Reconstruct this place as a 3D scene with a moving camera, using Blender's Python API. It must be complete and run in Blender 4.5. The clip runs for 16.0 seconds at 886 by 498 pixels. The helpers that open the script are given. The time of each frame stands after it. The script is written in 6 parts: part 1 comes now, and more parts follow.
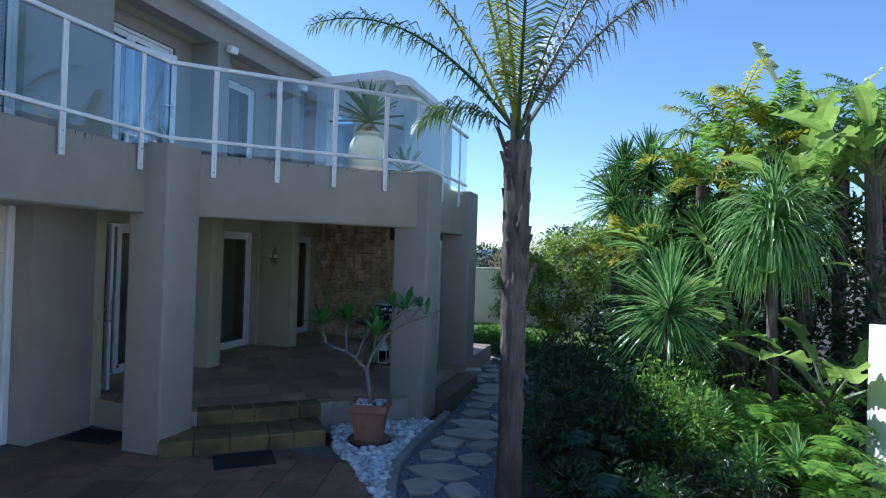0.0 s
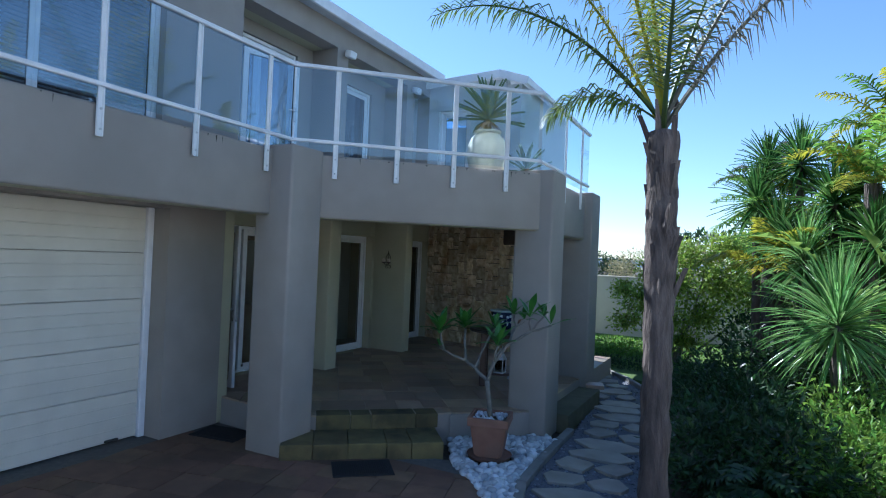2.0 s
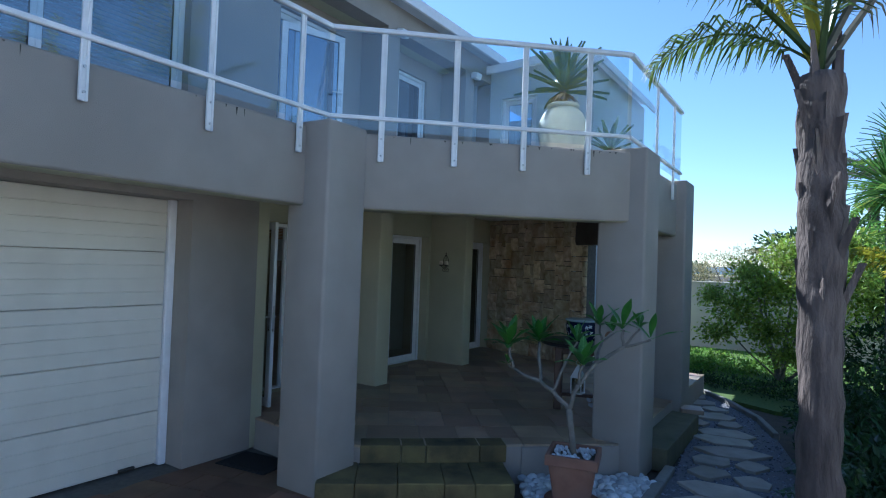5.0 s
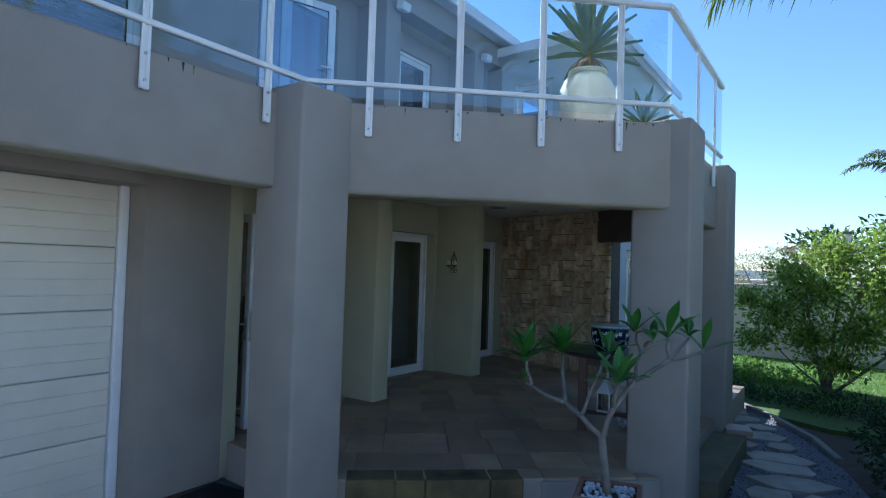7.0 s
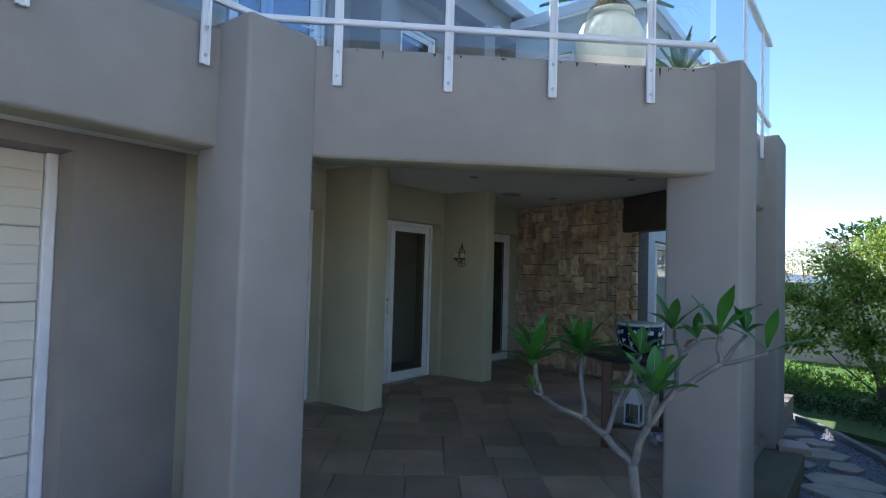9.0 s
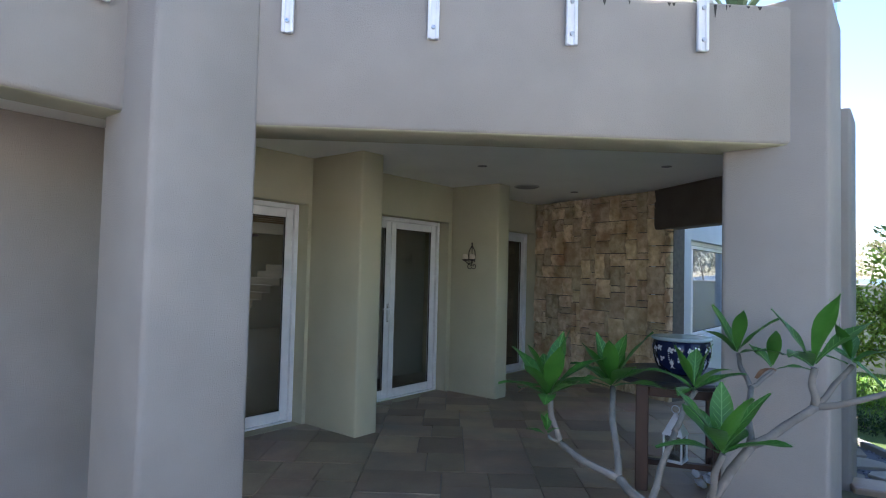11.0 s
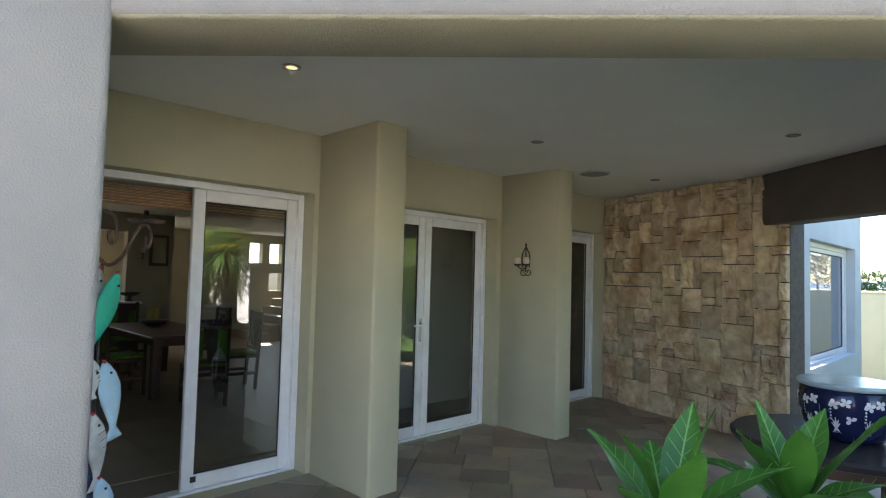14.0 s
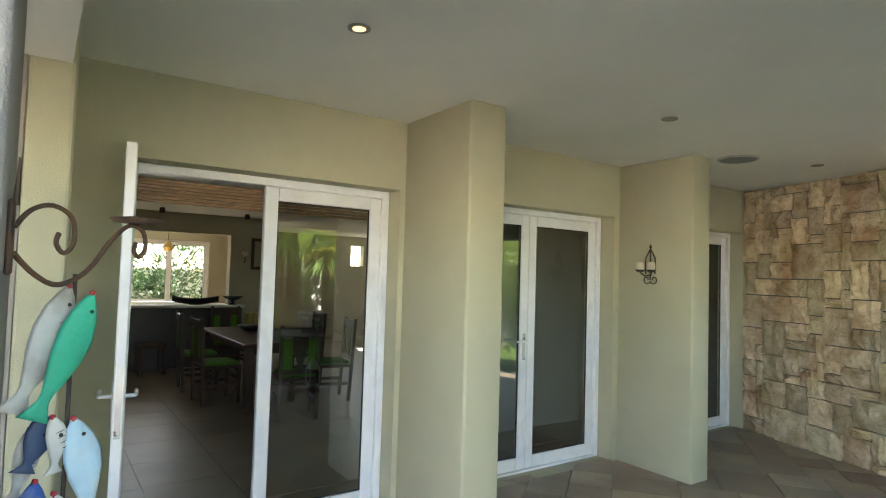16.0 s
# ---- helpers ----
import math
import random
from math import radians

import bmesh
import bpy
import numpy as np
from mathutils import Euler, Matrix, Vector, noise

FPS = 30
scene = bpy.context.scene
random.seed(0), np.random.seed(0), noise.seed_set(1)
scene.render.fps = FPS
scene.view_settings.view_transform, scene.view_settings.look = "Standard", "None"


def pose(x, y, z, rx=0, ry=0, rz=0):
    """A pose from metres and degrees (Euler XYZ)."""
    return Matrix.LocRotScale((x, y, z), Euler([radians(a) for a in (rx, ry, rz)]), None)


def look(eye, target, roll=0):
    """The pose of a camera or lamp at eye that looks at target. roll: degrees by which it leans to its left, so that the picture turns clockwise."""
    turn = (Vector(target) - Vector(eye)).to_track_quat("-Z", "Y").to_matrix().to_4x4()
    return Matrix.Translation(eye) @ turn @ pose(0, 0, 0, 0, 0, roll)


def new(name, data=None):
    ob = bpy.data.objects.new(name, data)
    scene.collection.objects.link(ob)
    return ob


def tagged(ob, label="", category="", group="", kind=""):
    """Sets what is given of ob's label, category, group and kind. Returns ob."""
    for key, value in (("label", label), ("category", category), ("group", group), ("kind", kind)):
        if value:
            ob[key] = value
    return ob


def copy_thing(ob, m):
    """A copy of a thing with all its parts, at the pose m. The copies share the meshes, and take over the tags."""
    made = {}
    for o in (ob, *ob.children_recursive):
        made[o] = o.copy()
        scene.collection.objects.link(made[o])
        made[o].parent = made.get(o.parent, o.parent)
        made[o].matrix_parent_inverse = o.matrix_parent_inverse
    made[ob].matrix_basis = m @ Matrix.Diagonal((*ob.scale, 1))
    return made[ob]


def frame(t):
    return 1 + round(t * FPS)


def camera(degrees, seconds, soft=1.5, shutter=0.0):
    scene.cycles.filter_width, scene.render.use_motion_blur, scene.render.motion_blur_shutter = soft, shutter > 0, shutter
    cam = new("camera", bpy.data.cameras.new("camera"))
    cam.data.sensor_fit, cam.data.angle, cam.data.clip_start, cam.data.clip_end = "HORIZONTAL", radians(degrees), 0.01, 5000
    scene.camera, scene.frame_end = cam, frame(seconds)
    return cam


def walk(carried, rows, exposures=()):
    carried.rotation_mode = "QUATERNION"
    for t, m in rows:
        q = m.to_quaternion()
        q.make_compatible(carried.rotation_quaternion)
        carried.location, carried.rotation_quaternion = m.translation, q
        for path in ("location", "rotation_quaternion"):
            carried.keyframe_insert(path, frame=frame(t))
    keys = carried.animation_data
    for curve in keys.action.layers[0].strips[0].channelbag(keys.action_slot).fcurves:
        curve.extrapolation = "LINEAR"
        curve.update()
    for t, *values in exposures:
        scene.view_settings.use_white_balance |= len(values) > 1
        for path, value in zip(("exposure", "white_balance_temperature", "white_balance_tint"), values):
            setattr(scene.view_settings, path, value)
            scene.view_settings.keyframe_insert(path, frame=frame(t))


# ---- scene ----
cam = camera(74.9, 16.0, soft=1.1)
PATH = [
    (0, (0.339, 0.954, 2.197), (-0.259, 2.863, 2.216), 1.8),
    (0.5, (0.308, 1.044, 2.196), (-0.419, 2.907, 2.214), 2.0),
    (1, (0.179, 1.096, 2.188), (-0.636, 2.922, 2.212), 2.2),
    (1.5, (0.099, 1.202, 2.169), (-0.783, 2.997, 2.196), 2.3),
    (2, (-0.024, 1.253, 2.153), (-0.948, 3.026, 2.183), 2.4),
    (2.5, (-0.091, 1.32, 2.135), (-1.046, 3.077, 2.167), 2.4),
    (3, (-0.187, 1.45, 2.114), (-1.174, 3.189, 2.146), 2.4),
    (3.5, (-0.293, 1.622, 2.105), (-1.311, 3.343, 2.141), 2.4),
    (4, (-0.404, 1.807, 2.081), (-1.453, 3.509, 2.121), 2.3),
    (6.5, (-0.988, 2.905, 2.046), (-2.123, 4.55, 2.102), 1.9),
    (7, (-1.088, 3.098, 1.99), (-2.226, 4.742, 2.052), 1.8),
    (7.5, (-1.143, 3.332, 1.962), (-2.296, 4.965, 2.029), 1.7),
    (8, (-1.221, 3.532, 1.911), (-2.389, 5.154, 1.981), 1.6),
    (8.5, (-1.333, 3.738, 1.884), (-2.519, 5.347, 1.955), 1.5),
    (9, (-1.417, 3.966, 1.847), (-2.616, 5.564, 1.92), 1.6),
    (11.5, (-1.924, 4.983, 1.86), (-3.211, 6.511, 1.945), 1.5),
    (12, (-2.056, 5.168, 1.864), (-3.372, 6.671, 1.955), 1.6),
    (12.5, (-2.205, 5.329, 1.879), (-3.534, 6.821, 1.968), 1.4),
    (13, (-2.25, 5.531, 1.857), (-3.61, 6.994, 1.957), 1.5),
    (13.5, (-2.394, 5.737, 1.865), (-3.776, 7.179, 1.959), 1.6),
    (14, (-2.561, 5.922, 1.871), (-3.972, 7.336, 1.967), 1.5),
    (14.5, (-2.674, 6.039, 1.886), (-4.106, 7.432, 1.987), 1.5),
    (15, (-2.772, 6.179, 1.927), (-4.249, 7.524, 2.028), 1.6),
    (15.5, (-2.904, 6.299, 1.933), (-4.461, 7.549, 2.032), 1.6),
    (16, (-3.082, 6.414, 1.922), (-4.722, 7.554, 2.014), 1.7),
]
EXPOSURES = [(0, 0.74, 5100, 9), (1, 0.88, 5100, 9), (4, 0.94, 5000, 9), (6.5, 0.96, 5000, 8), (9, 1.36, 5400, 14), (11.5, 2.32, 5900, 18), (12.5, 2.43, 6080, 17), (14, 2.82, 6400, 15), (15, 3.44, 6650, 13), (16, 3.66, 6900, 11)]
walk(cam, [(t, look(eye, target, roll)) for t, eye, target, roll in PATH], EXPOSURES)

# ---- world, sun, exposure ----
world = bpy.data.worlds.new("sky")
scene.world = world
world.use_nodes = True
wn = world.node_tree
sky = wn.nodes.new("ShaderNodeTexSky")
sky.sky_type = 'NISHITA'
sky.sun_disc = False
SUN_EL, SUN_AZ = 41.0, -70.0  # azimuth clockwise from +y
sky.sun_elevation = radians(SUN_EL)
sky.sun_rotation = radians(SUN_AZ)
sky.air_density, sky.dust_density, sky.ozone_density = 1.0, 0.12, 1.4
wn.nodes["Background"].inputs[1].default_value = 0.098
wn.links.new(sky.outputs[0], wn.nodes["Background"].inputs[0])
sun_data = bpy.data.lights.new("sun", 'SUN')
sun_data.energy = 5.0
sun_data.angle = radians(0.5)
sun_data.color = (1.0, 0.94, 0.84)
sun = new("sun", sun_data)
sun_way = Vector((math.sin(radians(SUN_AZ)) * math.cos(radians(SUN_EL)), math.cos(radians(SUN_AZ)) * math.cos(radians(SUN_EL)), math.sin(radians(SUN_EL))))
sun.matrix_world = look(sun_way * 40, (0, 0, 0))


# ---- materials ----
def surf(name, a, b, scale=6.0, rough=0.7, bump=0.0, bscale=60.0, metal=0.0, spec=0.5, stain=None, sscale=0.8, island=0.0, random_tint=0.0, stretch=(1, 1, 1), rvar=0.1, bdist=0.01, translucent=0.0, hue=0.05):
    """Two-scale noise colour a..b, broad stains, fine relief."""
    m = bpy.data.materials.new(name)
    m.use_nodes = True
    n, l = m.node_tree.nodes, m.node_tree.links
    bsdf = n["Principled BSDF"]
    co = n.new("ShaderNodeTexCoord")
    mp = n.new("ShaderNodeMapping")
    mp.inputs["Scale"].default_value = stretch
    l.new(co.outputs["Object"], mp.inputs["Vector"])
    fine = n.new("ShaderNodeTexNoise")
    fine.inputs["Scale"].default_value = scale
    fine.inputs["Detail"].default_value = 6
    l.new(mp.outputs[0], fine.inputs["Vector"])
    ramp = n.new("ShaderNodeMapRange")
    ramp.inputs[1].default_value, ramp.inputs[2].default_value = 0.3, 0.7
    l.new(fine.outputs["Fac"], ramp.inputs[0])
    mix = n.new("ShaderNodeMix")
    mix.data_type = 'RGBA'
    mix.inputs["A"].default_value, mix.inputs["B"].default_value = (*a, 1), (*b, 1)
    l.new(ramp.outputs[0], mix.inputs["Factor"])
    col = mix.outputs["Result"]
    if stain:
        big = n.new("ShaderNodeTexNoise")
        big.inputs["Scale"].default_value = sscale
        big.inputs["Detail"].default_value = 5
        l.new(mp.outputs[0], big.inputs["Vector"])
        r2 = n.new("ShaderNodeMapRange")
        r2.inputs[1].default_value, r2.inputs[2].default_value = 0.48, 0.75
        l.new(big.outputs["Fac"], r2.inputs[0])
        m2 = n.new("ShaderNodeMix")
        m2.data_type = 'RGBA'
        m2.inputs["B"].default_value = (*stain, 1)
        l.new(r2.outputs[0], m2.inputs["Factor"])
        l.new(col, m2.inputs["A"])
        col = m2.outputs["Result"]
    if island or random_tint:
        hs = n.new("ShaderNodeHueSaturation")
        mr = n.new("ShaderNodeMapRange")
        k = island or random_tint
        mr.inputs[3].default_value, mr.inputs[4].default_value = 1 - k, 1 + k
        if island:
            src = n.new("ShaderNodeNewGeometry").outputs["Random Per Island"]
        else:
            src = n.new("ShaderNodeObjectInfo").outputs["Random"]
        l.new(src, mr.inputs[0])
        l.new(mr.outputs[0], hs.inputs["Value"])
        mh = n.new("ShaderNodeMapRange")
        mh.inputs[3].default_value, mh.inputs[4].default_value = 0.5 - hue * k, 0.5 + hue * k
        wn_ = n.new("ShaderNodeTexWhiteNoise")
        wn_.noise_dimensions = '1D'
        l.new(src, wn_.inputs["W"])
        l.new(wn_.outputs["Value"], mh.inputs[0])
        l.new(mh.outputs[0], hs.inputs["Hue"])
        l.new(col, hs.inputs["Color"])
        col = hs.outputs["Color"]
    l.new(col, bsdf.inputs["Base Color"])
    rr = n.new("ShaderNodeMapRange")
    rr.inputs[3].default_value, rr.inputs[4].default_value = max(0.03, rough - rvar), min(1, rough + rvar)
    l.new(fine.outputs["Fac"], rr.inputs[0])
    l.new(rr.outputs[0], bsdf.inputs["Roughness"])
    bsdf.inputs["Metallic"].default_value = metal
    bsdf.inputs["Specular IOR Level"].default_value = spec
    if bump:
        bn = n.new("ShaderNodeTexNoise")
        bn.inputs["Scale"].default_value = bscale
        bn.inputs["Detail"].default_value = 4
        l.new(mp.outputs[0], bn.inputs["Vector"])
        bp = n.new("ShaderNodeBump")
        bp.inputs["Strength"].default_value = bump
        bp.inputs["Distance"].default_value = bdist
        l.new(bn.outputs["Fac"], bp.inputs["Height"])
        l.new(bp.outputs[0], bsdf.inputs["Normal"])
    if translucent:
        tr = n.new("ShaderNodeBsdfTranslucent")
        l.new(col, tr.inputs["Color"])
        ms = n.new("ShaderNodeMixShader")
        ms.inputs[0].default_value = translucent
        l.new(bsdf.outputs[0], ms.inputs[1])
        l.new(tr.outputs[0], ms.inputs[2])
        l.new(ms.outputs[0], n["Material Output"].inputs["Surface"])
    return m


def glass(name, tint=(0.9, 0.95, 0.95), gloss=1.0):
    """A thin pane: clear, with a mirror that grows at a glancing angle."""
    m = bpy.data.materials.new(name)
    m.use_nodes = True
    n, l = m.node_tree.nodes, m.node_tree.links
    n.remove(n["Principled BSDF"])
    tr = n.new("ShaderNodeBsdfTransparent")
    tr.inputs[0].default_value = (*tint, 1)
    gl = n.new("ShaderNodeBsdfGlossy")
    gl.inputs["Roughness"].default_value = 0.0
    fr = n.new("ShaderNodeFresnel")
    fr.inputs["IOR"].default_value = 1.5 + 0.4 * (gloss - 1)
    ms = n.new("ShaderNodeMixShader")
    l.new(fr.outputs[0], ms.inputs[0])
    l.new(tr.outputs[0], ms.inputs[1])
    l.new(gl.outputs[0], ms.inputs[2])
    l.new(ms.outputs[0], n["Material Output"].inputs["Surface"])
    return m


M_CLEAR = bpy.data.materials.new("clear_side")
M_CLEAR.use_nodes = True
_n = M_CLEAR.node_tree.nodes
_n.remove(_n["Principled BSDF"])
_t = _n.new("ShaderNodeBsdfTransparent")
M_CLEAR.node_tree.links.new(_t.outputs[0], _n["Material Output"].inputs["Surface"])


def glaze(ob, outward=(1, 0, 0)):
    """One face of the pane mirrors, the rest stays clear."""
    ob.data.materials.append(M_CLEAR)
    for p in ob.data.polygons:
        if p.normal.dot(Vector(outward)) < 0.9:
            p.material_index = 1
    ob.visible_shadow = False
    return ob


M_STUCCO = surf("stucco_taupe", (0.29, 0.262, 0.23), (0.332, 0.30, 0.263), 3, 0.85, 0.45, 170, stain=(0.267, 0.24, 0.21), sscale=0.9, bdist=0.007)
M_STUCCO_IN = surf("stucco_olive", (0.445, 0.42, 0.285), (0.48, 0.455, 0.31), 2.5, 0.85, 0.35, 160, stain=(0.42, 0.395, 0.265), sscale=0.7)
M_CEIL = surf("ceiling_paint", (0.83, 0.82, 0.74), (0.87, 0.86, 0.78), 2, 0.85, 0.05, 90, stain=(0.79, 0.78, 0.69), sscale=0.6)
M_WHITE = surf("white_aluminium", (0.74, 0.74, 0.74), (0.8, 0.8, 0.8), 12, 0.35, rvar=0.08, stain=(0.68, 0.68, 0.67), sscale=4)
M_GARAGE = surf("cream_garage_door", (0.66, 0.62, 0.52), (0.71, 0.67, 0.565), 4, 0.5, 0.06, 200, stain=(0.6, 0.56, 0.47), sscale=1.1)
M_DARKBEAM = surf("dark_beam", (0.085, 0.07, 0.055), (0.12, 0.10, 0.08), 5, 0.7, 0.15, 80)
M_GLASS = glass("door_glass", (0.80, 0.82, 0.76), 3.6)
M_RAILGLASS = glass("rail_glass", (0.74, 0.85, 0.91), 2.6)
M_BLUEGLASS = glass("window_glass", (0.42, 0.6, 0.85), 4.6)
M_SLATE = surf("porch_flagstone", (0.29, 0.20, 0.135), (0.43, 0.325, 0.22), 3.0, 0.5, 0.35, 22, stain=(0.24, 0.215, 0.165), sscale=1.6, random_tint=0.26, rvar=0.18, hue=0.06)
M_GROUT = surf("grout", (0.10, 0.095, 0.085), (0.15, 0.14, 0.12), 20, 0.9, 0.2, 90)
M_STEPS = surf("mossy_step_stone", (0.10, 0.083, 0.035), (0.19, 0.15, 0.055), 4, 0.9, 0.6, 40, stain=(0.022, 0.024, 0.014), sscale=2.6, random_tint=0.16)
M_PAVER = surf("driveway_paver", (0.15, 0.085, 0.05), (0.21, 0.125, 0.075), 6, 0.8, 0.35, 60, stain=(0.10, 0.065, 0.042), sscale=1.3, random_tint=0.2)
M_STONE = surf("sandstone", (0.46, 0.345, 0.195), (0.76, 0.64, 0.44), 9, 0.85, 1.0, 18, stain=(0.36, 0.20, 0.09), sscale=2.6, random_tint=0.26, bdist=0.035, hue=0.045)
M_BEIGE = surf("beige_boundary_wall", (0.56, 0.49, 0.38), (0.61, 0.54, 0.42), 3, 0.9, 0.2, 100, stain=(0.50, 0.43, 0.33), sscale=0.7)
M_WHITEWALL = surf("white_wall", (0.74, 0.73, 0.70), (0.8, 0.79, 0.76), 3, 0.9, 0.2, 100, stain=(0.66, 0.64, 0.6), sscale=0.8)
M_BLUEWALL = surf("pale_blue_grey_stucco", (0.52, 0.56, 0.57), (0.57, 0.61, 0.62), 3, 0.85, 0.25, 120, stain=(0.48, 0.52, 0.53), sscale=0.8)
M_SOIL = surf("garden_soil", (0.05, 0.04, 0.03), (0.09, 0.07, 0.05), 8, 0.95, 0.6, 30, stain=(0.04, 0.045, 0.025), sscale=1.5)
M_ROOF = surf("roof_sheet", (0.5, 0.52, 0.54), (0.58, 0.6, 0.62), 4, 0.5, stain=(0.42, 0.43, 0.45), sscale=1.5)
M_FLOORTILE = surf("interior_tile", (0.28, 0.225, 0.16), (0.34, 0.28, 0.20), 3, 0.38, stain=(0.25, 0.2, 0.145), sscale=1.4, random_tint=0.05, rvar=0.04)
M_INWALL = surf("interior_wall", (0.38, 0.345, 0.235), (0.42, 0.385, 0.265), 2, 0.85, stain=(0.35, 0.315, 0.215), sscale=0.7)
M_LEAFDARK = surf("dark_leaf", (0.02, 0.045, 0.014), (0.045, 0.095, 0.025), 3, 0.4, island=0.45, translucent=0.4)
M_LEAFMID = surf("green_leaf", (0.10, 0.20, 0.028), (0.24, 0.38, 0.06), 3, 0.4, island=0.45, translucent=0.5)
M_LEAFLIGHT = surf("fresh_leaf", (0.13, 0.26, 0.035), (0.24, 0.38, 0.06), 3, 0.45, island=0.4, translucent=0.5)
M_TRUNK = surf("palm_trunk", (0.06, 0.044, 0.037), (0.175, 0.135, 0.112), 14, 0.9, 0.9, 30, stain=(0.05, 0.037, 0.032), sscale=4, stretch=(1, 1, 0.22), bdist=0.04)
M_DIRTY = surf("mildew", (0.03, 0.028, 0.024), (0.06, 0.055, 0.045), 20, 0.95)


# ---- mesh helpers ----
def link_mesh(name, bm, material, smooth=False):
    me = bpy.data.meshes.new(name)
    bm.normal_update()
    bm.to_mesh(me)
    bm.free()
    me.materials.append(material)
    if smooth:
        for p in me.polygons:
            p.use_smooth = True
    return new(name, me)


def part(name, bm, material, parent, label="", smooth=False):
    ob = link_mesh(name, bm, material, smooth)
    ob.parent = parent
    if label:
        tagged(ob, label)
    return ob


def structure(name, bm, material, label, category, smooth=False):
    return tagged(link_mesh(name, bm, material, smooth), label, category, kind="structure")


def thing(name, m, label, category, group=""):
    ob = new(name)
    ob.empty_display_size = 0.1
    ob.matrix_basis = m
    return tagged(ob, label, category, group)


def add_box(bm, lo, hi, m=None, bev=0.0, seg=1):
    r = bmesh.ops.create_cube(bm, size=1)
    vs = r["verts"]
    lo, hi = Vector(lo), Vector(hi)
    for v in vs:
        v.co = Vector([lo[i] + (v.co[i] + 0.5) * (hi[i] - lo[i]) for i in range(3)])
    if bev:
        es = list({e for v in vs for e in v.link_edges})
        r2 = bmesh.ops.bevel(bm, geom=es, offset=bev, segments=seg, affect='EDGES', profile=0.5)
        vs = list({v for f in r2["faces"] for v in f.verts} | {v for v in vs if v.is_valid})
    if m is not None:
        for v in vs:
            v.co = m @ v.co
    return vs


def box(lo, hi, bev=0.0, seg=1, m=None):
    bm = bmesh.new()
    add_box(bm, lo, hi, m, bev, seg)
    return bm


def prism(points, z0, z1, bev=0.0, seg=2):
    """A solid over a plan outline (counter-clockwise)."""
    bm = bmesh.new()
    low = [bm.verts.new((x, y, z0)) for x, y in points]
    top = [bm.verts.new((x, y, z1)) for x, y in points]
    n = len(points)
    bm.faces.new(list(reversed(low)))
    bm.faces.new(top)
    for i in range(n):
        bm.faces.new((low[i], low[(i + 1) % n], top[(i + 1) % n], top[i]))
    if bev:
        bmesh.ops.bevel(bm, geom=list(bm.edges), offset=bev, segments=seg, affect='EDGES', profile=0.5)
    return bm


def frame_axes(d):
    d = d.normalized()
    a = Vector((0, 0, 1)) if abs(d.z) < 0.95 else Vector((1, 0, 0))
    s = d.cross(a).normalized()
    return s, s.cross(d).normalized()


def add_tube(bm, pts, radii, sides=8, cap=True):
    """A round bar along pts."""
    pts = [Vector(p) for p in pts]
    if not isinstance(radii, (list, tuple)):
        radii = [radii] * len(pts)
    rings = []
    s0 = None
    for i, p in enumerate(pts):
        d = pts[min(i + 1, len(pts) - 1)] - pts[max(i - 1, 0)]
        if s0 is None:
            s, u = frame_axes(d)
        else:
            dn = d.normalized()
            s = (s0 - dn * s0.dot(dn)).normalized()
            u = s.cross(dn).normalized()
        s0 = s
        rings.append([bm.verts.new(p + radii[i] * (math.cos(a) * s + math.sin(a) * u)) for a in [2 * math.pi * k / sides for k in range(sides)]])
    for a, b in zip(rings, rings[1:]):
        for k in range(sides):
            bm.faces.new((a[k], a[(k + 1) % sides], b[(k + 1) % sides], b[k]))
    if cap:
        bm.faces.new(list(reversed(rings[0])))
        bm.faces.new(rings[-1])


def tube(pts, radii, sides=8):
    bm = bmesh.new()
    add_tube(bm, pts, radii, sides)
    return bm


def add_lathe(bm, profile, sides=24, m=None, wobble=0.0):
    """profile: (radius, z) pairs from the bottom up."""
    rings = []
    for r, z in profile:
        ring = []
        for k in range(sides):
            a = 2 * math.pi * k / sides
            rr = r * (1 + wobble * math.sin(3 * a + z * 7))
            p = Vector((rr * math.cos(a), rr * math.sin(a), z))
            ring.append(bm.verts.new(m @ p if m is not None else p))
        rings.append(ring)
    for a, b in zip(rings, rings[1:]):
        for k in range(sides):
            bm.faces.new((a[k], a[(k + 1) % sides], b[(k + 1) % sides], b[k]))
    bm.faces.new(list(reversed(rings[0])))
    bm.faces.new(rings[-1])


def lathe(profile, sides=24, m=None, wobble=0.0):
    bm = bmesh.new()
    add_lathe(bm, profile, sides, m, wobble)
    return bm


def bar(a, b, w, h, bev=0.004):
    """A rectangular bar from a to b, w wide sideways and h high."""
    a, b = Vector(a), Vector(b)
    d = b - a
    s, u = frame_axes(d)
    m = Matrix((( *s, 0), (*d.normalized(), 0), (*u, 0), (0, 0, 0, 1))).transposed()
    m.translation = a
    return box((-w / 2, 0, -h / 2), (w / 2, d.length, h / 2), bev, 1, m)


def wall_y(name, x0, x1, y0, y1, z0, z1, holes, material, label):
    """A wall along y, x0..x1 thick, with holes (ya, yb, za, zb)."""
    return wall_grid(name, 1, x0, x1, y0, y1, z0, z1, holes, material, label)


def wall_x(name, y0, y1, x0, x1, z0, z1, holes, material, label):
    return wall_grid(name, 0, y0, y1, x0, x1, z0, z1, holes, material, label)


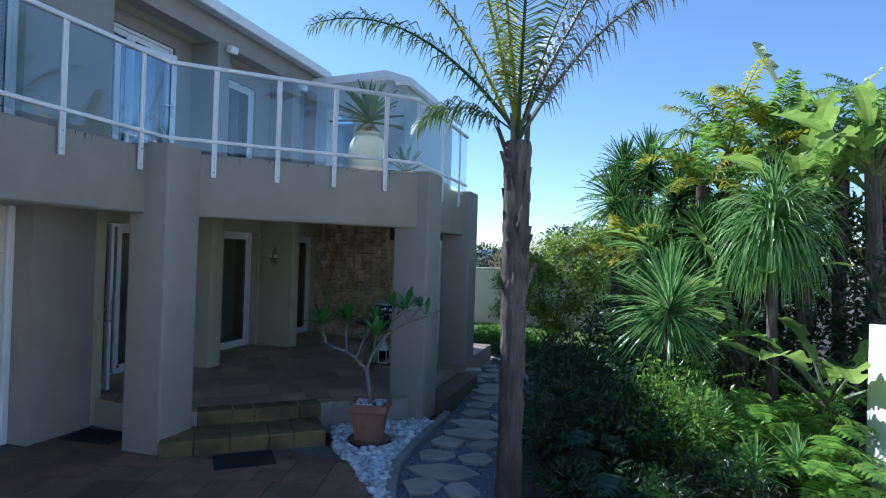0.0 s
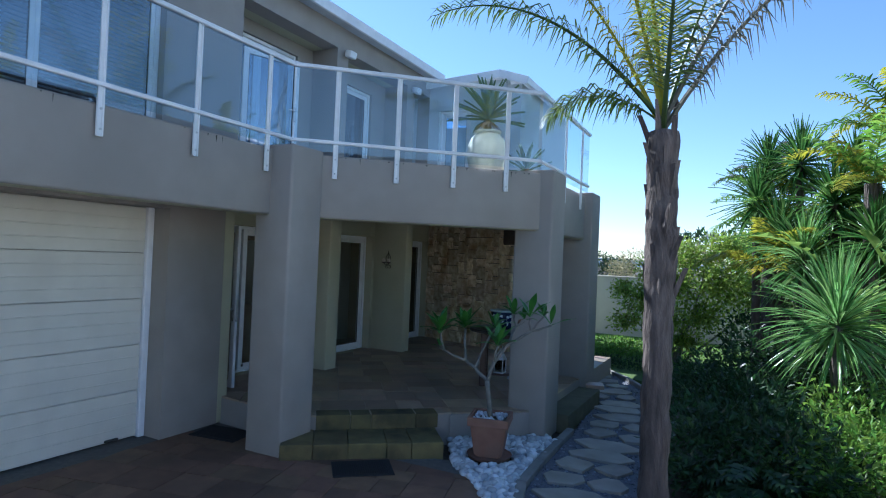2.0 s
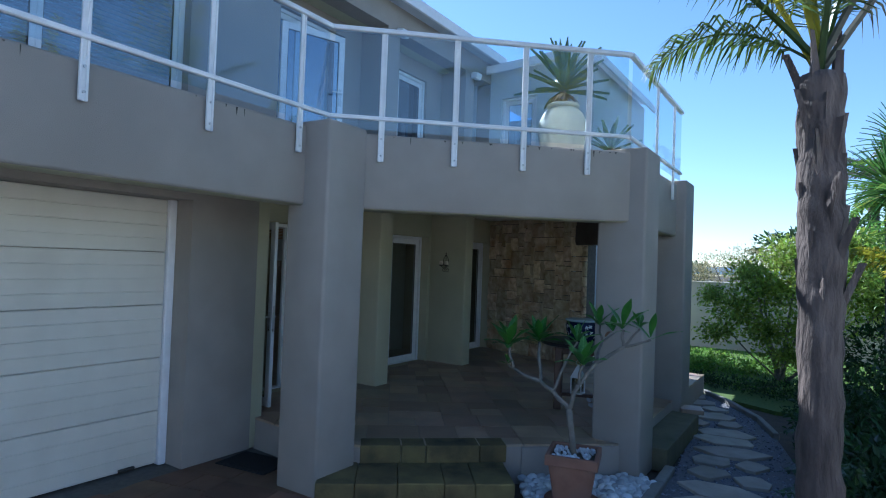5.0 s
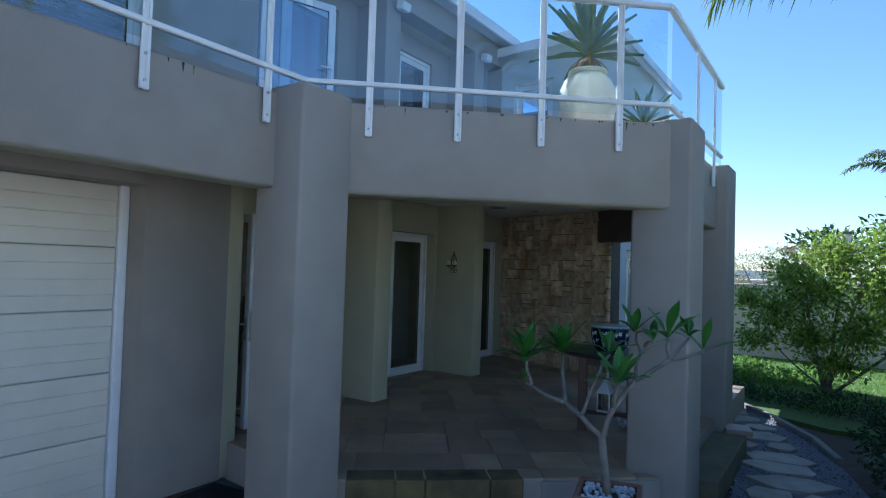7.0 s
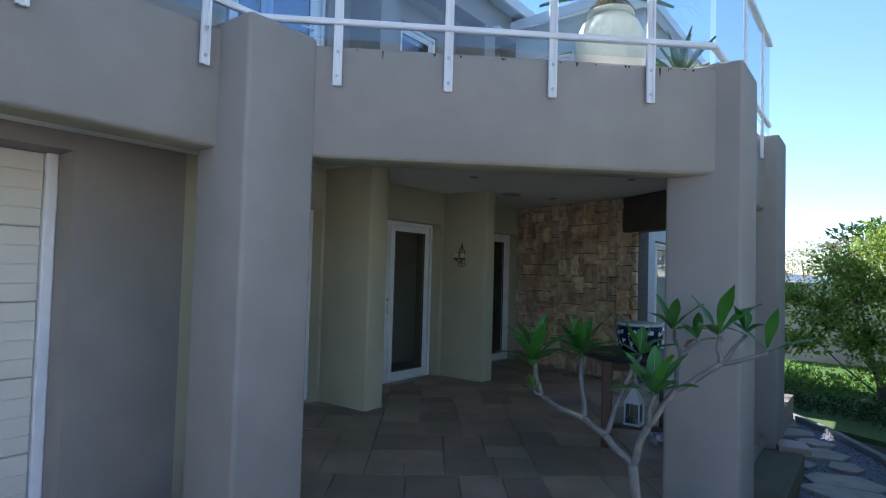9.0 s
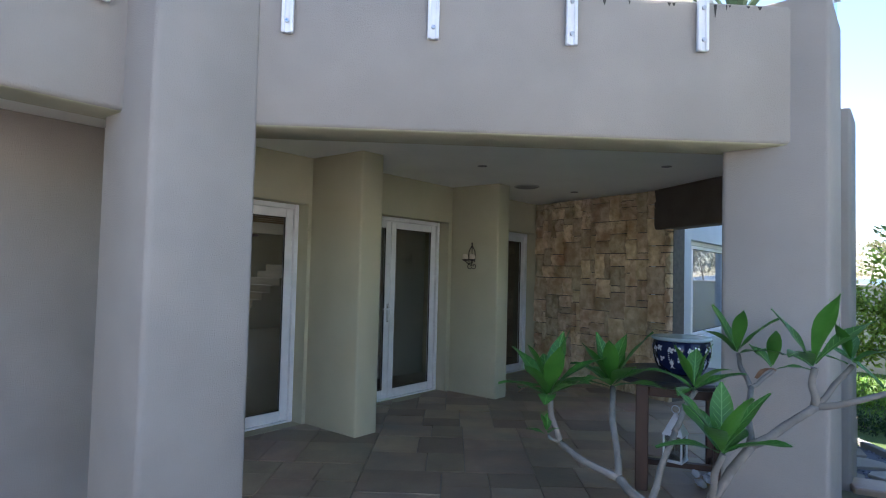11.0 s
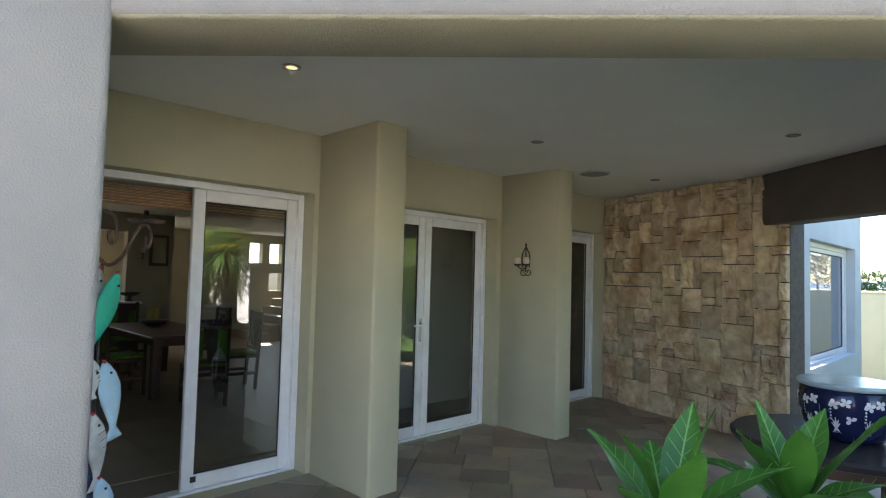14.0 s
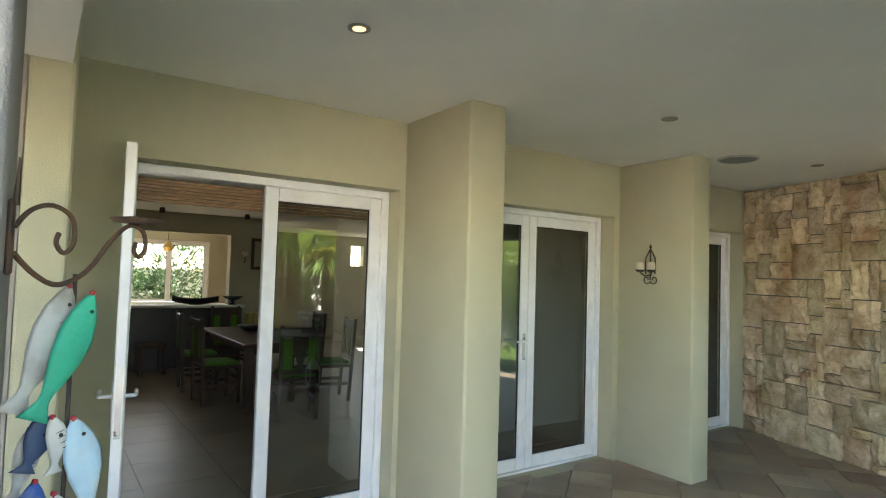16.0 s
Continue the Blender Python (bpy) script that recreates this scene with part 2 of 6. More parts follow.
def wall_grid(name, axis, t0, t1, u0, u1, z0, z1, holes, material, label):
    us = sorted({u0, u1, *[h[0] for h in holes], *[h[1] for h in holes]})
    zs = sorted({z0, z1, *[h[2] for h in holes], *[h[3] for h in holes]})
    us = [u for u in us if u0 <= u <= u1]
    zs = [z for z in zs if z0 <= z <= z1]
    bm = bmesh.new()
    solid = {(i, j): not any(h[0] < (us[i] + us[i + 1]) / 2 < h[1] and h[2] < (zs[j] + zs[j + 1]) / 2 < h[3] for h in holes) for i in range(len(us) - 1) for j in range(len(zs) - 1)}
    cache = {}

    def vert(t, u, z):
        k = (t, u, z)
        if k not in cache:
            cache[k] = bm.verts.new((t, u, z) if axis == 1 else (u, t, z))
        return cache[k]

    for (i, j), full in solid.items():
        if not full:
            continue
        ua, ub, za, zb = us[i], us[i + 1], zs[j], zs[j + 1]
        bm.faces.new((vert(t1, ua, za), vert(t1, ub, za), vert(t1, ub, zb), vert(t1, ua, zb)))
        bm.faces.new((vert(t0, ub, za), vert(t0, ua, za), vert(t0, ua, zb), vert(t0, ub, zb)))
        for di, dj, q in ((-1, 0, ((ua, za), (ua, zb))), (1, 0, ((ub, zb), (ub, za))), (0, -1, ((ub, za), (ua, za))), (0, 1, ((ua, zb), (ub, zb)))):
            if not solid.get((i + di, j + dj), False):
                (p, q1), (r, s) = q
                bm.faces.new((vert(t0, p, q1), vert(t1, p, q1), vert(t1, r, s), vert(t0, r, s)))
    bmesh.ops.recalc_face_normals(bm, faces=list(bm.faces))
    return structure(name, bm, material, label, "wall")


# ---- the plan ----
SLAB = 0.32        # porch floor
CEIL = 2.97        # porch ceiling
BEAM = 2.535        # underside of the balcony's edge beam
PARA = 3.25        # top of the balcony parapet
BALC = 3.12        # balcony floor
MIDRAIL, TOPRAIL = 3.39, 4.22
P1 = (-4.74, -4.24, 5.86, 6.36)
P2 = (-2.60, -2.11, 8.11, 8.66)
P3 = (-2.69, -2.19, 10.53, 11.06)
DA, DB = Vector((-4.245, 6.35)), Vector((-2.29, 8.10))   # the slanting balcony edge
DDIR = (DB - DA).normalized()
DN = Vector((DDIR.y, -DDIR.x))
LEFT_X, RIGHT_X = -4.53, -2.32   # parapet faces
BACK_X = -6.50     # porch back wall
END_Y = 12.95      # stone wall


def clip(poly, region):
    """A convex polygon cut to a convex counter-clockwise region."""
    out = list(poly)
    for i in range(len(region)):
        a, b = Vector(region[i]), Vector(region[(i + 1) % len(region)])
        e = b - a

        def side(p):
            return e.x * (p[1] - a.y) - e.y * (p[0] - a.x)
        src, out = out, []
        for j in range(len(src)):
            p, q = src[j], src[(j + 1) % len(src)]
            sp, sq = side(p), side(q)
            if sp >= 0:
                out.append(p)
            if (sp >= 0) != (sq >= 0):
                k = sp / (sp - sq)
                out.append((p[0] + k * (q[0] - p[0]), p[1] + k * (q[1] - p[1])))
        if len(out) < 3:
            return []
    return out


def area(poly):
    return 0.5 * sum(poly[i][0] * poly[(i + 1) % len(poly)][1] - poly[(i + 1) % len(poly)][0] * poly[i][1] for i in range(len(poly)))


def shrink(poly, k):
    """Each corner drawn k metres towards the middle."""
    c = sum((Vector(p) for p in poly), Vector((0, 0))) / len(poly)
    return [tuple(Vector(p) + (c - Vector(p)).normalized() * min(k, (c - Vector(p)).length * 0.3)) for p in poly]


def ashlar(rng, u0, u1, v0, v1, most, least, out):
    """Random rectangular stones filling a rectangle."""
    w, h = u1 - u0, v1 - v0
    if (w <= most and h <= most) and (rng.random() < 0.55 or max(w, h) < 1.7 * least):
        out.append((u0, u1, v0, v1))
        return
    if (w > h) if abs(w - h) > 0.08 else rng.random() < 0.5:
        if w < 2 * least:
            out.append((u0, u1, v0, v1))
            return
        c = u0 + rng.uniform(max(least, w * 0.33), min(w - least, w * 0.67)) if w > 2 * least else u0 + w / 2
        ashlar(rng, u0, c, v0, v1, most, least, out)
        ashlar(rng, c, u1, v0, v1, most, least, out)
    else:
        if h < 2 * least:
            out.append((u0, u1, v0, v1))
            return
        c = v0 + rng.uniform(max(least, h * 0.33), min(h - least, h * 0.67)) if h > 2 * least else v0 + h / 2
        ashlar(rng, u0, u1, v0, c, most, least, out)
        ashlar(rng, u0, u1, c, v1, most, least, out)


# ---- ground ----
structure("ground", box((-400, -400, -0.4), (400, 400, -0.06)), M_SOIL, "dark garden soil that reaches the horizon", "ground")
DRIVE = [(-6.3, -9.0), (7.0, -9.0), (7.0, 4.6), (-0.6, 4.6), (-2.72, 6.86), (-4.0, 6.5), (-6.3, 6.6)]
driveway = structure("driveway", prism(DRIVE, -0.3, -0.012), M_GROUT, "brown stone paved driveway in the shade of the house", "driveway")
# unseen drive in a lighter paver colour, added to bounce light at the porch
M_DRIVE = surf("lightened_drive_paving", (0.30, 0.235, 0.17), (0.38, 0.30, 0.225), 9, 0.85, 0.3, 40, stain=(0.26, 0.2, 0.145), sscale=1.2)
structure("driveway_east", box((-0.1, -9.0, -0.1), (9.0, 4.6, -0.004)), M_DRIVE, "unseen drive, coloured lighter to bounce light onto the porch", "driveway")
structure("driveway_south", box((-6.3, -9.0, -0.1), (-0.1, 1.75, -0.004)), M_DRIVE, "unseen lighter drive before the garage, added to bounce light", "driveway")
lawn = structure("lawn", prism([(-4.1, 13.0), (-3.0, 13.4), (-1.2, 12.4), (3.0, 13.0), (3.0, 19.6), (-14.0, 19.6), (-14.0, 14.6), (-4.1, 14.6)], -0.08, 0.0), surf("lawn_soil", (0.06, 0.10, 0.02), (0.10, 0.15, 0.03), 14, 0.95, 0.5, 60), "green lawn in front of the boundary wall", "lawn")

# ---- house: porch slab, pillars, walls ----
slab_outline = [(-6.6, 6.47), (-4.5, 6.33), (-4.24, 6.42), (DB.x - 0.02, DB.y), (-2.3, 8.4), (-2.3, 13.0), (-6.6, 13.0)]
porch_floor = structure("porch_floor", prism(slab_outline, -0.1, SLAB - 0.022), M_STUCCO, "raised porch slab paved with brown flagstones", "floor")


def pillar(name, p, top, label):
    return structure(name, box((p[0], p[2], -0.05), (p[1], p[3], top), 0.03, 3), M_STUCCO, label, "pillar", True)


pillar("pillar_1", P1, 3.29, "square taupe plastered pillar by the garage side")
pillar("pillar_2", P2, 3.29, "square taupe plastered pillar behind the potted tree")
pillar("pillar_3", P3, 3.30, "square taupe plastered pillar at the garden path")


def offset_strip(a, b, inward, z0, z1, bev=0.015):
    d = (b - a).normalized()
    n = Vector((-d.y, d.x)) * inward
    return prism([tuple(a), tuple(b), tuple(b + n), tuple(a + n)], z0, z1, bev)


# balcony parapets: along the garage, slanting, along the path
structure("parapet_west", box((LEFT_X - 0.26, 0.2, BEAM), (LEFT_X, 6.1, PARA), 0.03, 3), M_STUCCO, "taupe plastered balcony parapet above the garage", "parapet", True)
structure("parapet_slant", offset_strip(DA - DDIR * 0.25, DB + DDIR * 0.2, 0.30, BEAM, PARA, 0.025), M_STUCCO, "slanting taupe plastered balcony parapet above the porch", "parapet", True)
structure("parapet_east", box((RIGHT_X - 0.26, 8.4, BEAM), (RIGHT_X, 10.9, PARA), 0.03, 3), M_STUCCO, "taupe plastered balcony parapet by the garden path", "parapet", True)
# lighter olive on the undersides stands in for light bounced from the floor
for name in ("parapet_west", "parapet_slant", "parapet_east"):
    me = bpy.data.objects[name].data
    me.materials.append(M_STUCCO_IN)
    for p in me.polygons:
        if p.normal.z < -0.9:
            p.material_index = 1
# dark beam from the third pillar to the stone wall
structure("beam_end", bar((-2.42, 10.90, (CEIL + 2.46) / 2), (-4.30, 12.31, (CEIL + 2.46) / 2), 0.24, CEIL - 2.46, 0.012), M_DARKBEAM, "dark brown painted beam across the porch end", "beam")

# porch ceiling with the balcony floor on it
ceil_outline = [(-6.55, 6.47), (-4.65, 6.25), (-4.45, 6.45), (-2.5, 8.25), (-2.5, 10.95), (-4.3, 12.4), (-4.3, 13.0), (-6.55, 13.0)]
structure("porch_ceiling", prism(ceil_outline, CEIL, BALC), M_CEIL, "off-white plastered porch ceiling", "ceiling")
structure("garage_ceiling", box((-8.5, 0.2, 2.70), (-4.76, 6.48, BALC)), M_CEIL, "plastered soffit above the garage door", "ceiling")

# garage front and side wall
wall_y("wall_garage", -6.28, -5.72, 0.2, 6.34, 0, 2.70, [(0.5, 5.56, -1, 2.58)], M_STUCCO, "taupe plastered wall beside the garage door")
structure("wall_return", box((-6.79, 6.335, 0), (-5.722, 6.50, CEIL), 0.02, 3), M_STUCCO_IN, "olive plastered return wall beside the dining room door", "wall")

# porch back wall with three door openings
SL = (6.78, 8.42, SLAB, 2.50)
FD = (8.90, 10.68, SLAB, 2.50)
SD = (12.08, 12.92, SLAB, 2.50)
wall_y("wall_west", -6.80, BACK_X, 6.50, 13.0, 0, CEIL, [SL, FD, SD], M_STUCCO_IN, "olive plastered porch back wall with white doors")
for nm, ya, yb in (("pilaster_1", 8.46, 8.74), ("pilaster_2", 10.75, 11.0)):
    structure(nm, box((BACK_X - 0.02, ya, 0.1), (-5.77, yb, CEIL + 0.01), 0.022, 3), M_STUCCO_IN, "olive plastered pilaster on the porch back wall", "pilaster", True)
SA, SB = Vector((-6.50, END_Y)), Vector((-4.125, 12.17))
SDIR = (SB - SA).normalized()
SN = Vector((-SDIR.y, SDIR.x))
wall_stone = structure("wall_stone", prism([tuple(SA + SN * 0.03 - SDIR * 0.05), tuple(SB + SN * 0.03), tuple(SB + SN * 0.25), tuple(SA + SN * 0.35 - SDIR * 0.05)], 0, CEIL + 0.1), M_GROUT, "wall clad with rough brown and grey sandstone blocks", "wall")
# pale wall with a window beyond the porch, two storeys high
BW = -4.12
wall_y("wall_east", BW - 0.3, BW, 12.28, 15.70, 0, 5.75, [(12.95, 15.30, 1.0, 2.38)], M_BLUEWALL, "pale blue-grey plastered wall with a white window")
wall_x("wall_far", 15.50, 15.70, -16.4, BW - 0.3, 0, 5.75, [], M_BLUEWALL, "pale plastered end wall of the house")

# upper storey: piers, lintel, set-back doors
UX, UB = -6.2, -6.75
wall_y("wall_upper_front", UX - 0.3, UX, 0.2, 12.2, BALC, 6.0, [(2.6, 5.75, 3.3, 5.55), (6.92, 8.97, BALC, 5.62), (9.27, 11.25, BALC, 5.62), (11.55, 12.19, BALC, 5.62)], M_STUCCO, "taupe plastered upper storey wall with deep recesses")
wall_y("wall_upper_back", UB - 0.3, UB, 6.6, 12.5, BALC, 6.0, [(7.0, 8.62, BALC, 5.42), (9.95, 10.80, BALC, 5.35), (11.75, 12.4, BALC, 5.3)], M_STUCCO, "set-back upper storey wall with glazed doors")
structure("recess_soffit", box((UB, 6.6, 5.63), (UX - 0.3, 12.2, 5.75)), M_STUCCO_IN, "soffit of the upper recesses", "ceiling")
wall_x("wall_upper_end", 12.2, 12.4, -7.0, BW - 0.3, BALC, 5.85, [(-5.95, -5.2, BALC, 5.3)], M_BLUEWALL, "grey plastered upper storey end wall with a glazed door")
for ya, yb in ((6.6, 6.9), (8.99, 9.25), (11.27, 11.53)):
    structure("pier_upper", box((UB, ya, BALC), (UX - 0.3, yb, 5.63)), M_STUCCO, "taupe plastered pier between upper recesses", "pier")
structure("balcony_floor_west", box((-6.9, 0.2, BALC), (LEFT_X - 0.25, 6.5, BALC + 0.01)), M_SLATE, "tiled balcony floor over the garage", "floor")
structure("upper_room_floor", box((-12.6, 0.2, 2.97), (-6.82, 14.25, BALC)), M_CEIL, "ceiling of the rooms inside", "ceiling")
# roof: slab with a pale fascia, and a corrugated one on the end block
structure("roof", box((-13, 0.0, 6.0), (-5.98, 12.32, 6.10)), M_ROOF, "flat sheet roof", "roof")
structure("fascia", box((-5.98, 0.0, 5.96), (-5.93, 12.34, 6.13), 0.008), M_WHITE, "pale painted metal fascia along the roof edge", "fascia")
bm = bmesh.new()
xs = [(-7.2, 5.88), (-4.5, 6.0), (-3.92, 5.80)]
rows = []
for i in range(84):
    y = 12.05 + i * 0.045
    dz = 0.022 * math.sin(i * math.pi / 2)
    rows.append([bm.verts.new((x, y, z + dz)) for x, z in xs])
for a, b in zip(rows, rows[1:]):
    for k in range(2):
        bm.faces.new((a[k], a[k + 1], b[k + 1], b[k]))
bmesh.ops.solidify(bm, geom=list(bm.faces), thickness=0.012)
structure("roof_end", bm, M_ROOF, "corrugated sheet roof on the end block", "roof")
bm = bar((-7.0, 12.02, 5.80), (-4.5, 12.02, 5.92), 0.03, 0.16)
structure("barge_board", bm, M_WHITE, "pale barge board under the corrugated roof", "fascia")
structure("barge_board_side", bar((-4.5, 12.02, 5.92), (-3.93, 12.02, 5.72), 0.03, 0.16), M_WHITE, "pale sloping barge board", "fascia")
structure("eave_board", box((-3.95, 12.0, 5.66), (-3.91, 15.85, 5.80)), M_WHITE, "pale eave board of the end block", "fascia")

# unseen block behind the house, added to cast shade on the lawn
wall_y("wall_wing", -5.0, -4.75, 15.71, 17.2, 0, 5.0, [], M_BLUEWALL, "unseen added block that casts shade on the lawn")
wall_x("wall_wing_end", 17.0, 17.2, -12.6, -5.0, 0, 5.0, [], M_BLUEWALL, "end of the unseen added block that shades the lawn")
structure("wing_roof", box((-12.6, 15.71, 5.0), (-4.7, 17.25, 5.1)), M_ROOF, "top of the unseen added block that shades the lawn", "roof")
# inside: dining room, kitchen, hall
structure("interior_floor", box((-16.4, 6.5, 0.1), (-6.7, 15.5, SLAB - 0.012)), M_FLOORTILE, "pale brown tiled dining room floor", "floor")
structure("interior_ceiling", box((-16.4, 6.46, 2.82), (-6.80, 15.5, 2.9)), M_CEIL, "white dining room ceiling", "ceiling")
wall_y("wall_kitchen_back", -16.4, -16.2, 6.2, 15.5, 0, 2.9, [(7.1, 9.41, 1.19, 2.5), (12.75, 13.1, 2.1, 2.6), (13.3, 13.65, 2.1, 2.6), (13.3, 13.65, 1.4, 1.85)], M_INWALL, "olive cream inside wall with a kitchen window")
wall_y("wall_hatch", -13.4, -13.2, 6.46, 9.81, 0, 2.9, [(6.9, 9.06, 1.28, 2.5)], M_INWALL, "inside wall with a kitchen serving hatch")
wall_x("wall_dining_side", 6.2, 6.46, -16.2, -6.8, 0, 2.9, [], M_INWALL, "inside wall of the dining room")
structure("hall_wall", box((-7.75, 9.18, 0), (-7.70, 11.6, 2.82)), surf("pale_hall_wall", (0.62, 0.63, 0.56), (0.66, 0.67, 0.60), 3, 0.7, stain=(0.59, 0.60, 0.53)), "pale grey-green inside wall behind the french door", "wall")
wall_x("wall_store", 11.6, 11.7, -8.4, -6.82, 0, 2.9, [], M_INWALL, "inside partition beside the narrow door")
# coloured dark to stand in for the dimness behind the narrow door
wall_y("wall_store_back", -8.4, -8.3, 11.7, 13.3, 0, 2.9, [], M_DARKBEAM, "wall coloured dark for the dim room behind the narrow door")

# added dark wall, hides the bright rooms from the narrow door
wall_x("wall_store_end", 13.02, 13.12, -8.4, -6.82, 0, 2.9, [], M_DARKBEAM, "added dark wall that keeps the narrow door's glass dark")
# boundary walls all round
wall_x("wall_boundary", 19.6, 19.82, -30, 14, -0.1, 1.76, [], M_BEIGE, "beige plastered garden boundary wall")
structure("wall_coping", box((-30, 19.57, 1.76), (14, 19.85, 1.81), 0.01), M_BEIGE, "plastered coping on the boundary wall", "coping")
wall_y("wall_white", 2.85, 3.05, 4.4, 8.2, -0.1, 1.6, [], M_WHITEWALL, "white plastered wall in full sun beside the drive")
# unseen white walls around the drive, added to bounce sunlight onto the house
wall_y("wall_neighbour", 9.0, 9.2, -12, 19.6, -0.1, 2.2, [], M_WHITEWALL, "unseen white wall added to bounce sun onto the house")
wall_x("wall_street", -9.3, -9.1, -9, 9, -0.1, 2.2, [], M_WHITEWALL, "unseen white wall added behind the camera")
wall_y("wall_house_south", -12.6, -12.4, -3.0, 3.5, 0, 6.0, [], M_STUCCO, "plastered back wall of the garage wing")
wall_x("wall_garage_south", 0.0, 0.2, -12.6, -5.72, 0, 6.0, [], M_STUCCO, "plastered side wall of the garage wing")
wall_y("wall_house_west", -12.6, -12.4, 0.2, 14.25, 2.9, 6.0, [], M_STUCCO, "plastered back wall of the upper storey")

# ---- garage door: sectional, with ribbed panels ----
garage = thing("garage_door", pose(-6.01, 5.56, 0), "cream ribbed sectional garage door, closed, white frame", "garage door")
for k in range(5):
    z0, z1 = 0.02 + k * 0.512, 0.02 + (k + 1) * 0.512 - 0.005
    bm = box((-0.05, -5.0, z0), (0.0, -0.08, z1), 0.008)
    for r in range(1, 4):
        zz = z0 + (z1 - z0) * r / 4
        add_box(bm, (-0.002, -5.0, zz - 0.006), (0.006, -0.08, zz + 0.006), None, 0.004)
    part("panel", bm, M_GARAGE, garage)
part("jamb", box((-0.05, -0.075, 0), (0.035, 0.0, 2.58), 0.008), M_WHITE, garage, "white metal door jamb")
part("handle", box((0.004, -0.45, 0.03), (0.03, -0.3, 0.055), 0.006), M_DIRTY, garage, "small dark lifting handle")


# ---- windows and doors ----
def leaf_parts(owner, y0, y1, z0, z1, x=0.0, st=0.085, glassmat=None, bottom=0.10):
    """One glazed door leaf in the plane x: four rails and a pane."""
    for nm, lo, hi in (("stile", (x - 0.022, y0, z0), (x + 0.022, y0 + st, z1)), ("stile", (x - 0.022, y1 - st, z0), (x + 0.022, y1, z1)),
                       ("rail", (x - 0.021, y0 + st, z1 - st), (x + 0.021, y1 - st, z1)), ("rail", (x - 0.021, y0 + st, z0), (x + 0.021, y1 - st, z0 + bottom))):
        part(nm, box(lo, hi, 0.005), M_WHITE, owner)
    pane = part("pane", box((x - 0.003, y0 + st, z0 + bottom), (x + 0.003, y1 - st, z1 - st)), glassmat or M_GLASS, owner, "clear glass pane")
    glaze(pane)
    g = 0.008
    bm = bmesh.new()
    for lo, hi in (((y0 + st, z0 + bottom), (y0 + st + g, z1 - st)), ((y1 - st - g, z0 + bottom), (y1 - st, z1 - st)), ((y0 + st + g, z0 + bottom), (y1 - st - g, z0 + bottom + g)), ((y0 + st + g, z1 - st - g), (y1 - st - g, z1 - st))):
        add_box(bm, (x + 0.0035, lo[0], lo[1]), (x + 0.012, hi[0], hi[1]))
    part("gasket", bm, M_DIRTY, owner, "black rubber glazing gasket")


def outer_frame(owner, y0, y1, z0, z1, w=0.05, d=0.05, sill=True):
    part("frame_jamb", box((-d, y0, z0), (d, y0 + w, z1), 0.005), M_WHITE, owner)
    part("frame_jamb", box((-d, y1 - w, z0), (d, y1, z1), 0.005), M_WHITE, owner)
    part("frame_head", box((-d, y0 + w, z1 - w), (d, y1 - w, z1), 0.005), M_WHITE, owner)
    if sill:
        part("threshold", box((-d, y0 + w, z0), (d, y1 - w, z0 + 0.02), 0.004), M_WHITE, owner)


M_STEEL = surf("worn_steel", (0.5, 0.5, 0.5), (0.6, 0.6, 0.6), 20, 0.3, metal=0.9)


def lever(owner, x, y, z, way):
    """Lever handle on a narrow plate."""
    part("handle_plate", box((x, y - 0.018, z - 0.11), (x + 0.008, y + 0.018, z + 0.11), 0.003), M_STEEL, owner, "steel lock plate")
    bm = tube([(x + 0.005, y, z + 0.05), (x + 0.05, y, z + 0.05), (x + 0.055, y + way * 0.02, z + 0.05), (x + 0.055, y + way * 0.13, z + 0.05)], 0.009, 8)
    part("handle", bm, M_WHITE, owner, "white lever handle")


FX = -6.70
d1 = thing("door_1", pose(FX, 0, 0), "white aluminium glazed double door, one leaf open", "door")
d1["kind"] = "structure"
outer_frame(d1, SL[0], SL[1], SLAB, SL[3])
leaf_parts(d1, 7.55, 8.37, SLAB + 0.02, SL[3] - 0.05, 0.0, 0.085)
part("lock_label", box((0.023, 7.61, SLAB + 0.07), (0.026, 7.65, SLAB + 0.11)), M_DIRTY, d1, "small dark sticker")
for zz in (0.7, 1.4, 2.1):
    part("hinge", tube([(0.03, 8.38, zz), (0.03, 8.38, zz + 0.1)], 0.01, 8), M_WHITE, d1)
leaf = thing("door_leaf", pose(FX + 0.05, SL[0] + 0.03, 0, 0, 0, -97), "white aluminium glazed door leaf standing open onto the porch", "door")
leaf["kind"] = "structure"
leaf_parts(leaf, 0.0, 0.80, SLAB + 0.03, SL[3] - 0.045, 0.0, 0.085)
lever(leaf, 0.022, 0.755, 1.32, -1)
part("lock_edge", box((-0.012, 0.799, 1.2), (0.012, 0.803, 1.5)), M_STEEL, leaf, "steel lock strip on the door edge")
part("handle", tube([(-0.02, 0.755, 1.37), (-0.06, 0.755, 1.37), (-0.065, 0.73, 1.37), (-0.065, 0.64, 1.37)], 0.009, 8), M_WHITE, leaf, "white lever handle")

d2 = thing("door_2", pose(FX, 0, 0), "white aluminium french door with two glazed leaves, closed", "door")
d2["kind"] = "structure"
outer_frame(d2, FD[0], FD[1], SLAB, FD[3])
leaf_parts(d2, FD[0] + 0.05, 9.80, SLAB + 0.02, FD[3] - 0.05, 0.0, 0.085)
leaf_parts(d2, 9.804, FD[1] - 0.05, SLAB + 0.02, FD[3] - 0.05, 0.0, 0.085)
lever(d2, 0.022, 9.76, 1.35, -1)
for zz in (0.7, 1.4, 2.1):
    part("hinge", tube([(0.03, FD[1] - 0.045, zz), (0.03, FD[1] - 0.045, zz + 0.1)], 0.01, 8), M_WHITE, d2)
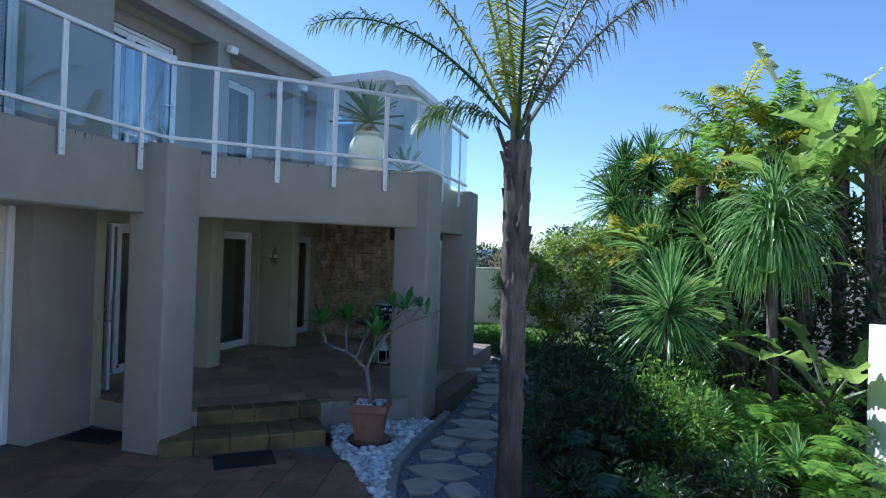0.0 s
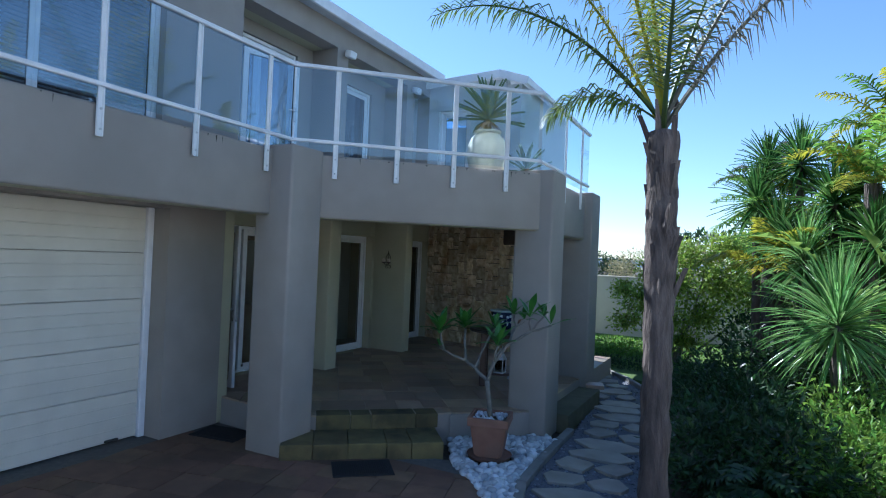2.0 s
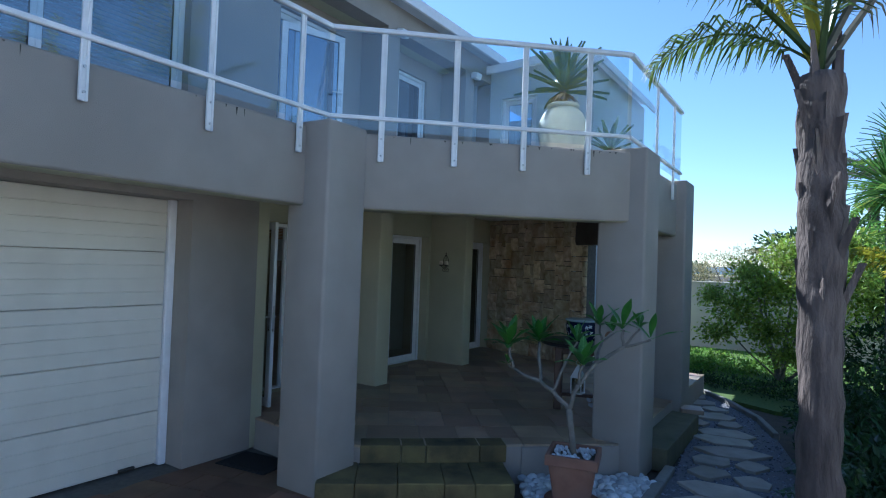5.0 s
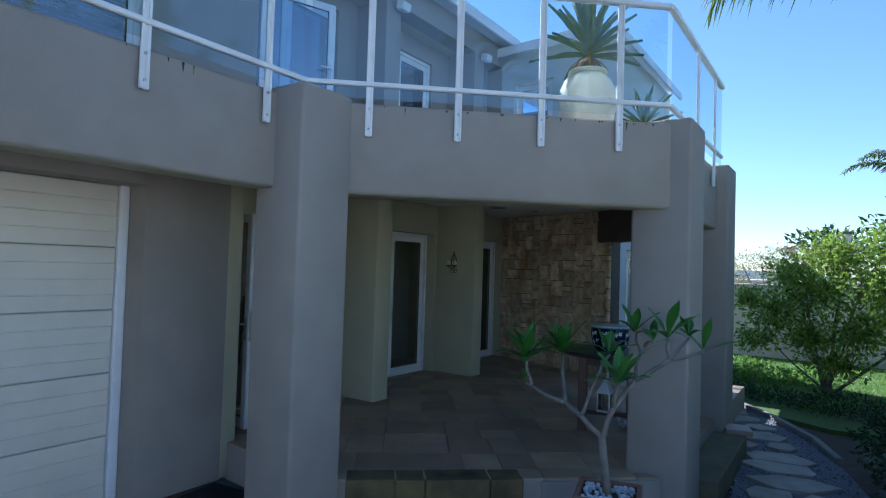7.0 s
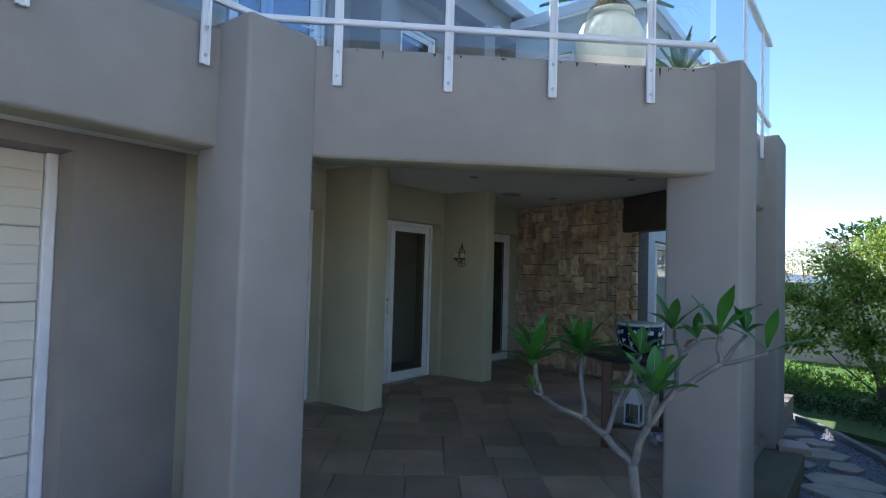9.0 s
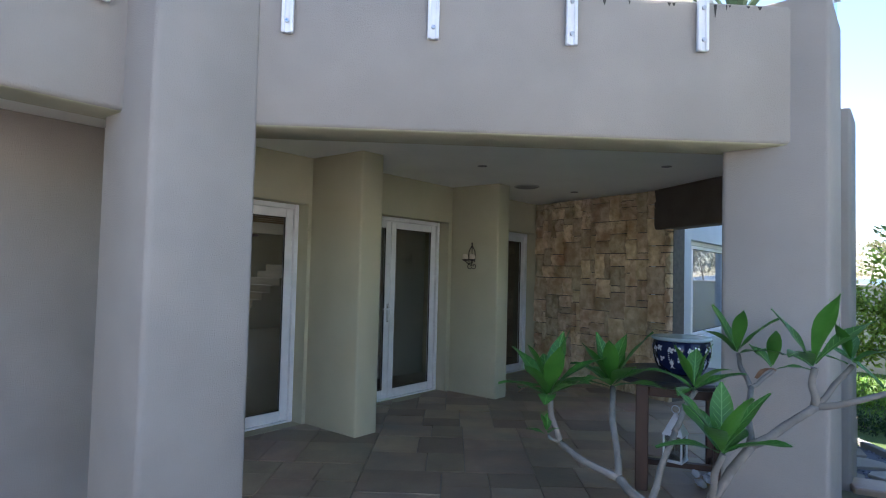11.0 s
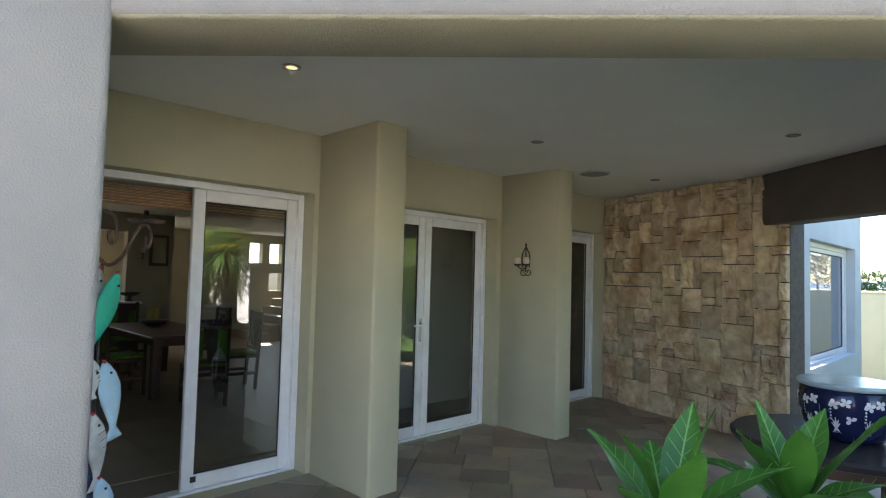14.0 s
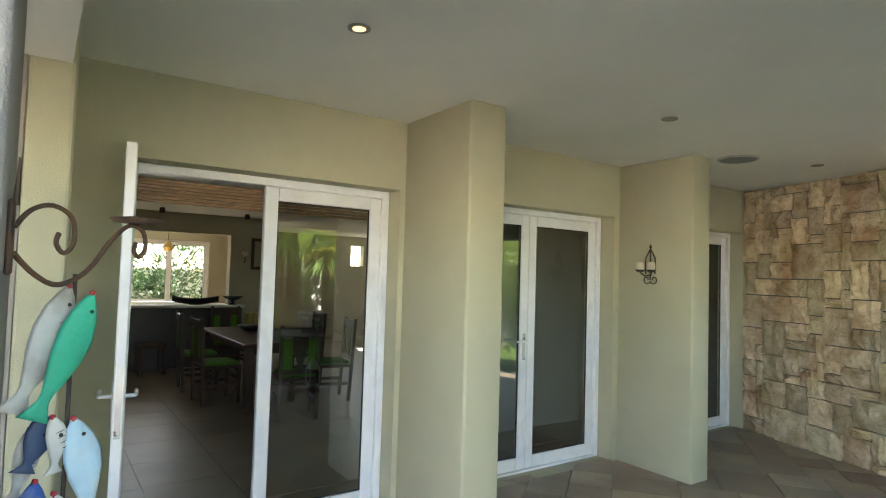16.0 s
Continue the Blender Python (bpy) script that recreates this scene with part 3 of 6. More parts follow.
d3 = thing("door_3", pose(FX, 0, 0), "narrow white aluminium glazed door beside the stone wall", "door")
d3["kind"] = "structure"
outer_frame(d3, SD[0], SD[1], SLAB, SD[3])
leaf_parts(d3, SD[0] + 0.05, SD[1] - 0.05, SLAB + 0.02, SD[3] - 0.05)

w1 = thing("window_1", pose(BW - 0.14, 0, 0), "white aluminium window in the pale wall", "window")
w1["kind"] = "structure"
outer_frame(w1, 12.95, 15.30, 1.0, 2.38, 0.06, 0.04)
leaf_parts(w1, 13.01, 13.42, 1.03, 2.32, 0.0, 0.045, M_BLUEGLASS, 0.05)
leaf_parts(w1, 13.42, 15.24, 1.03, 2.32, 0.0, 0.045, M_BLUEGLASS, 0.05)

w2 = thing("window_2", pose(UX - 0.15, 0, 0), "wide white upper window with lowered blinds", "window")
w2["kind"] = "structure"
outer_frame(w2, 2.6, 5.75, 3.3, 5.55, 0.06, 0.04)
leaf_parts(w2, 2.66, 4.40, 3.33, 5.49, 0.0, 0.05, M_BLUEGLASS, 0.05)
leaf_parts(w2, 4.40, 5.69, 3.33, 5.49, 0.0, 0.05, M_BLUEGLASS, 0.05)
M_BLIND = surf("white_blind", (0.62, 0.62, 0.6), (0.68, 0.68, 0.66), 10, 0.6)
blind = thing("venetian_blind", pose(UX - 0.28, 0, 0), "lowered white venetian blind behind the window", "blind")
for k in range(44):
    part("slat", box((-0.022, 2.7, -0.0012), (0.022, 5.68, 0.0012), 0, 1, pose(0, 0, 3.36 + k * 0.048, 0, 38, 0)), M_BLIND, blind)
# dark backing sheet in place of the dim room
structure("blind_backing", box((UX - 0.62, 2.4, 3.2), (UX - 0.56, 5.9, 5.6)), M_DARKBEAM, "dark sheet standing in for the dim room behind the blind", "wall")

# near-black sheet: the dimness of the upper rooms is put into its colour
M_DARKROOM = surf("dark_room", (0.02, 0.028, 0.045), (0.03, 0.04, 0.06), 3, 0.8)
structure("upper_dark_room", box((-8.2, 6.7, BALC), (-8.1, 12.4, 5.9)), M_DARKROOM, "near-black sheet standing in for the dim room behind the upper doors", "wall")
for nm, ya, yb, zt in (("door_4", 7.0, 8.62, 5.42), ("door_5", 9.95, 10.80, 5.35), ("door_6", 11.75, 12.4, 5.3)):
    d = thing(nm, pose(UB - 0.1, 0, 0), "white framed glazed balcony door reflecting the sky", "door")
    d["kind"] = "structure"
    outer_frame(d, ya, yb, BALC, zt, 0.05, 0.05)
    if yb - ya > 1.2:
        leaf_parts(d, ya + 0.05, (ya + yb) / 2, BALC + 0.02, zt - 0.05, 0.0, 0.08, M_BLUEGLASS)
        leaf_parts(d, (ya + yb) / 2, yb - 0.05, BALC + 0.02, zt - 0.05, 0.0, 0.08, M_BLUEGLASS)
    else:
        leaf_parts(d, ya + 0.05, yb - 0.05, BALC + 0.02, zt - 0.05, 0.0, 0.08, M_BLUEGLASS)
upleaf = thing("balcony_door_leaf", pose(UX - 0.02, 6.96, 0, 0, 0, -20), "white framed glazed balcony door leaf standing open", "door")
upleaf["kind"] = "structure"
leaf_parts(upleaf, 0, 0.85, BALC + 0.02, 4.95, 0, 0.08, M_BLUEGLASS)
lever(upleaf, 0.022, 0.80, 4.15, -1)
d7 = thing("door_7", pose(-5.95, 12.3, 0, 0, 0, -90), "white framed glazed door at the balcony end", "door")
d7["kind"] = "structure"
outer_frame(d7, 0, 0.75, BALC, 5.3)
leaf_parts(d7, 0.05, 0.70, BALC + 0.02, 5.25, 0, 0.08, M_BLUEGLASS)
w3 = thing("window_3", pose(-16.3, 0, 0), "white kitchen window with a garden behind", "window")
w3["kind"] = "structure"
outer_frame(w3, 7.1, 9.41, 1.19, 2.5, 0.05, 0.04)
for k in range(3):
    leaf_parts(w3, 7.15 + k * 0.737, 7.15 + (k + 1) * 0.737, 1.22, 2.45, 0, 0.05, None, 0.05)

# floodlights on the upper piers
for y in (9.2, 11.46):
    fl = thing("wall_light", pose(UX, y, 5.58), "small white wall light on an upper pier", "wall light", "upper wall lights")
    part("bracket", box((0.0, -0.03, -0.05), (0.05, 0.03, 0.05), 0.006), M_WHITE, fl)
    part("head", box((0.04, -0.09, -0.06), (0.17, 0.09, 0.06), 0.02, 2, pose(0, 0, 0, 0, 12, 0)), M_WHITE, fl, "white lamp head")

# ---- balcony railing ----
RAIL_L = LEFT_X + 0.035
RA = DA + DN * 0.022
RC1 = RA + DDIR * ((RAIL_L - RA.x) / DDIR.x)
RC2 = RA + DDIR * ((RIGHT_X + 0.035 - RA.x) / DDIR.x)
RAIL_E = Vector((RIGHT_X + 0.035, 10.55))
rail = thing("balcony_railing", pose(0, 0, 0), "white metal balcony railing with clear glass panels", "railing")
corners = [Vector((RAIL_L, 0.4)), RC1, RC2, RAIL_E]
for z, w, h in ((TOPRAIL, 0.06, 0.045), (MIDRAIL, 0.045, 0.04)):
    for a, b in zip(corners, corners[1:]):
        part("rail", bar((a.x, a.y, z), (b.x, b.y, z), w, h, 0.008), M_WHITE, rail)


def post(p, way):
    """Post with two bolts, its foot fixed to the parapet's face."""
    ang = math.degrees(math.atan2(way.y, way.x))
    m = pose(p.x, p.y, 0, 0, 0, ang)
    bm = bmesh.new()
    add_box(bm, (-0.012, -0.028, 2.985), (0.012, -0.010, TOPRAIL - 0.02), m, 0.003)
    add_box(bm, (-0.012, 0.010, 2.985), (0.012, 0.028, TOPRAIL - 0.02), m, 0.003)
    add_box(bm, (-0.010, -0.012, 2.985), (0.004, 0.012, TOPRAIL - 0.02), m)
    po = part("post", bm, M_WHITE, rail)
    for z in (3.04, 3.20):
        part("bolt", tube([m @ Vector((0.003, 0, z)), m @ Vector((0.016, 0, z))], 0.010, 8), M_STEEL, po, "steel bolt head")


def pane_between(a, b, mat=M_RAILGLASS):
    a, b = Vector((a.x, a.y)), Vector((b.x, b.y))
    for z0, z1 in ((MIDRAIL + 0.02, TOPRAIL - 0.022), (PARA + 0.03, MIDRAIL - 0.02)):
        d = (b - a).normalized()
        p, q = a + d * 0.03, b - d * 0.03
        g = part("pane", bar((p.x, p.y, (z0 + z1) / 2), (q.x, q.y, (z0 + z1) / 2), 0.008, z1 - z0, 0), mat, rail, "clear glass panel")
        glaze(g, (d.y, -d.x, 0))


east, north = Vector((1, 0)), Vector((0, 1))
stations = [Vector((RAIL_L, y)) for y in (1.32, 2.205, 3.09, 3.975, 4.86, 5.745)]
stations2 = [RC1 + (RC2 - RC1).normalized() * s for s in (0.49, 1.19, 1.87, 2.53)]
stations3 = [Vector((RIGHT_X + 0.035, y)) for y in (9.2, 10.1)]
for s in stations:
    post(s, east)
for s in stations2:
    post(s, Vector((DN.x, DN.y)))
for s in stations3:
    post(s, east)
line = [corners[0]] + stations + [RC1] + stations2 + [RC2] + stations3 + [RAIL_E]
for a, b in zip(line, line[1:]):
    pane_between(a, b)

# mildew runs below the parapet's top edge
rng = random.Random(5)
for k in range(26):
    if k < 16:
        s = rng.uniform(0.25, 2.55)
        p = DA + DDIR * s
        ang = math.degrees(math.atan2(DN.y, DN.x))
    else:
        p = Vector((LEFT_X, rng.uniform(2.5, 5.7)))
        ang = 0
    m = pose(p.x, p.y, 0, 0, 0, ang)
    bm = bmesh.new()
    ln = rng.choice((0.012, 0.02, 0.03, 0.07))
    w = rng.uniform(0.004, 0.012)
    z1 = PARA - 0.018
    pts = [(0.0035, -w, z1), (0.0035, w, z1), (0.0035, w * 0.5, z1 - ln * 0.6), (0.0035, w * 0.1, z1 - ln), (0.0035, -w * 0.4, z1 - ln * 0.7)]
    bm.faces.new([bm.verts.new(m @ Vector(q)) for q in reversed(pts)])
    tagged(link_mesh("mildew_stain", bm, M_DIRTY), "dark mildew run on the parapet", "stain", kind="structure")

# ---- steps ----
M_MOSSY = surf("mossy_plaster", (0.10, 0.095, 0.055), (0.17, 0.15, 0.09), 5, 0.9, 0.4, 40, stain=(0.05, 0.065, 0.03), sscale=2.5)
steps = thing("entrance_steps", pose(0, 0, 0), "two mossy stone steps up to the porch", "steps")
ang = math.degrees(math.atan2(DDIR.y, DDIR.x))
rng = random.Random(11)


def step_blocks(a, b, depth, z0, z1, n):
    """A row of stone blocks with treads along a line."""
    d = (b - a).normalized()
    m0 = pose(a.x, a.y, 0, 0, 0, math.degrees(math.atan2(d.y, d.x)))
    L = (b - a).length
    cuts = [0] + sorted(L * (k + rng.uniform(-0.25, 0.25)) / n for k in range(1, n)) + [L]
    for p, q in zip(cuts, cuts[1:]):
        j = rng.uniform(-0.006, 0.006)
        part("block", box((p + 0.002, 0 + j, z0), (q - 0.002, depth, z1 + rng.uniform(-0.004, 0.003)), 0.012, 2, m0), M_STEPS, steps)


step_blocks(Vector((-4.19, 5.80)), Vector((-2.84, 6.87)), 0.68, -0.03, 0.16, 5)
step_blocks(Vector((-4.22, 6.40)), Vector((-3.16, 7.325)), 0.24, 0.155, 0.325, 4)
structure("mossy_ledge", prism([(-2.3, 8.64), (-1.96, 8.64), (-1.96, 10.47), (-2.3, 10.47)], -0.05, 0.20, 0.015), M_MOSSY, "mossy plastered ledge between two pillars", "ledge")
structure("pillar_plinth", prism([(-3.05, 7.42), (-2.32, 8.06), (-2.40, 8.12), (-3.1, 7.5)], -0.05, 0.30, 0.008), M_STUCCO, "painted porch edge beside the steps", "plinth")
ps = thing("edge_stone", pose(-2.06, 10.62, 0), "pale loose stone on the ledge corner", "stone")
part("slab", box((-0.16, -0.16, 0.19), (0.12, 0.14, 0.25), 0.012, 2, pose(0, 0, 0, 0, 0, 17)), M_SLATE, ps)


# ---- doormats ----
def doormat(x, y, w, d, rot, label):
    t = thing("doormat", pose(x, y, 0.001, 0, 0, rot), label, "doormat", "doormats")
    M = surf("rubber_mat", (0.012, 0.012, 0.013), (0.028, 0.027, 0.027), 60, 0.95, 0.8, 160)
    part("border", box((-w / 2, -d / 2, 0), (w / 2, d / 2, 0.012), 0.004), M, t)
    bm = bmesh.new()
    n = 26
    for k in range(n):
        x0 = -w / 2 + 0.03 + (w - 0.06) * k / n
        add_box(bm, (x0, -d / 2 + 0.03, 0.012), (x0 + (w - 0.06) / n * 0.6, d / 2 - 0.03, 0.018))
    part("ribs", bm, M, t)


doormat(-3.36, 6.10, 0.60, 0.42, 41, "black ribbed rubber doormat before the steps")
doormat(-5.33, 6.10, 0.62, 0.42, 8, "black ribbed rubber doormat at the side of the porch")

# ---- ceiling fittings ----
M_LAMP = bpy.data.materials.new("lamp_glow")
M_LAMP.use_nodes = True
M_LAMP.node_tree.nodes["Principled BSDF"].inputs["Emission Color"].default_value = (1, 0.68, 0.28, 1)
M_LAMP.node_tree.nodes["Principled BSDF"].inputs["Emission Strength"].default_value = 0.18
M_LENS = surf("lamp_lens", (0.3, 0.3, 0.28), (0.4, 0.4, 0.38), 30, 0.15)
for x, y, lit in ((-5.29, 7.48, True), (-5.27, 9.67, False), (-3.71, 10.65, False), (-5.31, 11.86, False)):
    dl = thing("downlight", pose(x, y, CEIL), "round recessed ceiling spotlight" + (", switched on" if lit else ", switched off"), "downlight", "porch downlights")
    bm = bmesh.new()
    add_lathe(bm, [(0.036, -0.001), (0.05, -0.004), (0.05, -0.008), (0.036, -0.008)], 20)
    part("trim_ring", bm, M_LENS, dl)
    part("lens", lathe([(0.018, -0.012), (0.03, -0.0085)], 16), M_LAMP if lit else M_LENS, dl, "warm glowing lens" if lit else "grey lens")
ve = thing("ceiling_speaker", pose(-5.62, 11.15, CEIL), "round grey ceiling fitting in the porch", "ceiling fitting")
part("ring", lathe([(0.15, -0.012), (0.16, -0.006), (0.16, 0.0)], 28), surf("grey_grille", (0.5, 0.49, 0.45), (0.58, 0.57, 0.52), 60, 0.8, 0.5, 150), ve)
part("grille", lathe([(0.12, -0.018), (0.14, -0.012)], 28), surf("dark_grille", (0.26, 0.255, 0.235), (0.34, 0.33, 0.30), 90, 0.8, 0.6, 200), ve)

# ---- wrought iron ----
M_IRON = surf("rusty_iron", (0.06, 0.04, 0.03), (0.13, 0.075, 0.045), 25, 0.7, 0.4, 90, metal=0.4, stain=(0.20, 0.10, 0.05), sscale=9)
M_IRONDK = surf("dark_iron", (0.035, 0.03, 0.026), (0.07, 0.055, 0.045), 25, 0.6, 0.3, 90, metal=0.5)
M_CANDLE = surf("candle_wax", (0.6, 0.52, 0.4), (0.66, 0.58, 0.46), 8, 0.5)


def scroll(c, r0, r1, a0, a1, n=22, plane="xz"):
    out = []
    for k in range(n + 1):
        f = k / n
        a = radians(a0 + (a1 - a0) * f)
        r = r0 + (r1 - r0) * f
        out.append(Vector(c) + Vector((r * math.cos(a), 0, r * math.sin(a))))
    return out


sc = thing("wall_sconce", pose(-6.155, 10.745, 2.04), "wrought iron wall candle holder with two candles", "wall sconce")
part("spine", tube([(0, -0.012, -0.10), (0, -0.012, 0.17)], 0.006), M_IRONDK, sc)
for s in (-1, 1):
    arch = [(s * 0.045, -0.012, -0.05), (s * 0.05, -0.012, 0.05), (s * 0.045, -0.012, 0.09), (s * 0.02, -0.012, 0.13), (0, -0.012, 0.165)]
    part("arch", tube(arch, 0.006), M_IRONDK, sc)
    part("scroll", tube([Vector((s * p.x, p.y, p.z)) for p in scroll((0.035, -0.012, -0.10), 0.04, 0.012, 200, 560)], 0.005, 6), M_IRONDK, sc)
    part("arm", tube([(0, -0.012, -0.06), (s * 0.03, -0.05, -0.07), (s * 0.055, -0.075, -0.04)], 0.006), M_IRONDK, sc)
    part("cup", lathe([(0.012, -0.04), (0.035, -0.03), (0.04, -0.015)], 14, pose(s * 0.055, -0.078, 0)), M_IRONDK, sc)
    part("candle", lathe([(0.03, -0.015), (0.034, 0.0), (0.034, 0.03), (0.026, 0.045), (0.01, 0.05)], 14, pose(s * 0.055, -0.078, 0)), M_CANDLE, sc, "cream ball candle")
part("finial", lathe([(0.004, 0.165), (0.012, 0.18), (0.002, 0.205)], 8, pose(0, -0.012, 0)), M_IRONDK, sc)

# bracket on the first pillar and the string of wooden fish
bk = thing("iron_bracket", pose(-4.42, 6.36, 1.99), "rusty scrolled iron bracket on the pillar", "bracket")
part("back_plate", box((-0.02, 0.0, -0.09), (0.02, 0.012, 0.05), 0.004), M_IRON, bk, "rusty flat back plate")
part("spike", tube([(0, 0.012, 0.04), (0, 0.014, 0.13)], [0.006, 0.002], 6), M_IRON, bk)


def smooth_line(curve, n=4):
    """A smooth line through the points."""
    pts = []
    for i in range(len(curve) - 1):
        for k in range(n):
            f = k / n
            p0, p1, p2, p3 = (Vector(curve[max(i - 1, 0)]), Vector(curve[i]), Vector(curve[i + 1]), Vector(curve[min(i + 2, len(curve) - 1)]))
            pts.append(0.5 * ((2 * p1) + (p2 - p0) * f + (2 * p0 - 5 * p1 + 4 * p2 - p3) * f * f + (3 * p1 - p0 - 3 * p2 + p3) * f ** 3))
    return pts


AW = Vector((-0.65, 0.58, 0.0))   # the way the arm points


def arm_line(pairs):
    return smooth_line([tuple(AW * s + Vector((0, 0.012, z))) for s, z in pairs])


part("arm", tube(arm_line([(0, -0.05), (0.06, -0.09), (0.13, -0.11), (0.22, -0.08), (0.30, -0.01), (0.37, 0.03), (0.43, 0.02), (0.445, -0.02), (0.42, -0.045), (0.395, -0.03), (0.405, -0.005)]), 0.0055, 8), M_IRON, bk)
part("scroll", tube(arm_line([(0, 0.0), (0.04, 0.035), (0.10, 0.05), (0.16, 0.03), (0.17, -0.02), (0.14, -0.045), (0.115, -0.025), (0.125, 0.0)]), 0.005, 8), M_IRON, bk)
part("leaf_plate", lathe([(0.004, 0), (0.05, 0.004), (0.06, 0.014), (0.01, 0.02)], 16, pose(AW.x * 0.40, AW.y * 0.40 + 0.012, 0.035)), M_IRON, bk, "rusty leaf shaped plate")


def fish_bm(L, H, T, bend):
    """A flat carved fish, nose up, hanging."""
    bm = bmesh.new()
    prof = [(0.0, 0.03), (0.08, 0.42), (0.2, 0.8), (0.36, 1.0), (0.52, 0.9), (0.68, 0.6), (0.80, 0.34), (0.86, 0.32), (0.93, 0.55), (1.0, 0.85)]
    rings = []
    for s, w in prof:
        z = -s * L
        cx = bend * math.sin(s * math.pi)
        hw = w * H / 2
        tt = T * (0.5 if s > 0.82 else 1.0) * min(1, 0.4 + w) / 2
        rings.append([bm.verts.new((cx + hw * math.cos(a), tt * math.sin(a), z)) for a in [2 * math.pi * k / 10 for k in range(10)]])
    for a, b in zip(rings, rings[1:]):
        for k in range(10):
            bm.faces.new((a[k], b[k], b[(k + 1) % 10], a[(k + 1) % 10]))
    bm.faces.new(rings[0])
    bm.faces.new(list(reversed(rings[-1])))
    return bm


def paint(name, a, worn):
    return surf(name, a, tuple(min(1, c * 1.25) for c in a), 14, 0.6, 0.3, 60, stain=worn, sscale=9)


P_WHITE = paint("worn_white_paint", (0.55, 0.54, 0.5), (0.22, 0.18, 0.14))
P_GREEN = paint("green_paint", (0.02, 0.36, 0.22), (0.05, 0.42, 0.28))
P_BLUE = paint("blue_paint", (0.03, 0.10, 0.32), (0.3, 0.34, 0.4))
P_PALE = paint("pale_blue_paint", (0.36, 0.52, 0.6), (0.6, 0.62, 0.6))
P_RED = paint("red_paint", (0.4, 0.03, 0.04), (0.3, 0.05, 0.05))
P_NAVY = paint("dark_blue_paint", (0.04, 0.07, 0.14), (0.2, 0.2, 0.22))
sf = thing("fish_string", pose(-4.70, 6.515, 1.86), "string of painted wooden fish, white, green and blue", "hanging ornament")
part("rope", tube([(-0.02, -0.03, 0.04), (-0.02, -0.03, 0), (-0.01, -0.03, -0.5), (-0.01, -0.03, -1.15)], 0.005, 6), M_IRONDK, sf, "dark cord")
# sideways, depth, height, lean, paint, length, width
fish = [
    (-0.04, 0.00, 0.015, 21, P_WHITE, 0.30, 0.095), (0.005, 0.03, 0.0, 23, P_GREEN, 0.30, 0.085),
    (-0.075, 0.02, -0.275, 18, P_NAVY, 0.13, 0.07), (-0.06, 0.035, -0.28, -3, P_WHITE, 0.13, 0.05),
    (-0.02, 0.02, -0.29, -11, P_PALE, 0.27, 0.09), (-0.10, 0.0, -0.31, 12, P_WHITE, 0.16, 0.06),
    (-0.085, 0.03, -0.42, 14, P_BLUE, 0.24, 0.09), (-0.05, 0.04, -0.45, -6, P_WHITE, 0.25, 0.08),
    (-0.11, 0.0, -0.52, 8, P_WHITE, 0.24, 0.08), (-0.05, 0.01, -0.62, 4, P_NAVY, 0.24, 0.085), (-0.02, 0.03, -0.66, -9, P_PALE, 0.24, 0.08),
    (-0.09, 0.03, -0.70, 10, P_GREEN, 0.22, 0.075), (-0.06, 0.0, -0.82, -4, P_WHITE, 0.24, 0.08),
]
for u, w, z, lean, mat, L, H in fish:
    m = pose(w, u, z, 0, 0, 118) @ pose(0, 0, 0, 0, lean, 0)
    bm = fish_bm(L, H, 0.022, 0.01)
    bm.transform(m)
    f = part("fish", bm, mat, sf, "carved wooden fish in " + mat.name.replace("_", " "), True)
    bm = bmesh.new()
    bmesh.ops.create_icosphere(bm, subdivisions=1, radius=0.005)
    bm.transform(m @ pose(0.012, -0.011, -0.045))
    part("eye", bm, M_DIRTY, f, "black painted eye")
    part("mouth", box((-0.005, -0.006, -0.012), (0.005, 0.006, 0.002), 0.002, 1, m), P_RED, f, "red painted mouth")
    if mat is P_WHITE:
        bm = bmesh.new()
        for k in range(4):
            add_box(bm, (-0.16 * H + 0.03 * H * k, -0.0122, -L * (0.3 + 0.1 * k)), (0.2 * H - 0.03 * H * k, -0.0112, -L * (0.3 + 0.1 * k) + 0.0012), pose(0, 0, 0, 0, -14, 0))
        bm.transform(m)
        part("scale_lines", bm, M_IRON, f, "thin carved scale lines")["kind"] = "stuff"
    elif mat is P_BLUE:
        bm = bmesh.new()
        for k in range(6):
            add_box(bm, (-0.3 * H, -0.0115, -L * (0.22 + 0.1 * k)), (-0.3 * H + 0.007, -0.0095, -L * (0.22 + 0.1 * k) + 0.007))
        bm.transform(m)
        part("spots", bm, P_WHITE, f, "row of white painted spots")["kind"] = "stuff"

# ---- round table with planter and lantern ----
M_WOODDK = surf("dark_wood", (0.055, 0.028, 0.018), (0.10, 0.05, 0.03), 6, 0.45, 0.25, 40, stretch=(1, 1, 0.2), stain=(0.04, 0.022, 0.015), sscale=2)
M_TABLETOP = surf("dark_table_top", (0.022, 0.020, 0.022), (0.04, 0.036, 0.036), 5, 0.4, 0.15, 50, stain=(0.03, 0.027, 0.027))
TX, TY, TZ = -3.19, 9.37, 1.135
tb = thing("round_table", pose(TX, TY, SLAB, 0, 0, 20), "dark wooden round table on the porch", "table")
part("tabletop", lathe([(0.46, TZ - SLAB - 0.05), (0.49, TZ - SLAB - 0.04), (0.50, TZ - SLAB - 0.015), (0.485, TZ - SLAB)], 40), M_TABLETOP, tb, "dark round tabletop")
for sx in (-1, 1):
    for sy in (-1, 1):
        part("leg", box((sx * 0.26 - 0.045, sy * 0.26 - 0.045, 0), (sx * 0.26 + 0.045, sy * 0.26 + 0.045, TZ - SLAB - 0.05), 0.008), M_WOODDK, tb)
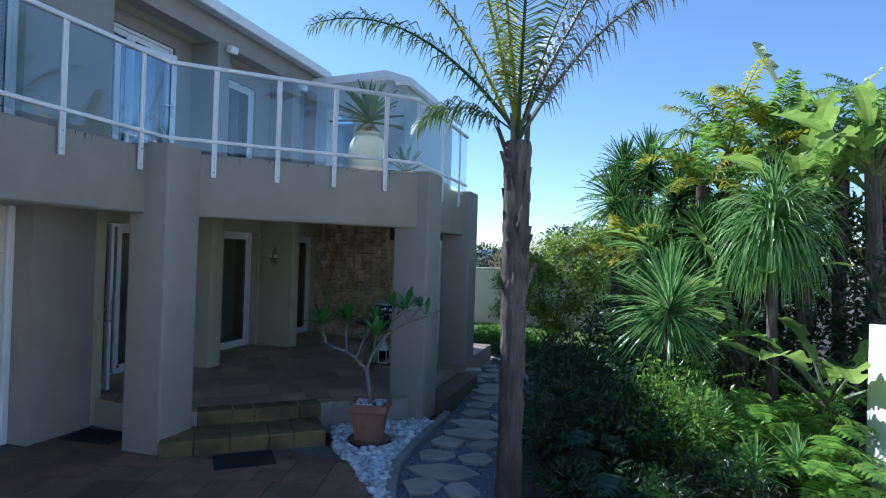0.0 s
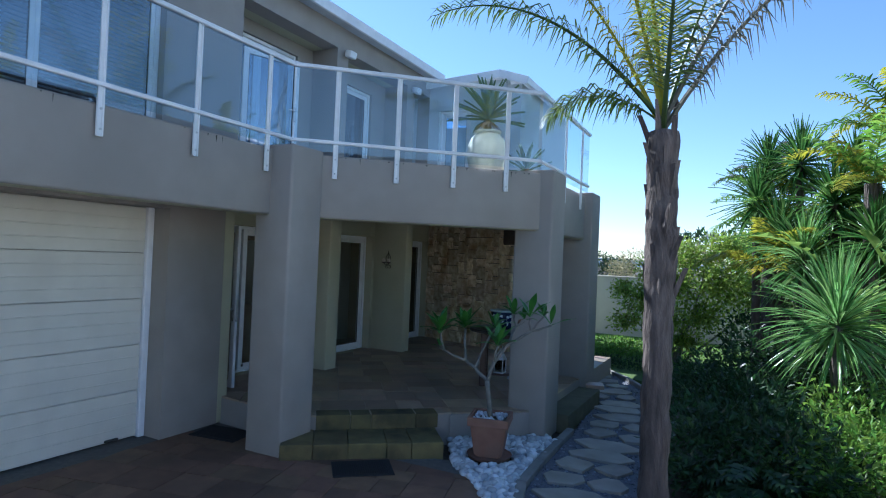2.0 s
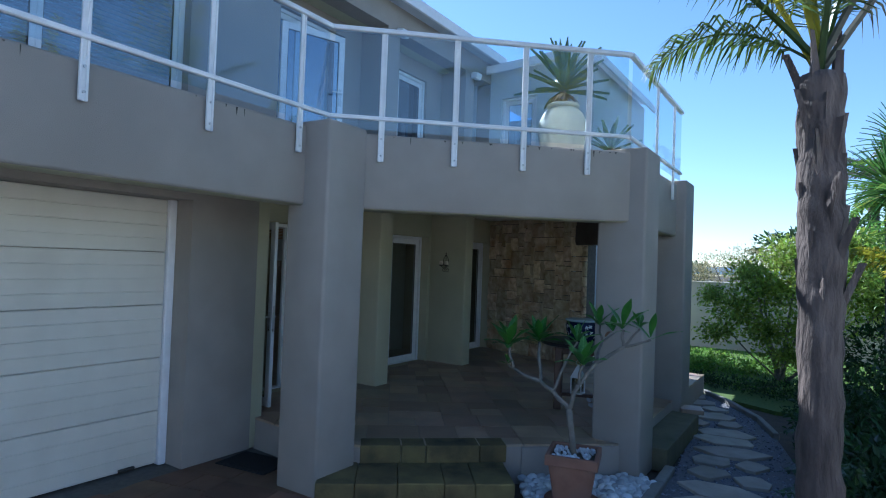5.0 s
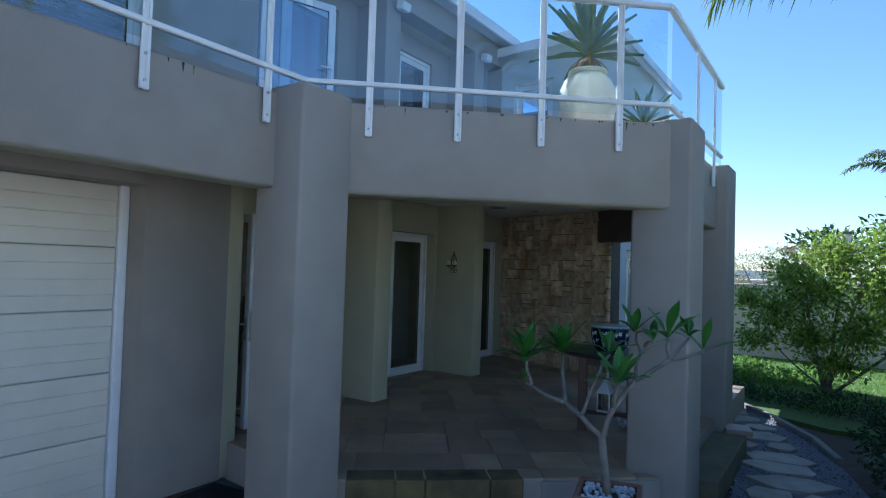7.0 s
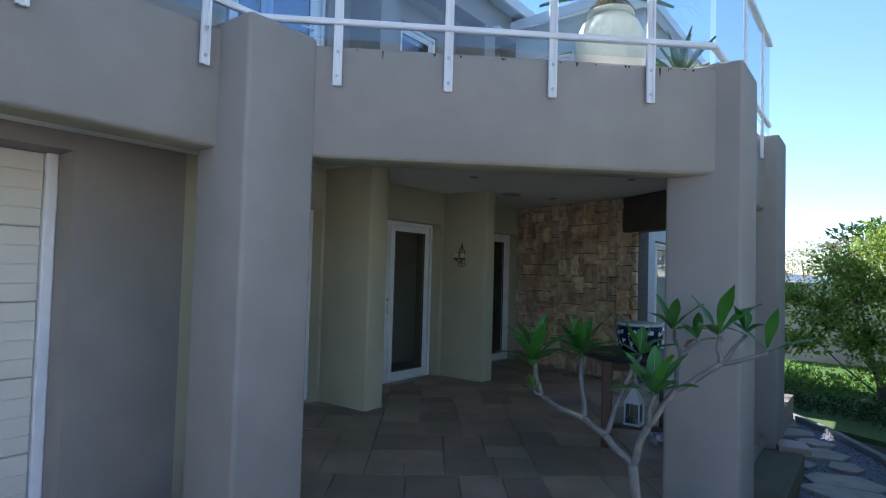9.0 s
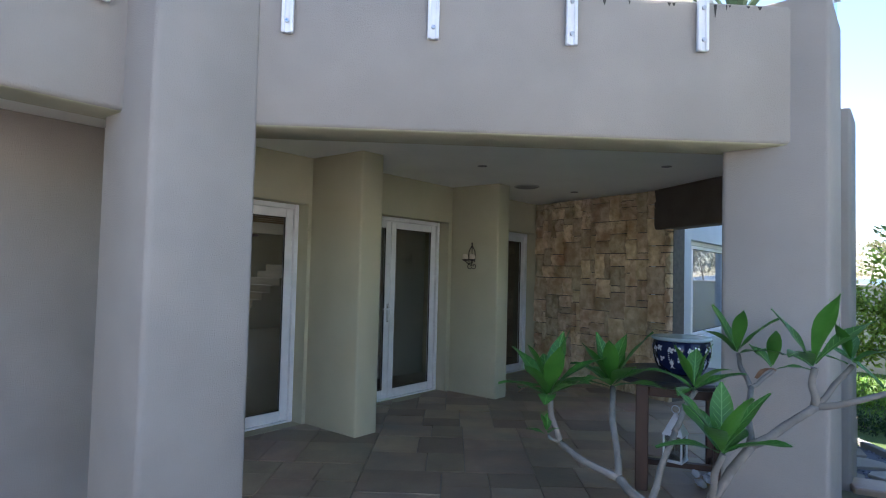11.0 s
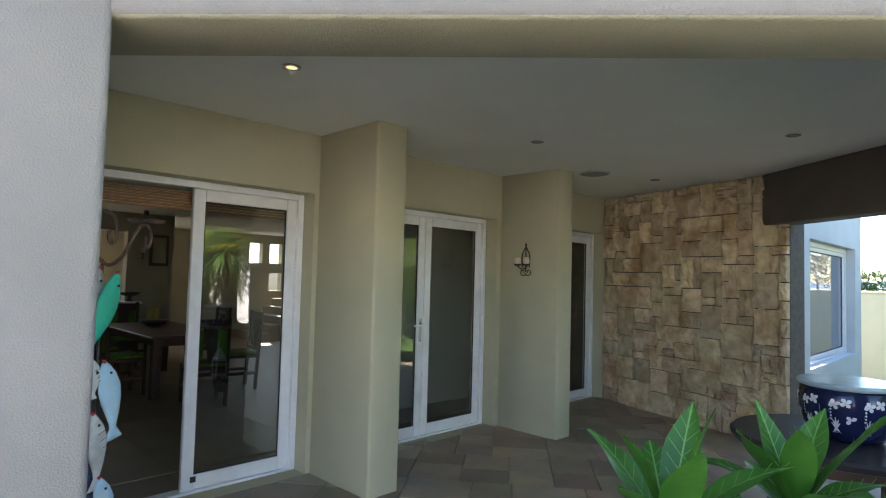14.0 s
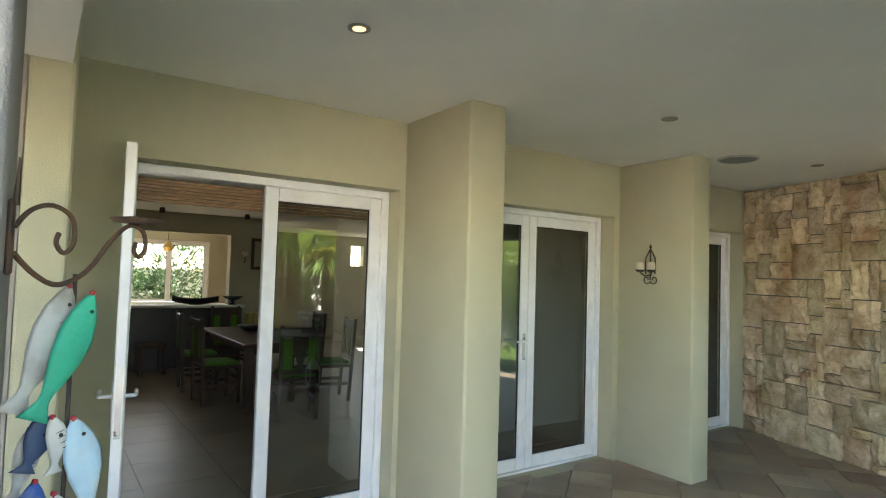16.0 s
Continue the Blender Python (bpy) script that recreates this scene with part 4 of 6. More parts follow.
for sx in (-1, 1):
    part("apron", box((sx * 0.26 - 0.015, -0.215, TZ - SLAB - 0.14), (sx * 0.26 + 0.015, 0.215, TZ - SLAB - 0.05), 0.004), M_WOODDK, tb)
    part("apron", box((-0.215, sx * 0.26 - 0.015, TZ - SLAB - 0.14), (0.215, sx * 0.26 + 0.015, TZ - SLAB - 0.05), 0.004), M_WOODDK, tb)
    part("stretcher", box((sx * 0.26 - 0.02, -0.215, 0.10), (sx * 0.26 + 0.02, 0.215, 0.15), 0.004), M_WOODDK, tb)
part("stretcher", box((-0.24, -0.03, 0.11), (0.24, 0.03, 0.15), 0.004), M_WOODDK, tb)

M_NAVY = surf("navy_glaze", (0.008, 0.012, 0.045), (0.014, 0.02, 0.07), 6, 0.12, rvar=0.04)
M_CELADON = surf("pale_glaze", (0.42, 0.52, 0.52), (0.50, 0.60, 0.60), 5, 0.2)
M_FLOWER = surf("white_glaze", (0.62, 0.64, 0.66), (0.75, 0.76, 0.78), 12, 0.2)
pl = thing("ceramic_planter", pose(TX + 0.02, TY, TZ), "navy glazed ceramic planter with white painted flowers", "planter")
bowl = [(0.125, 0), (0.15, 0.01), (0.185, 0.07), (0.205, 0.14), (0.21, 0.20), (0.20, 0.245), (0.195, 0.25)]
part("bowl", lathe(bowl, 40), M_NAVY, pl, "", True)
bm = bmesh.new()
add_lathe(bm, [(0.195, 0.25), (0.214, 0.256), (0.218, 0.272), (0.210, 0.278)], 40)
rim = part("rim", bm, M_CELADON, pl, "pale celadon rim", True)
part("inside", lathe([(0.16, 0.255), (0.205, 0.2785)], 40), M_CELADON, pl, "pale celadon inside")


def on_bowl(a, z):
    """A place just proud of the bowl."""
    for (r0, z0), (r1, z1) in zip(bowl, bowl[1:]):
        if z0 <= z <= z1:
            r = r0 + (r1 - r0) * (z - z0) / (z1 - z0) + 0.002
            return Vector((r * math.cos(a), r * math.sin(a), z))
    return Vector((0.2 * math.cos(a), 0.2 * math.sin(a), z))


def petal(bm, a, z, ang, L, w):
    pts = []
    for s, ww in ((0, 0), (0.35, 0.8), (0.7, 1), (1, 0.35)):
        pts.append((s * L, ww * w))
    ring = [(s, t) for s, t in pts] + [(s, -t) for s, t in reversed(pts[1:])]
    vs = []
    for s, t in ring:
        u = s * math.cos(ang) - t * math.sin(ang)
        v = s * math.sin(ang) + t * math.cos(ang)
        vs.append(bm.verts.new(on_bowl(a + u / 0.2, z + v)))
    try:
        bm.faces.new(vs)
    except ValueError:
        pass


rng = random.Random(3)
for g in range(5):
    a0 = radians(190 + g * 38)
    for da, z in ((0.0, 0.19), (0.22, 0.20), (0.32, 0.12)):
        bm = bmesh.new()
        for k in range(4 if da < 0.3 else 3):
            petal(bm, a0 + da, z, k * math.pi / 2 + 0.4 + da, 0.024, 0.009)
        part("flower", bm, M_FLOWER, pl, "white painted blossom")
    bm = bmesh.new()
    for k in range(5):
        petal(bm, a0 - 0.08 + k * 0.05, 0.05, radians(55 + k * 18), 0.08 - 0.008 * abs(k - 2), 0.004)
    for k in range(6):
        petal(bm, a0 - 0.1, 0.12 + k * 0.015, 0, 0.01, 0.005)
    part("grass_motif", bm, M_FLOWER, pl, "white painted grass blades")

ln = thing("garden_lantern", pose(TX - 0.02, TY, SLAB + 0.151), "small white metal lantern on the stretcher under the table", "lantern")
part("base", box((-0.075, -0.075, 0), (0.075, 0.075, 0.02), 0.004), M_WHITE, ln)
for sx in (-1, 1):
    for sy in (-1, 1):
        part("corner_bar", box((sx * 0.065 - 0.006, sy * 0.065 - 0.006, 0.02), (sx * 0.065 + 0.006, sy * 0.065 + 0.006, 0.20)), M_WHITE, ln)
g = part("pane", box((-0.06, -0.06, 0.02), (0.06, 0.06, 0.2)), M_GLASS, ln, "clear glass sides")
bm = bmesh.new()
bmesh.ops.create_cone(bm, segments=4, radius1=0.11, radius2=0.01, depth=0.16, cap_ends=True)
bm.transform(pose(0, 0, 0.28, 0, 0, 45))
part("roof", bm, M_WHITE, ln, "pointed white lantern roof")
part("ring", tube([(0.03 * math.cos(a), 0, 0.385 + 0.03 * math.sin(a)) for a in [k * math.pi / 6 for k in range(13)]], 0.004, 6), M_WHITE, ln)
M_STONEW = surf("pale_pebble", (0.42, 0.43, 0.46), (0.62, 0.62, 0.64), 9, 0.7, 0.3, 40, island=0.3)
bm = bmesh.new()
rng = random.Random(8)
for k in range(22):
    m = pose(-2.95 + rng.uniform(-0.12, 0.12), 9.46 + rng.uniform(-0.1, 0.1), SLAB + 0.03 + 0.03 * (k % 3), rng.uniform(0, 90), rng.uniform(0, 90), 0) @ Matrix.Diagonal((1, 0.8, 0.6, 1))
    bmesh.ops.create_icosphere(bm, subdivisions=1, radius=rng.uniform(0.025, 0.045), matrix=m)
tagged(link_mesh("pebble_heap", bm, M_STONEW, True), "small heap of pale pebbles under the table", "pebbles", kind="stuff")

# ---- vase with aloe on the balcony ----
M_VASE = surf("cream_pottery", (0.55, 0.52, 0.42), (0.62, 0.59, 0.48), 4, 0.6, 0.2, 60, stain=(0.5, 0.46, 0.36), sscale=3)


def strap(bm, base, way, L, w, droop, n=6, thick=0.0, up=Vector((0, 0, 1))):
    """A strap leaf that starts along way and bends down."""
    p, d = Vector(base), Vector(way).normalized()
    step = L / n
    side = d.cross(up)
    if side.length < 0.05:
        side = Vector((1, 0, 0))
    side.normalize()
    prev = None
    for k in range(n + 1):
        f = k / n
        ww = w * (0.55 + 0.9 * f if f < 0.4 else 1.0 if f < 0.55 else max(0.02, (1 - f) / 0.45)) / 2
        nrm = side.cross(d).normalized()
        a, c, b = bm.verts.new(p - side * ww + nrm * thick), bm.verts.new(p - nrm * 0.12 * w), bm.verts.new(p + side * ww + nrm * thick)
        if prev:
            bm.faces.new((prev[0], prev[1], c, a))
            bm.faces.new((prev[1], prev[2], b, c))
        prev = (a, c, b)
        d = (d + Vector((0, 0, -droop * step * (0.4 + f)))).normalized()
        p = p + d * step


M_ALOE = surf("aloe_leaf", (0.07, 0.13, 0.065), (0.12, 0.20, 0.09), 5, 0.45, 0.1, 40, island=0.25)
M_DRYLEAF = surf("dry_leaf", (0.20, 0.12, 0.06), (0.32, 0.20, 0.11), 8, 0.9, 0.3, 40, island=0.3)


def aloe(m, R, n, label, trunk=0.1):
    t = thing("aloe_plant", m, label, "aloe")
    rng = random.Random(n)
    for k in range(n):
        f = k / n
        az = k * 2.39996
        el = radians(-5 + 85 * f)
        way = Vector((math.cos(az) * math.cos(el), math.sin(az) * math.cos(el), math.sin(el)))
        bm = bmesh.new()
        strap(bm, (0, 0, trunk + 0.10 * f), way, R * rng.uniform(0.85, 1.1), 0.085 * R / 0.5, 0.35 / R * 0.5, 6, 0.012)
        part("leaf", bm, M_ALOE, t)
    bm = bmesh.new()
    for k in range(24):
        az = k * 2.4
        strap(bm, (0, 0, trunk), (math.cos(az), math.sin(az), -0.3), R * rng.uniform(0.3, 0.5), 0.03, 5.0, 5)
    part("dry_skirt", bm, M_DRYLEAF, t, "dry brown old leaves")
    part("stem", tube([(0, 0, -0.02), (0, 0, trunk + 0.08)], 0.04), M_DRYLEAF, t)


VX, VY = -3.02, 8.12
vs_ = thing("balcony_vase", pose(VX, VY, BALC), "large round cream pottery vase on the balcony", "vase")
part("body", lathe([(0.12, 0), (0.15, 0.02), (0.22, 0.18), (0.262, 0.36), (0.252, 0.50), (0.205, 0.60), (0.15, 0.65)], 32), M_VASE, vs_, "", True)
part("rim", lathe([(0.15, 0.65), (0.175, 0.67), (0.17, 0.69), (0.13, 0.69)], 32), M_VASE, vs_, "", True)
aloe(pose(VX, VY, BALC + 0.69), 0.52, 34, "large aloe with a dry skirt in the cream vase", 0.14)
aloe(pose(-2.62, 8.52, BALC + 0.12), 0.34, 22, "small aloe beside the balcony vase", 0.06)

# ---- pot with frangipani ----
M_TERRA = surf("terracotta", (0.20, 0.10, 0.065), (0.27, 0.145, 0.095), 6, 0.8, 0.35, 40, stain=(0.15, 0.10, 0.075), sscale=3)
PX, PY = -2.42, 7.14
pot = thing("plant_pot", pose(PX, PY, 0.02, 0, 0, 14), "square tapering terracotta pot on a saucer among pebbles", "plant pot")


def taper(r0, r1, z0, z1, bev):
    bm = bmesh.new()
    q = [bm.verts.new((sx * r, sy * r, z)) for r, z in ((r0, z0), (r1, z1)) for sx, sy in ((-1, -1), (1, -1), (1, 1), (-1, 1))]
    bm.faces.new((q[3], q[2], q[1], q[0]))
    bm.faces.new((q[4], q[5], q[6], q[7]))
    for i in range(4):
        j = (i + 1) % 4
        bm.faces.new((q[i], q[j], q[4 + j], q[4 + i]))
    bmesh.ops.bevel(bm, geom=list(bm.edges), offset=bev, segments=2, affect='EDGES')
    return bm


part("body", taper(0.145, 0.20, 0.02, 0.40, 0.02), M_TERRA, pot)
bm = bmesh.new()
for lo, hi in (((-0.22, -0.22), (0.22, -0.185)), ((-0.22, 0.185), (0.22, 0.22)), ((-0.22, -0.185), (-0.185, 0.185)), ((0.185, -0.185), (0.22, 0.185))):
    add_box(bm, (lo[0], lo[1], 0.36), (hi[0], hi[1], 0.45), None, 0.008, 2)
part("rim", bm, M_TERRA, pot, "thick terracotta rim")
part("saucer", lathe([(0.20, -0.01), (0.23, 0.0), (0.245, 0.03), (0.22, 0.02)], 28), M_TERRA, pot, "round terracotta saucer")
part("soil", box((-0.186, -0.186, 0.39), (0.186, 0.186, 0.41)), M_SOIL, pot, "dark potting soil")
bm = bmesh.new()
rng = random.Random(21)
for k in range(70):
    m = pose(rng.uniform(-0.165, 0.165), rng.uniform(-0.165, 0.165), 0.42 + rng.uniform(0, 0.015), rng.uniform(0, 90), rng.uniform(0, 90), 0) @ Matrix.Diagonal((1, 0.8, 0.65, 1))
    bmesh.ops.create_icosphere(bm, subdivisions=1, radius=rng.uniform(0.014, 0.026), matrix=m)
part("gravel_topping", bm, M_STONEW, pot, "white pebbles on the soil")["kind"] = "stuff"

M_BARK = surf("frangipani_bark", (0.15, 0.135, 0.11), (0.24, 0.215, 0.18), 14, 0.8, 0.5, 50, stain=(0.11, 0.10, 0.08), sscale=8)
M_FRANG = surf("frangipani_leaf", (0.035, 0.125, 0.015), (0.08, 0.22, 0.03), 6, 0.35, 0.15, 60, island=0.3, translucent=0.25)
M_VEIN = surf("leaf_vein", (0.14, 0.32, 0.06), (0.18, 0.38, 0.08), 8, 0.5)
tree = thing("frangipani_tree", pose(0, 0, 0), "small frangipani with bare grey branches and leaf tufts", "tree")


def big_leaf(bm, vein, base, way, L, w, droop, rng):
    """A long oval leaf, folded along its midrib, with side veins."""
    p, d = Vector(base), Vector(way).normalized()
    n = 9
    side = d.cross(Vector((0, 0, 1)))
    if side.length < 0.1:
        side = Vector((math.cos(rng.random() * 6), math.sin(rng.random() * 6), 0))
    side.normalize()
    prev = None
    spine = []
    wave = rng.uniform(0, 6)
    for k in range(n + 1):
        f = k / n
        ww = w / 2 * max(0.05, math.sin(math.pi * min(1, (0.04 + 0.96 * f)) ** 1.15)) ** 0.8
        nrm = side.cross(d).normalized()
        lift = 0.22 * ww
        rip = 0.06 * w * math.sin(wave + 9 * f)
        q = [bm.verts.new(p - side * ww + nrm * (lift + rip)), bm.verts.new(p - side * ww * 0.5 + nrm * lift * 0.35), bm.verts.new(p), bm.verts.new(p + side * ww * 0.5 + nrm * lift * 0.35), bm.verts.new(p + side * ww + nrm * (lift - rip))]
        if prev:
            for j in range(4):
                bm.faces.new((prev[j], prev[j + 1], q[j + 1], q[j]))
        prev = q
        spine.append((p + nrm * 0.0025, ww))
        if 0 < k < n:
            for s in (-1, 1):
                a, b = p + nrm * 0.002, p + d * 0.035 + side * s * ww * 0.8 + nrm * (lift * 0.75 + 0.002)
                e = d * 0.0012
                vein.faces.new([vein.verts.new(x) for x in (a - e, b - e, b + e, a + e)])
        d = (d + Vector((0, 0, -droop / n))).normalized()
        p = p + d * (L / n)
    for (a, _), (b, _) in zip(spine, spine[1:]):
        vein.faces.new([vein.verts.new(x) for x in (a - side * 0.0022, b - side * 0.002, b + side * 0.002, a + side * 0.0022)])


def bend(a, b, sag, n=7):
    """A crooked branch from a to b."""
    a, b = Vector(a), Vector(b)
    return [a.lerp(b, k / n) + Vector((0.005 * math.sin(k * 1.1), 0.005 * math.cos(k * 0.9), sag * math.sin(math.pi * k / n))) for k in range(n + 1)]


FK = Vector((-2.455, 7.08, 0.84))
part("trunk", tube([(PX, PY, 0.40), (-2.43, 7.12, 0.55), (-2.445, 7.10, 0.70), FK], [0.030, 0.027, 0.026, 0.028], 10), M_BARK, tree, "", True)
LM, LJ, LA = Vector((-2.62, 7.10, 0.96)), Vector((-2.76, 7.15, 1.02)), Vector((-3.07, 7.22, 1.09))
RM, RJ, RE = Vector((-2.39, 7.10, 1.05)), Vector((-2.28, 7.20, 1.24)), Vector((-2.10, 7.41, 1.38))
CM, DM = Vector((-2.59, 7.32, 1.21)), Vector((-2.37, 7.66, 1.38))
tips = {
    "a": (-3.12, 7.21, 1.29), "b": (-2.94, 7.50, 1.32), "c": (-2.56, 7.50, 1.36), "d": (-2.46, 7.84, 1.50), "k": (-2.30, 7.78, 1.45),
    "e": (-1.88, 7.45, 1.46), "m": (-2.10, 7.38, 1.53), "n": (-1.99, 7.50, 1.54), "f": (-2.34, 7.05, 1.23), "h": (-3.10, 7.16, 1.13),
}
limbs = [(FK, LM, 0.0, 0.027, 0.025), (LM, LJ, 0.0, 0.025, 0.023), (LJ, LA, -0.01, 0.021, 0.019), (LA, tips["a"], 0.0, 0.019, 0.018), (LJ, tips["b"], 0.01, 0.02, 0.018),
         (LM, CM, -0.02, 0.019, 0.016), (CM, tips["c"], 0.0, 0.016, 0.014), (FK, RM, 0.0, 0.027, 0.025), (RM, RJ, -0.01, 0.024, 0.022), (RM, tips["f"], 0.0, 0.018, 0.015),
         (RJ, RE, -0.01, 0.021, 0.020), (RE, tips["m"], 0.0, 0.019, 0.016), (RE, tips["e"], -0.01, 0.018, 0.013), (RE, tips["n"], -0.01, 0.016, 0.012),
         (RJ, DM, -0.02, 0.018, 0.016), (DM, tips["d"], 0.0, 0.015, 0.013), (DM, tips["k"], -0.01, 0.014, 0.011), (LA, tips["h"], 0.0, 0.010, 0.007)]
for a, b, sag, r0, r1 in limbs:
    pts = bend(a, b, sag)
    part("branch", tube(pts, [0.78 * (r0 + (r1 - r0) * k / (len(pts) - 1)) * (1 + 0.05 * math.sin(k * 2.1)) for k in range(len(pts))], 9), M_BARK, tree, "", True)
rng = random.Random(14)
spec = {"a": (13, 0.26, 0.078), "b": (13, 0.26, 0.074), "c": (7, 0.22, 0.06), "d": (6, 0.22, 0.062), "k": (3, 0.17, 0.05), "e": (3, 0.24, 0.055), "m": (5, 0.24, 0.07), "n": (4, 0.17, 0.055), "f": (9, 0.25, 0.07), "h": (4, 0.09, 0.032)}
for key, (n, L, w) in spec.items():
    for k in range(n):
        az = k * 2.39996 + ord(key)
        el = radians(16 + 62 * ((k + 0.5) / n))
        way = (math.cos(az) * math.cos(el), math.sin(az) * math.cos(el), math.sin(el))
        bm, vn = bmesh.new(), bmesh.new()
        big_leaf(bm, vn, Vector(tips[key]) + Vector(way) * 0.012 + Vector((0, 0, 0.02 * k / n)), way, L * rng.uniform(0.85, 1.22), w * rng.uniform(0.95, 1.25), rng.uniform(0.25, 0.8), rng)
        lf = part("leaf", bm, M_FRANG, tree, "", True)
        part("vein", vn, M_VEIN, lf, "pale leaf veins")
bm = bmesh.new()
strap(bm, (-2.35, 7.70, 1.42), (0.3, -0.3, 0.5), 0.15, 0.04, 9, 6)
part("dead_leaf", bm, M_DRYLEAF, tree, "curled brown dead leaf")
bm = bmesh.new()
strap(bm, (-3.13, 7.20, 1.33), (-0.7, -0.1, 0.2), 0.15, 0.035, 9, 6)
part("dead_leaf", bm, M_DRYLEAF, tree, "curled brown dead leaf")


# ---- plants ----
def leaf_cloud(blobs, n, size, rng, aspect=0.42, surface=0.65):
    """n small pointed leaves spread through ellipsoids (x, y, z, rx, ry, rz), as one mesh."""
    vol = np.array([b[3] * b[4] * b[5] for b in blobs]) ** 0.67
    pick = rng.choice(len(blobs), n, p=vol / vol.sum())
    b = np.array(blobs)[pick]
    d = rng.normal(size=(n, 3))
    d /= np.linalg.norm(d, axis=1)[:, None]
    lump = 1 + 0.16 * np.sin(d[:, 0] * 7 + b[:, 0] * 5) * np.cos(d[:, 1] * 6 + b[:, 1] * 3) + 0.12 * np.sin(d[:, 2] * 9 + b[:, 2])
    r = (surface + (1 - surface) * rng.random(n)) * lump * np.where(rng.random(n) < 0.08, 1.12, 1.0)
    r *= np.where(rng.random(n) < 0.25, rng.random(n) ** 0.5, 1.0)
    c = b[:, :3] + d * r[:, None] * b[:, 3:]
    c[:, 2] = np.maximum(c[:, 2], 0.03)
    way = d + rng.normal(size=(n, 3)) * 0.75 + np.array([0, 0, 0.15])
    way /= np.linalg.norm(way, axis=1)[:, None]
    side = np.cross(way, rng.normal(size=(n, 3)))
    side /= np.linalg.norm(side, axis=1)[:, None]
    L = size * rng.uniform(0.6, 1.3, n)[:, None]
    w = L * aspect * 0.5
    nrm = np.cross(side, way)
    v = np.stack([c - way * L * 0.5, c + side * w + nrm * w * 0.3, c + way * L * 0.5 - nrm * L * 0.08, c - side * w + nrm * w * 0.3], 1).reshape(-1, 3)
    k = np.arange(n)[:, None] * 4
    f = np.concatenate([k + [0, 1, 2], k + [0, 2, 3]], 0)
    me = bpy.data.meshes.new("foliage")
    me.from_pydata(v.tolist(), [], f.tolist())
    return me


def shrub(name, blobs, n, size, material, label, category="shrub", seed=1, stems=5, aspect=0.42, surface=0.65, bark=None):
    x = sum(b[0] for b in blobs) / len(blobs)
    y = sum(b[1] for b in blobs) / len(blobs)
    t = thing(name, pose(x, y, 0), label, category)
    rng = np.random.default_rng(seed)
    local = [(b[0] - x, b[1] - y, *b[2:]) for b in blobs]
    me = leaf_cloud(local, n, size, rng, aspect, surface)
    me.materials.append(material)
    ob = new("crown", me)
    ob.parent = t
    for k in range(stems):
        b = local[k % len(local)]
        a = k * 2.4
        e = Vector((b[0] + 0.3 * b[3] * math.cos(a), b[1] + 0.3 * b[4] * math.sin(a), b[2] + 0.3 * b[5]))
        s = Vector((0.06 * math.cos(a), 0.06 * math.sin(a), -0.05))
        pts = [s.lerp(e, f) + Vector((0.05 * math.sin(6 * f + k), 0.05 * math.cos(5 * f + k), 0)) * f for f in (0, 0.25, 0.5, 0.75, 1)]
        th = 0.012 + 0.012 * e.z
        part("stem", tube(pts, [th, th * 0.8, th * 0.65, th * 0.5, th * 0.25], 6), bark or M_BARK, t)
    return t


def frond(origin, az, el, L, droop, leaf, rng, pairs=46, width=0.028, hang=1.0):
    """A feather palm frond: an arching rachis with paired drooping leaflets."""
    bm = bmesh.new()
    p = Vector(origin)
    d = Vector((math.cos(az) * math.cos(el), math.sin(az) * math.cos(el), math.sin(el)))
    n = 16
    pts, dirs = [p.copy()], [d.copy()]
    for k in range(n):
        f = k / n
        d = (d + Vector((0, 0, -droop / n * (0.3 + 1.4 * f)))).normalized()
        p = p + d * (L / n)
        pts.append(p.copy())
        dirs.append(d.copy())
    add_tube(bm, pts, [0.022 * (1 - 0.85 * k / n) * (L / 2.2) for k in range(n + 1)], 5)
    for k in range(pairs):
        f = 0.16 + 0.84 * k / pairs
        i = min(n - 1, int(f * n))
        g = f * n - i
        q = pts[i].lerp(pts[i + 1], g)
        dd = dirs[i].lerp(dirs[i + 1], g).normalized()
        side = dd.cross(Vector((0, 0, 1)))
        if side.length < 0.05:
            side = Vector((-math.sin(az), math.cos(az), 0))
        side.normalize()
        up = side.cross(dd)
        ll = leaf * (0.55 + 0.9 * f if f < 0.5 else 1.0 - 0.75 * (f - 0.5) / 0.5 * 0.8) * rng.uniform(0.8, 1.15)
        for s in (-1, 1):
            w = (side * s * 0.9 + dd * rng.uniform(0.35, 0.8) + up * rng.uniform(-0.2, 0.45)).normalized()
            a = q
            m = a + w * ll * 0.5 + Vector((0, 0, -0.05 * ll * hang))
            w2 = (w + Vector((rng.uniform(-0.15, 0.15), rng.uniform(-0.15, 0.15), -rng.uniform(0.5, 1.3) * hang))).normalized()
            e = m + w2 * ll * 0.55
            t = dd * width * 0.5
            v = [bm.verts.new(a - t * 0.5), bm.verts.new(a + t * 0.5), bm.verts.new(m + t), bm.verts.new(m - t), bm.verts.new(e)]
            bm.faces.new((v[0], v[1], v[2], v[3]))
            bm.faces.new((v[3], v[2], v[4]))
    return bm


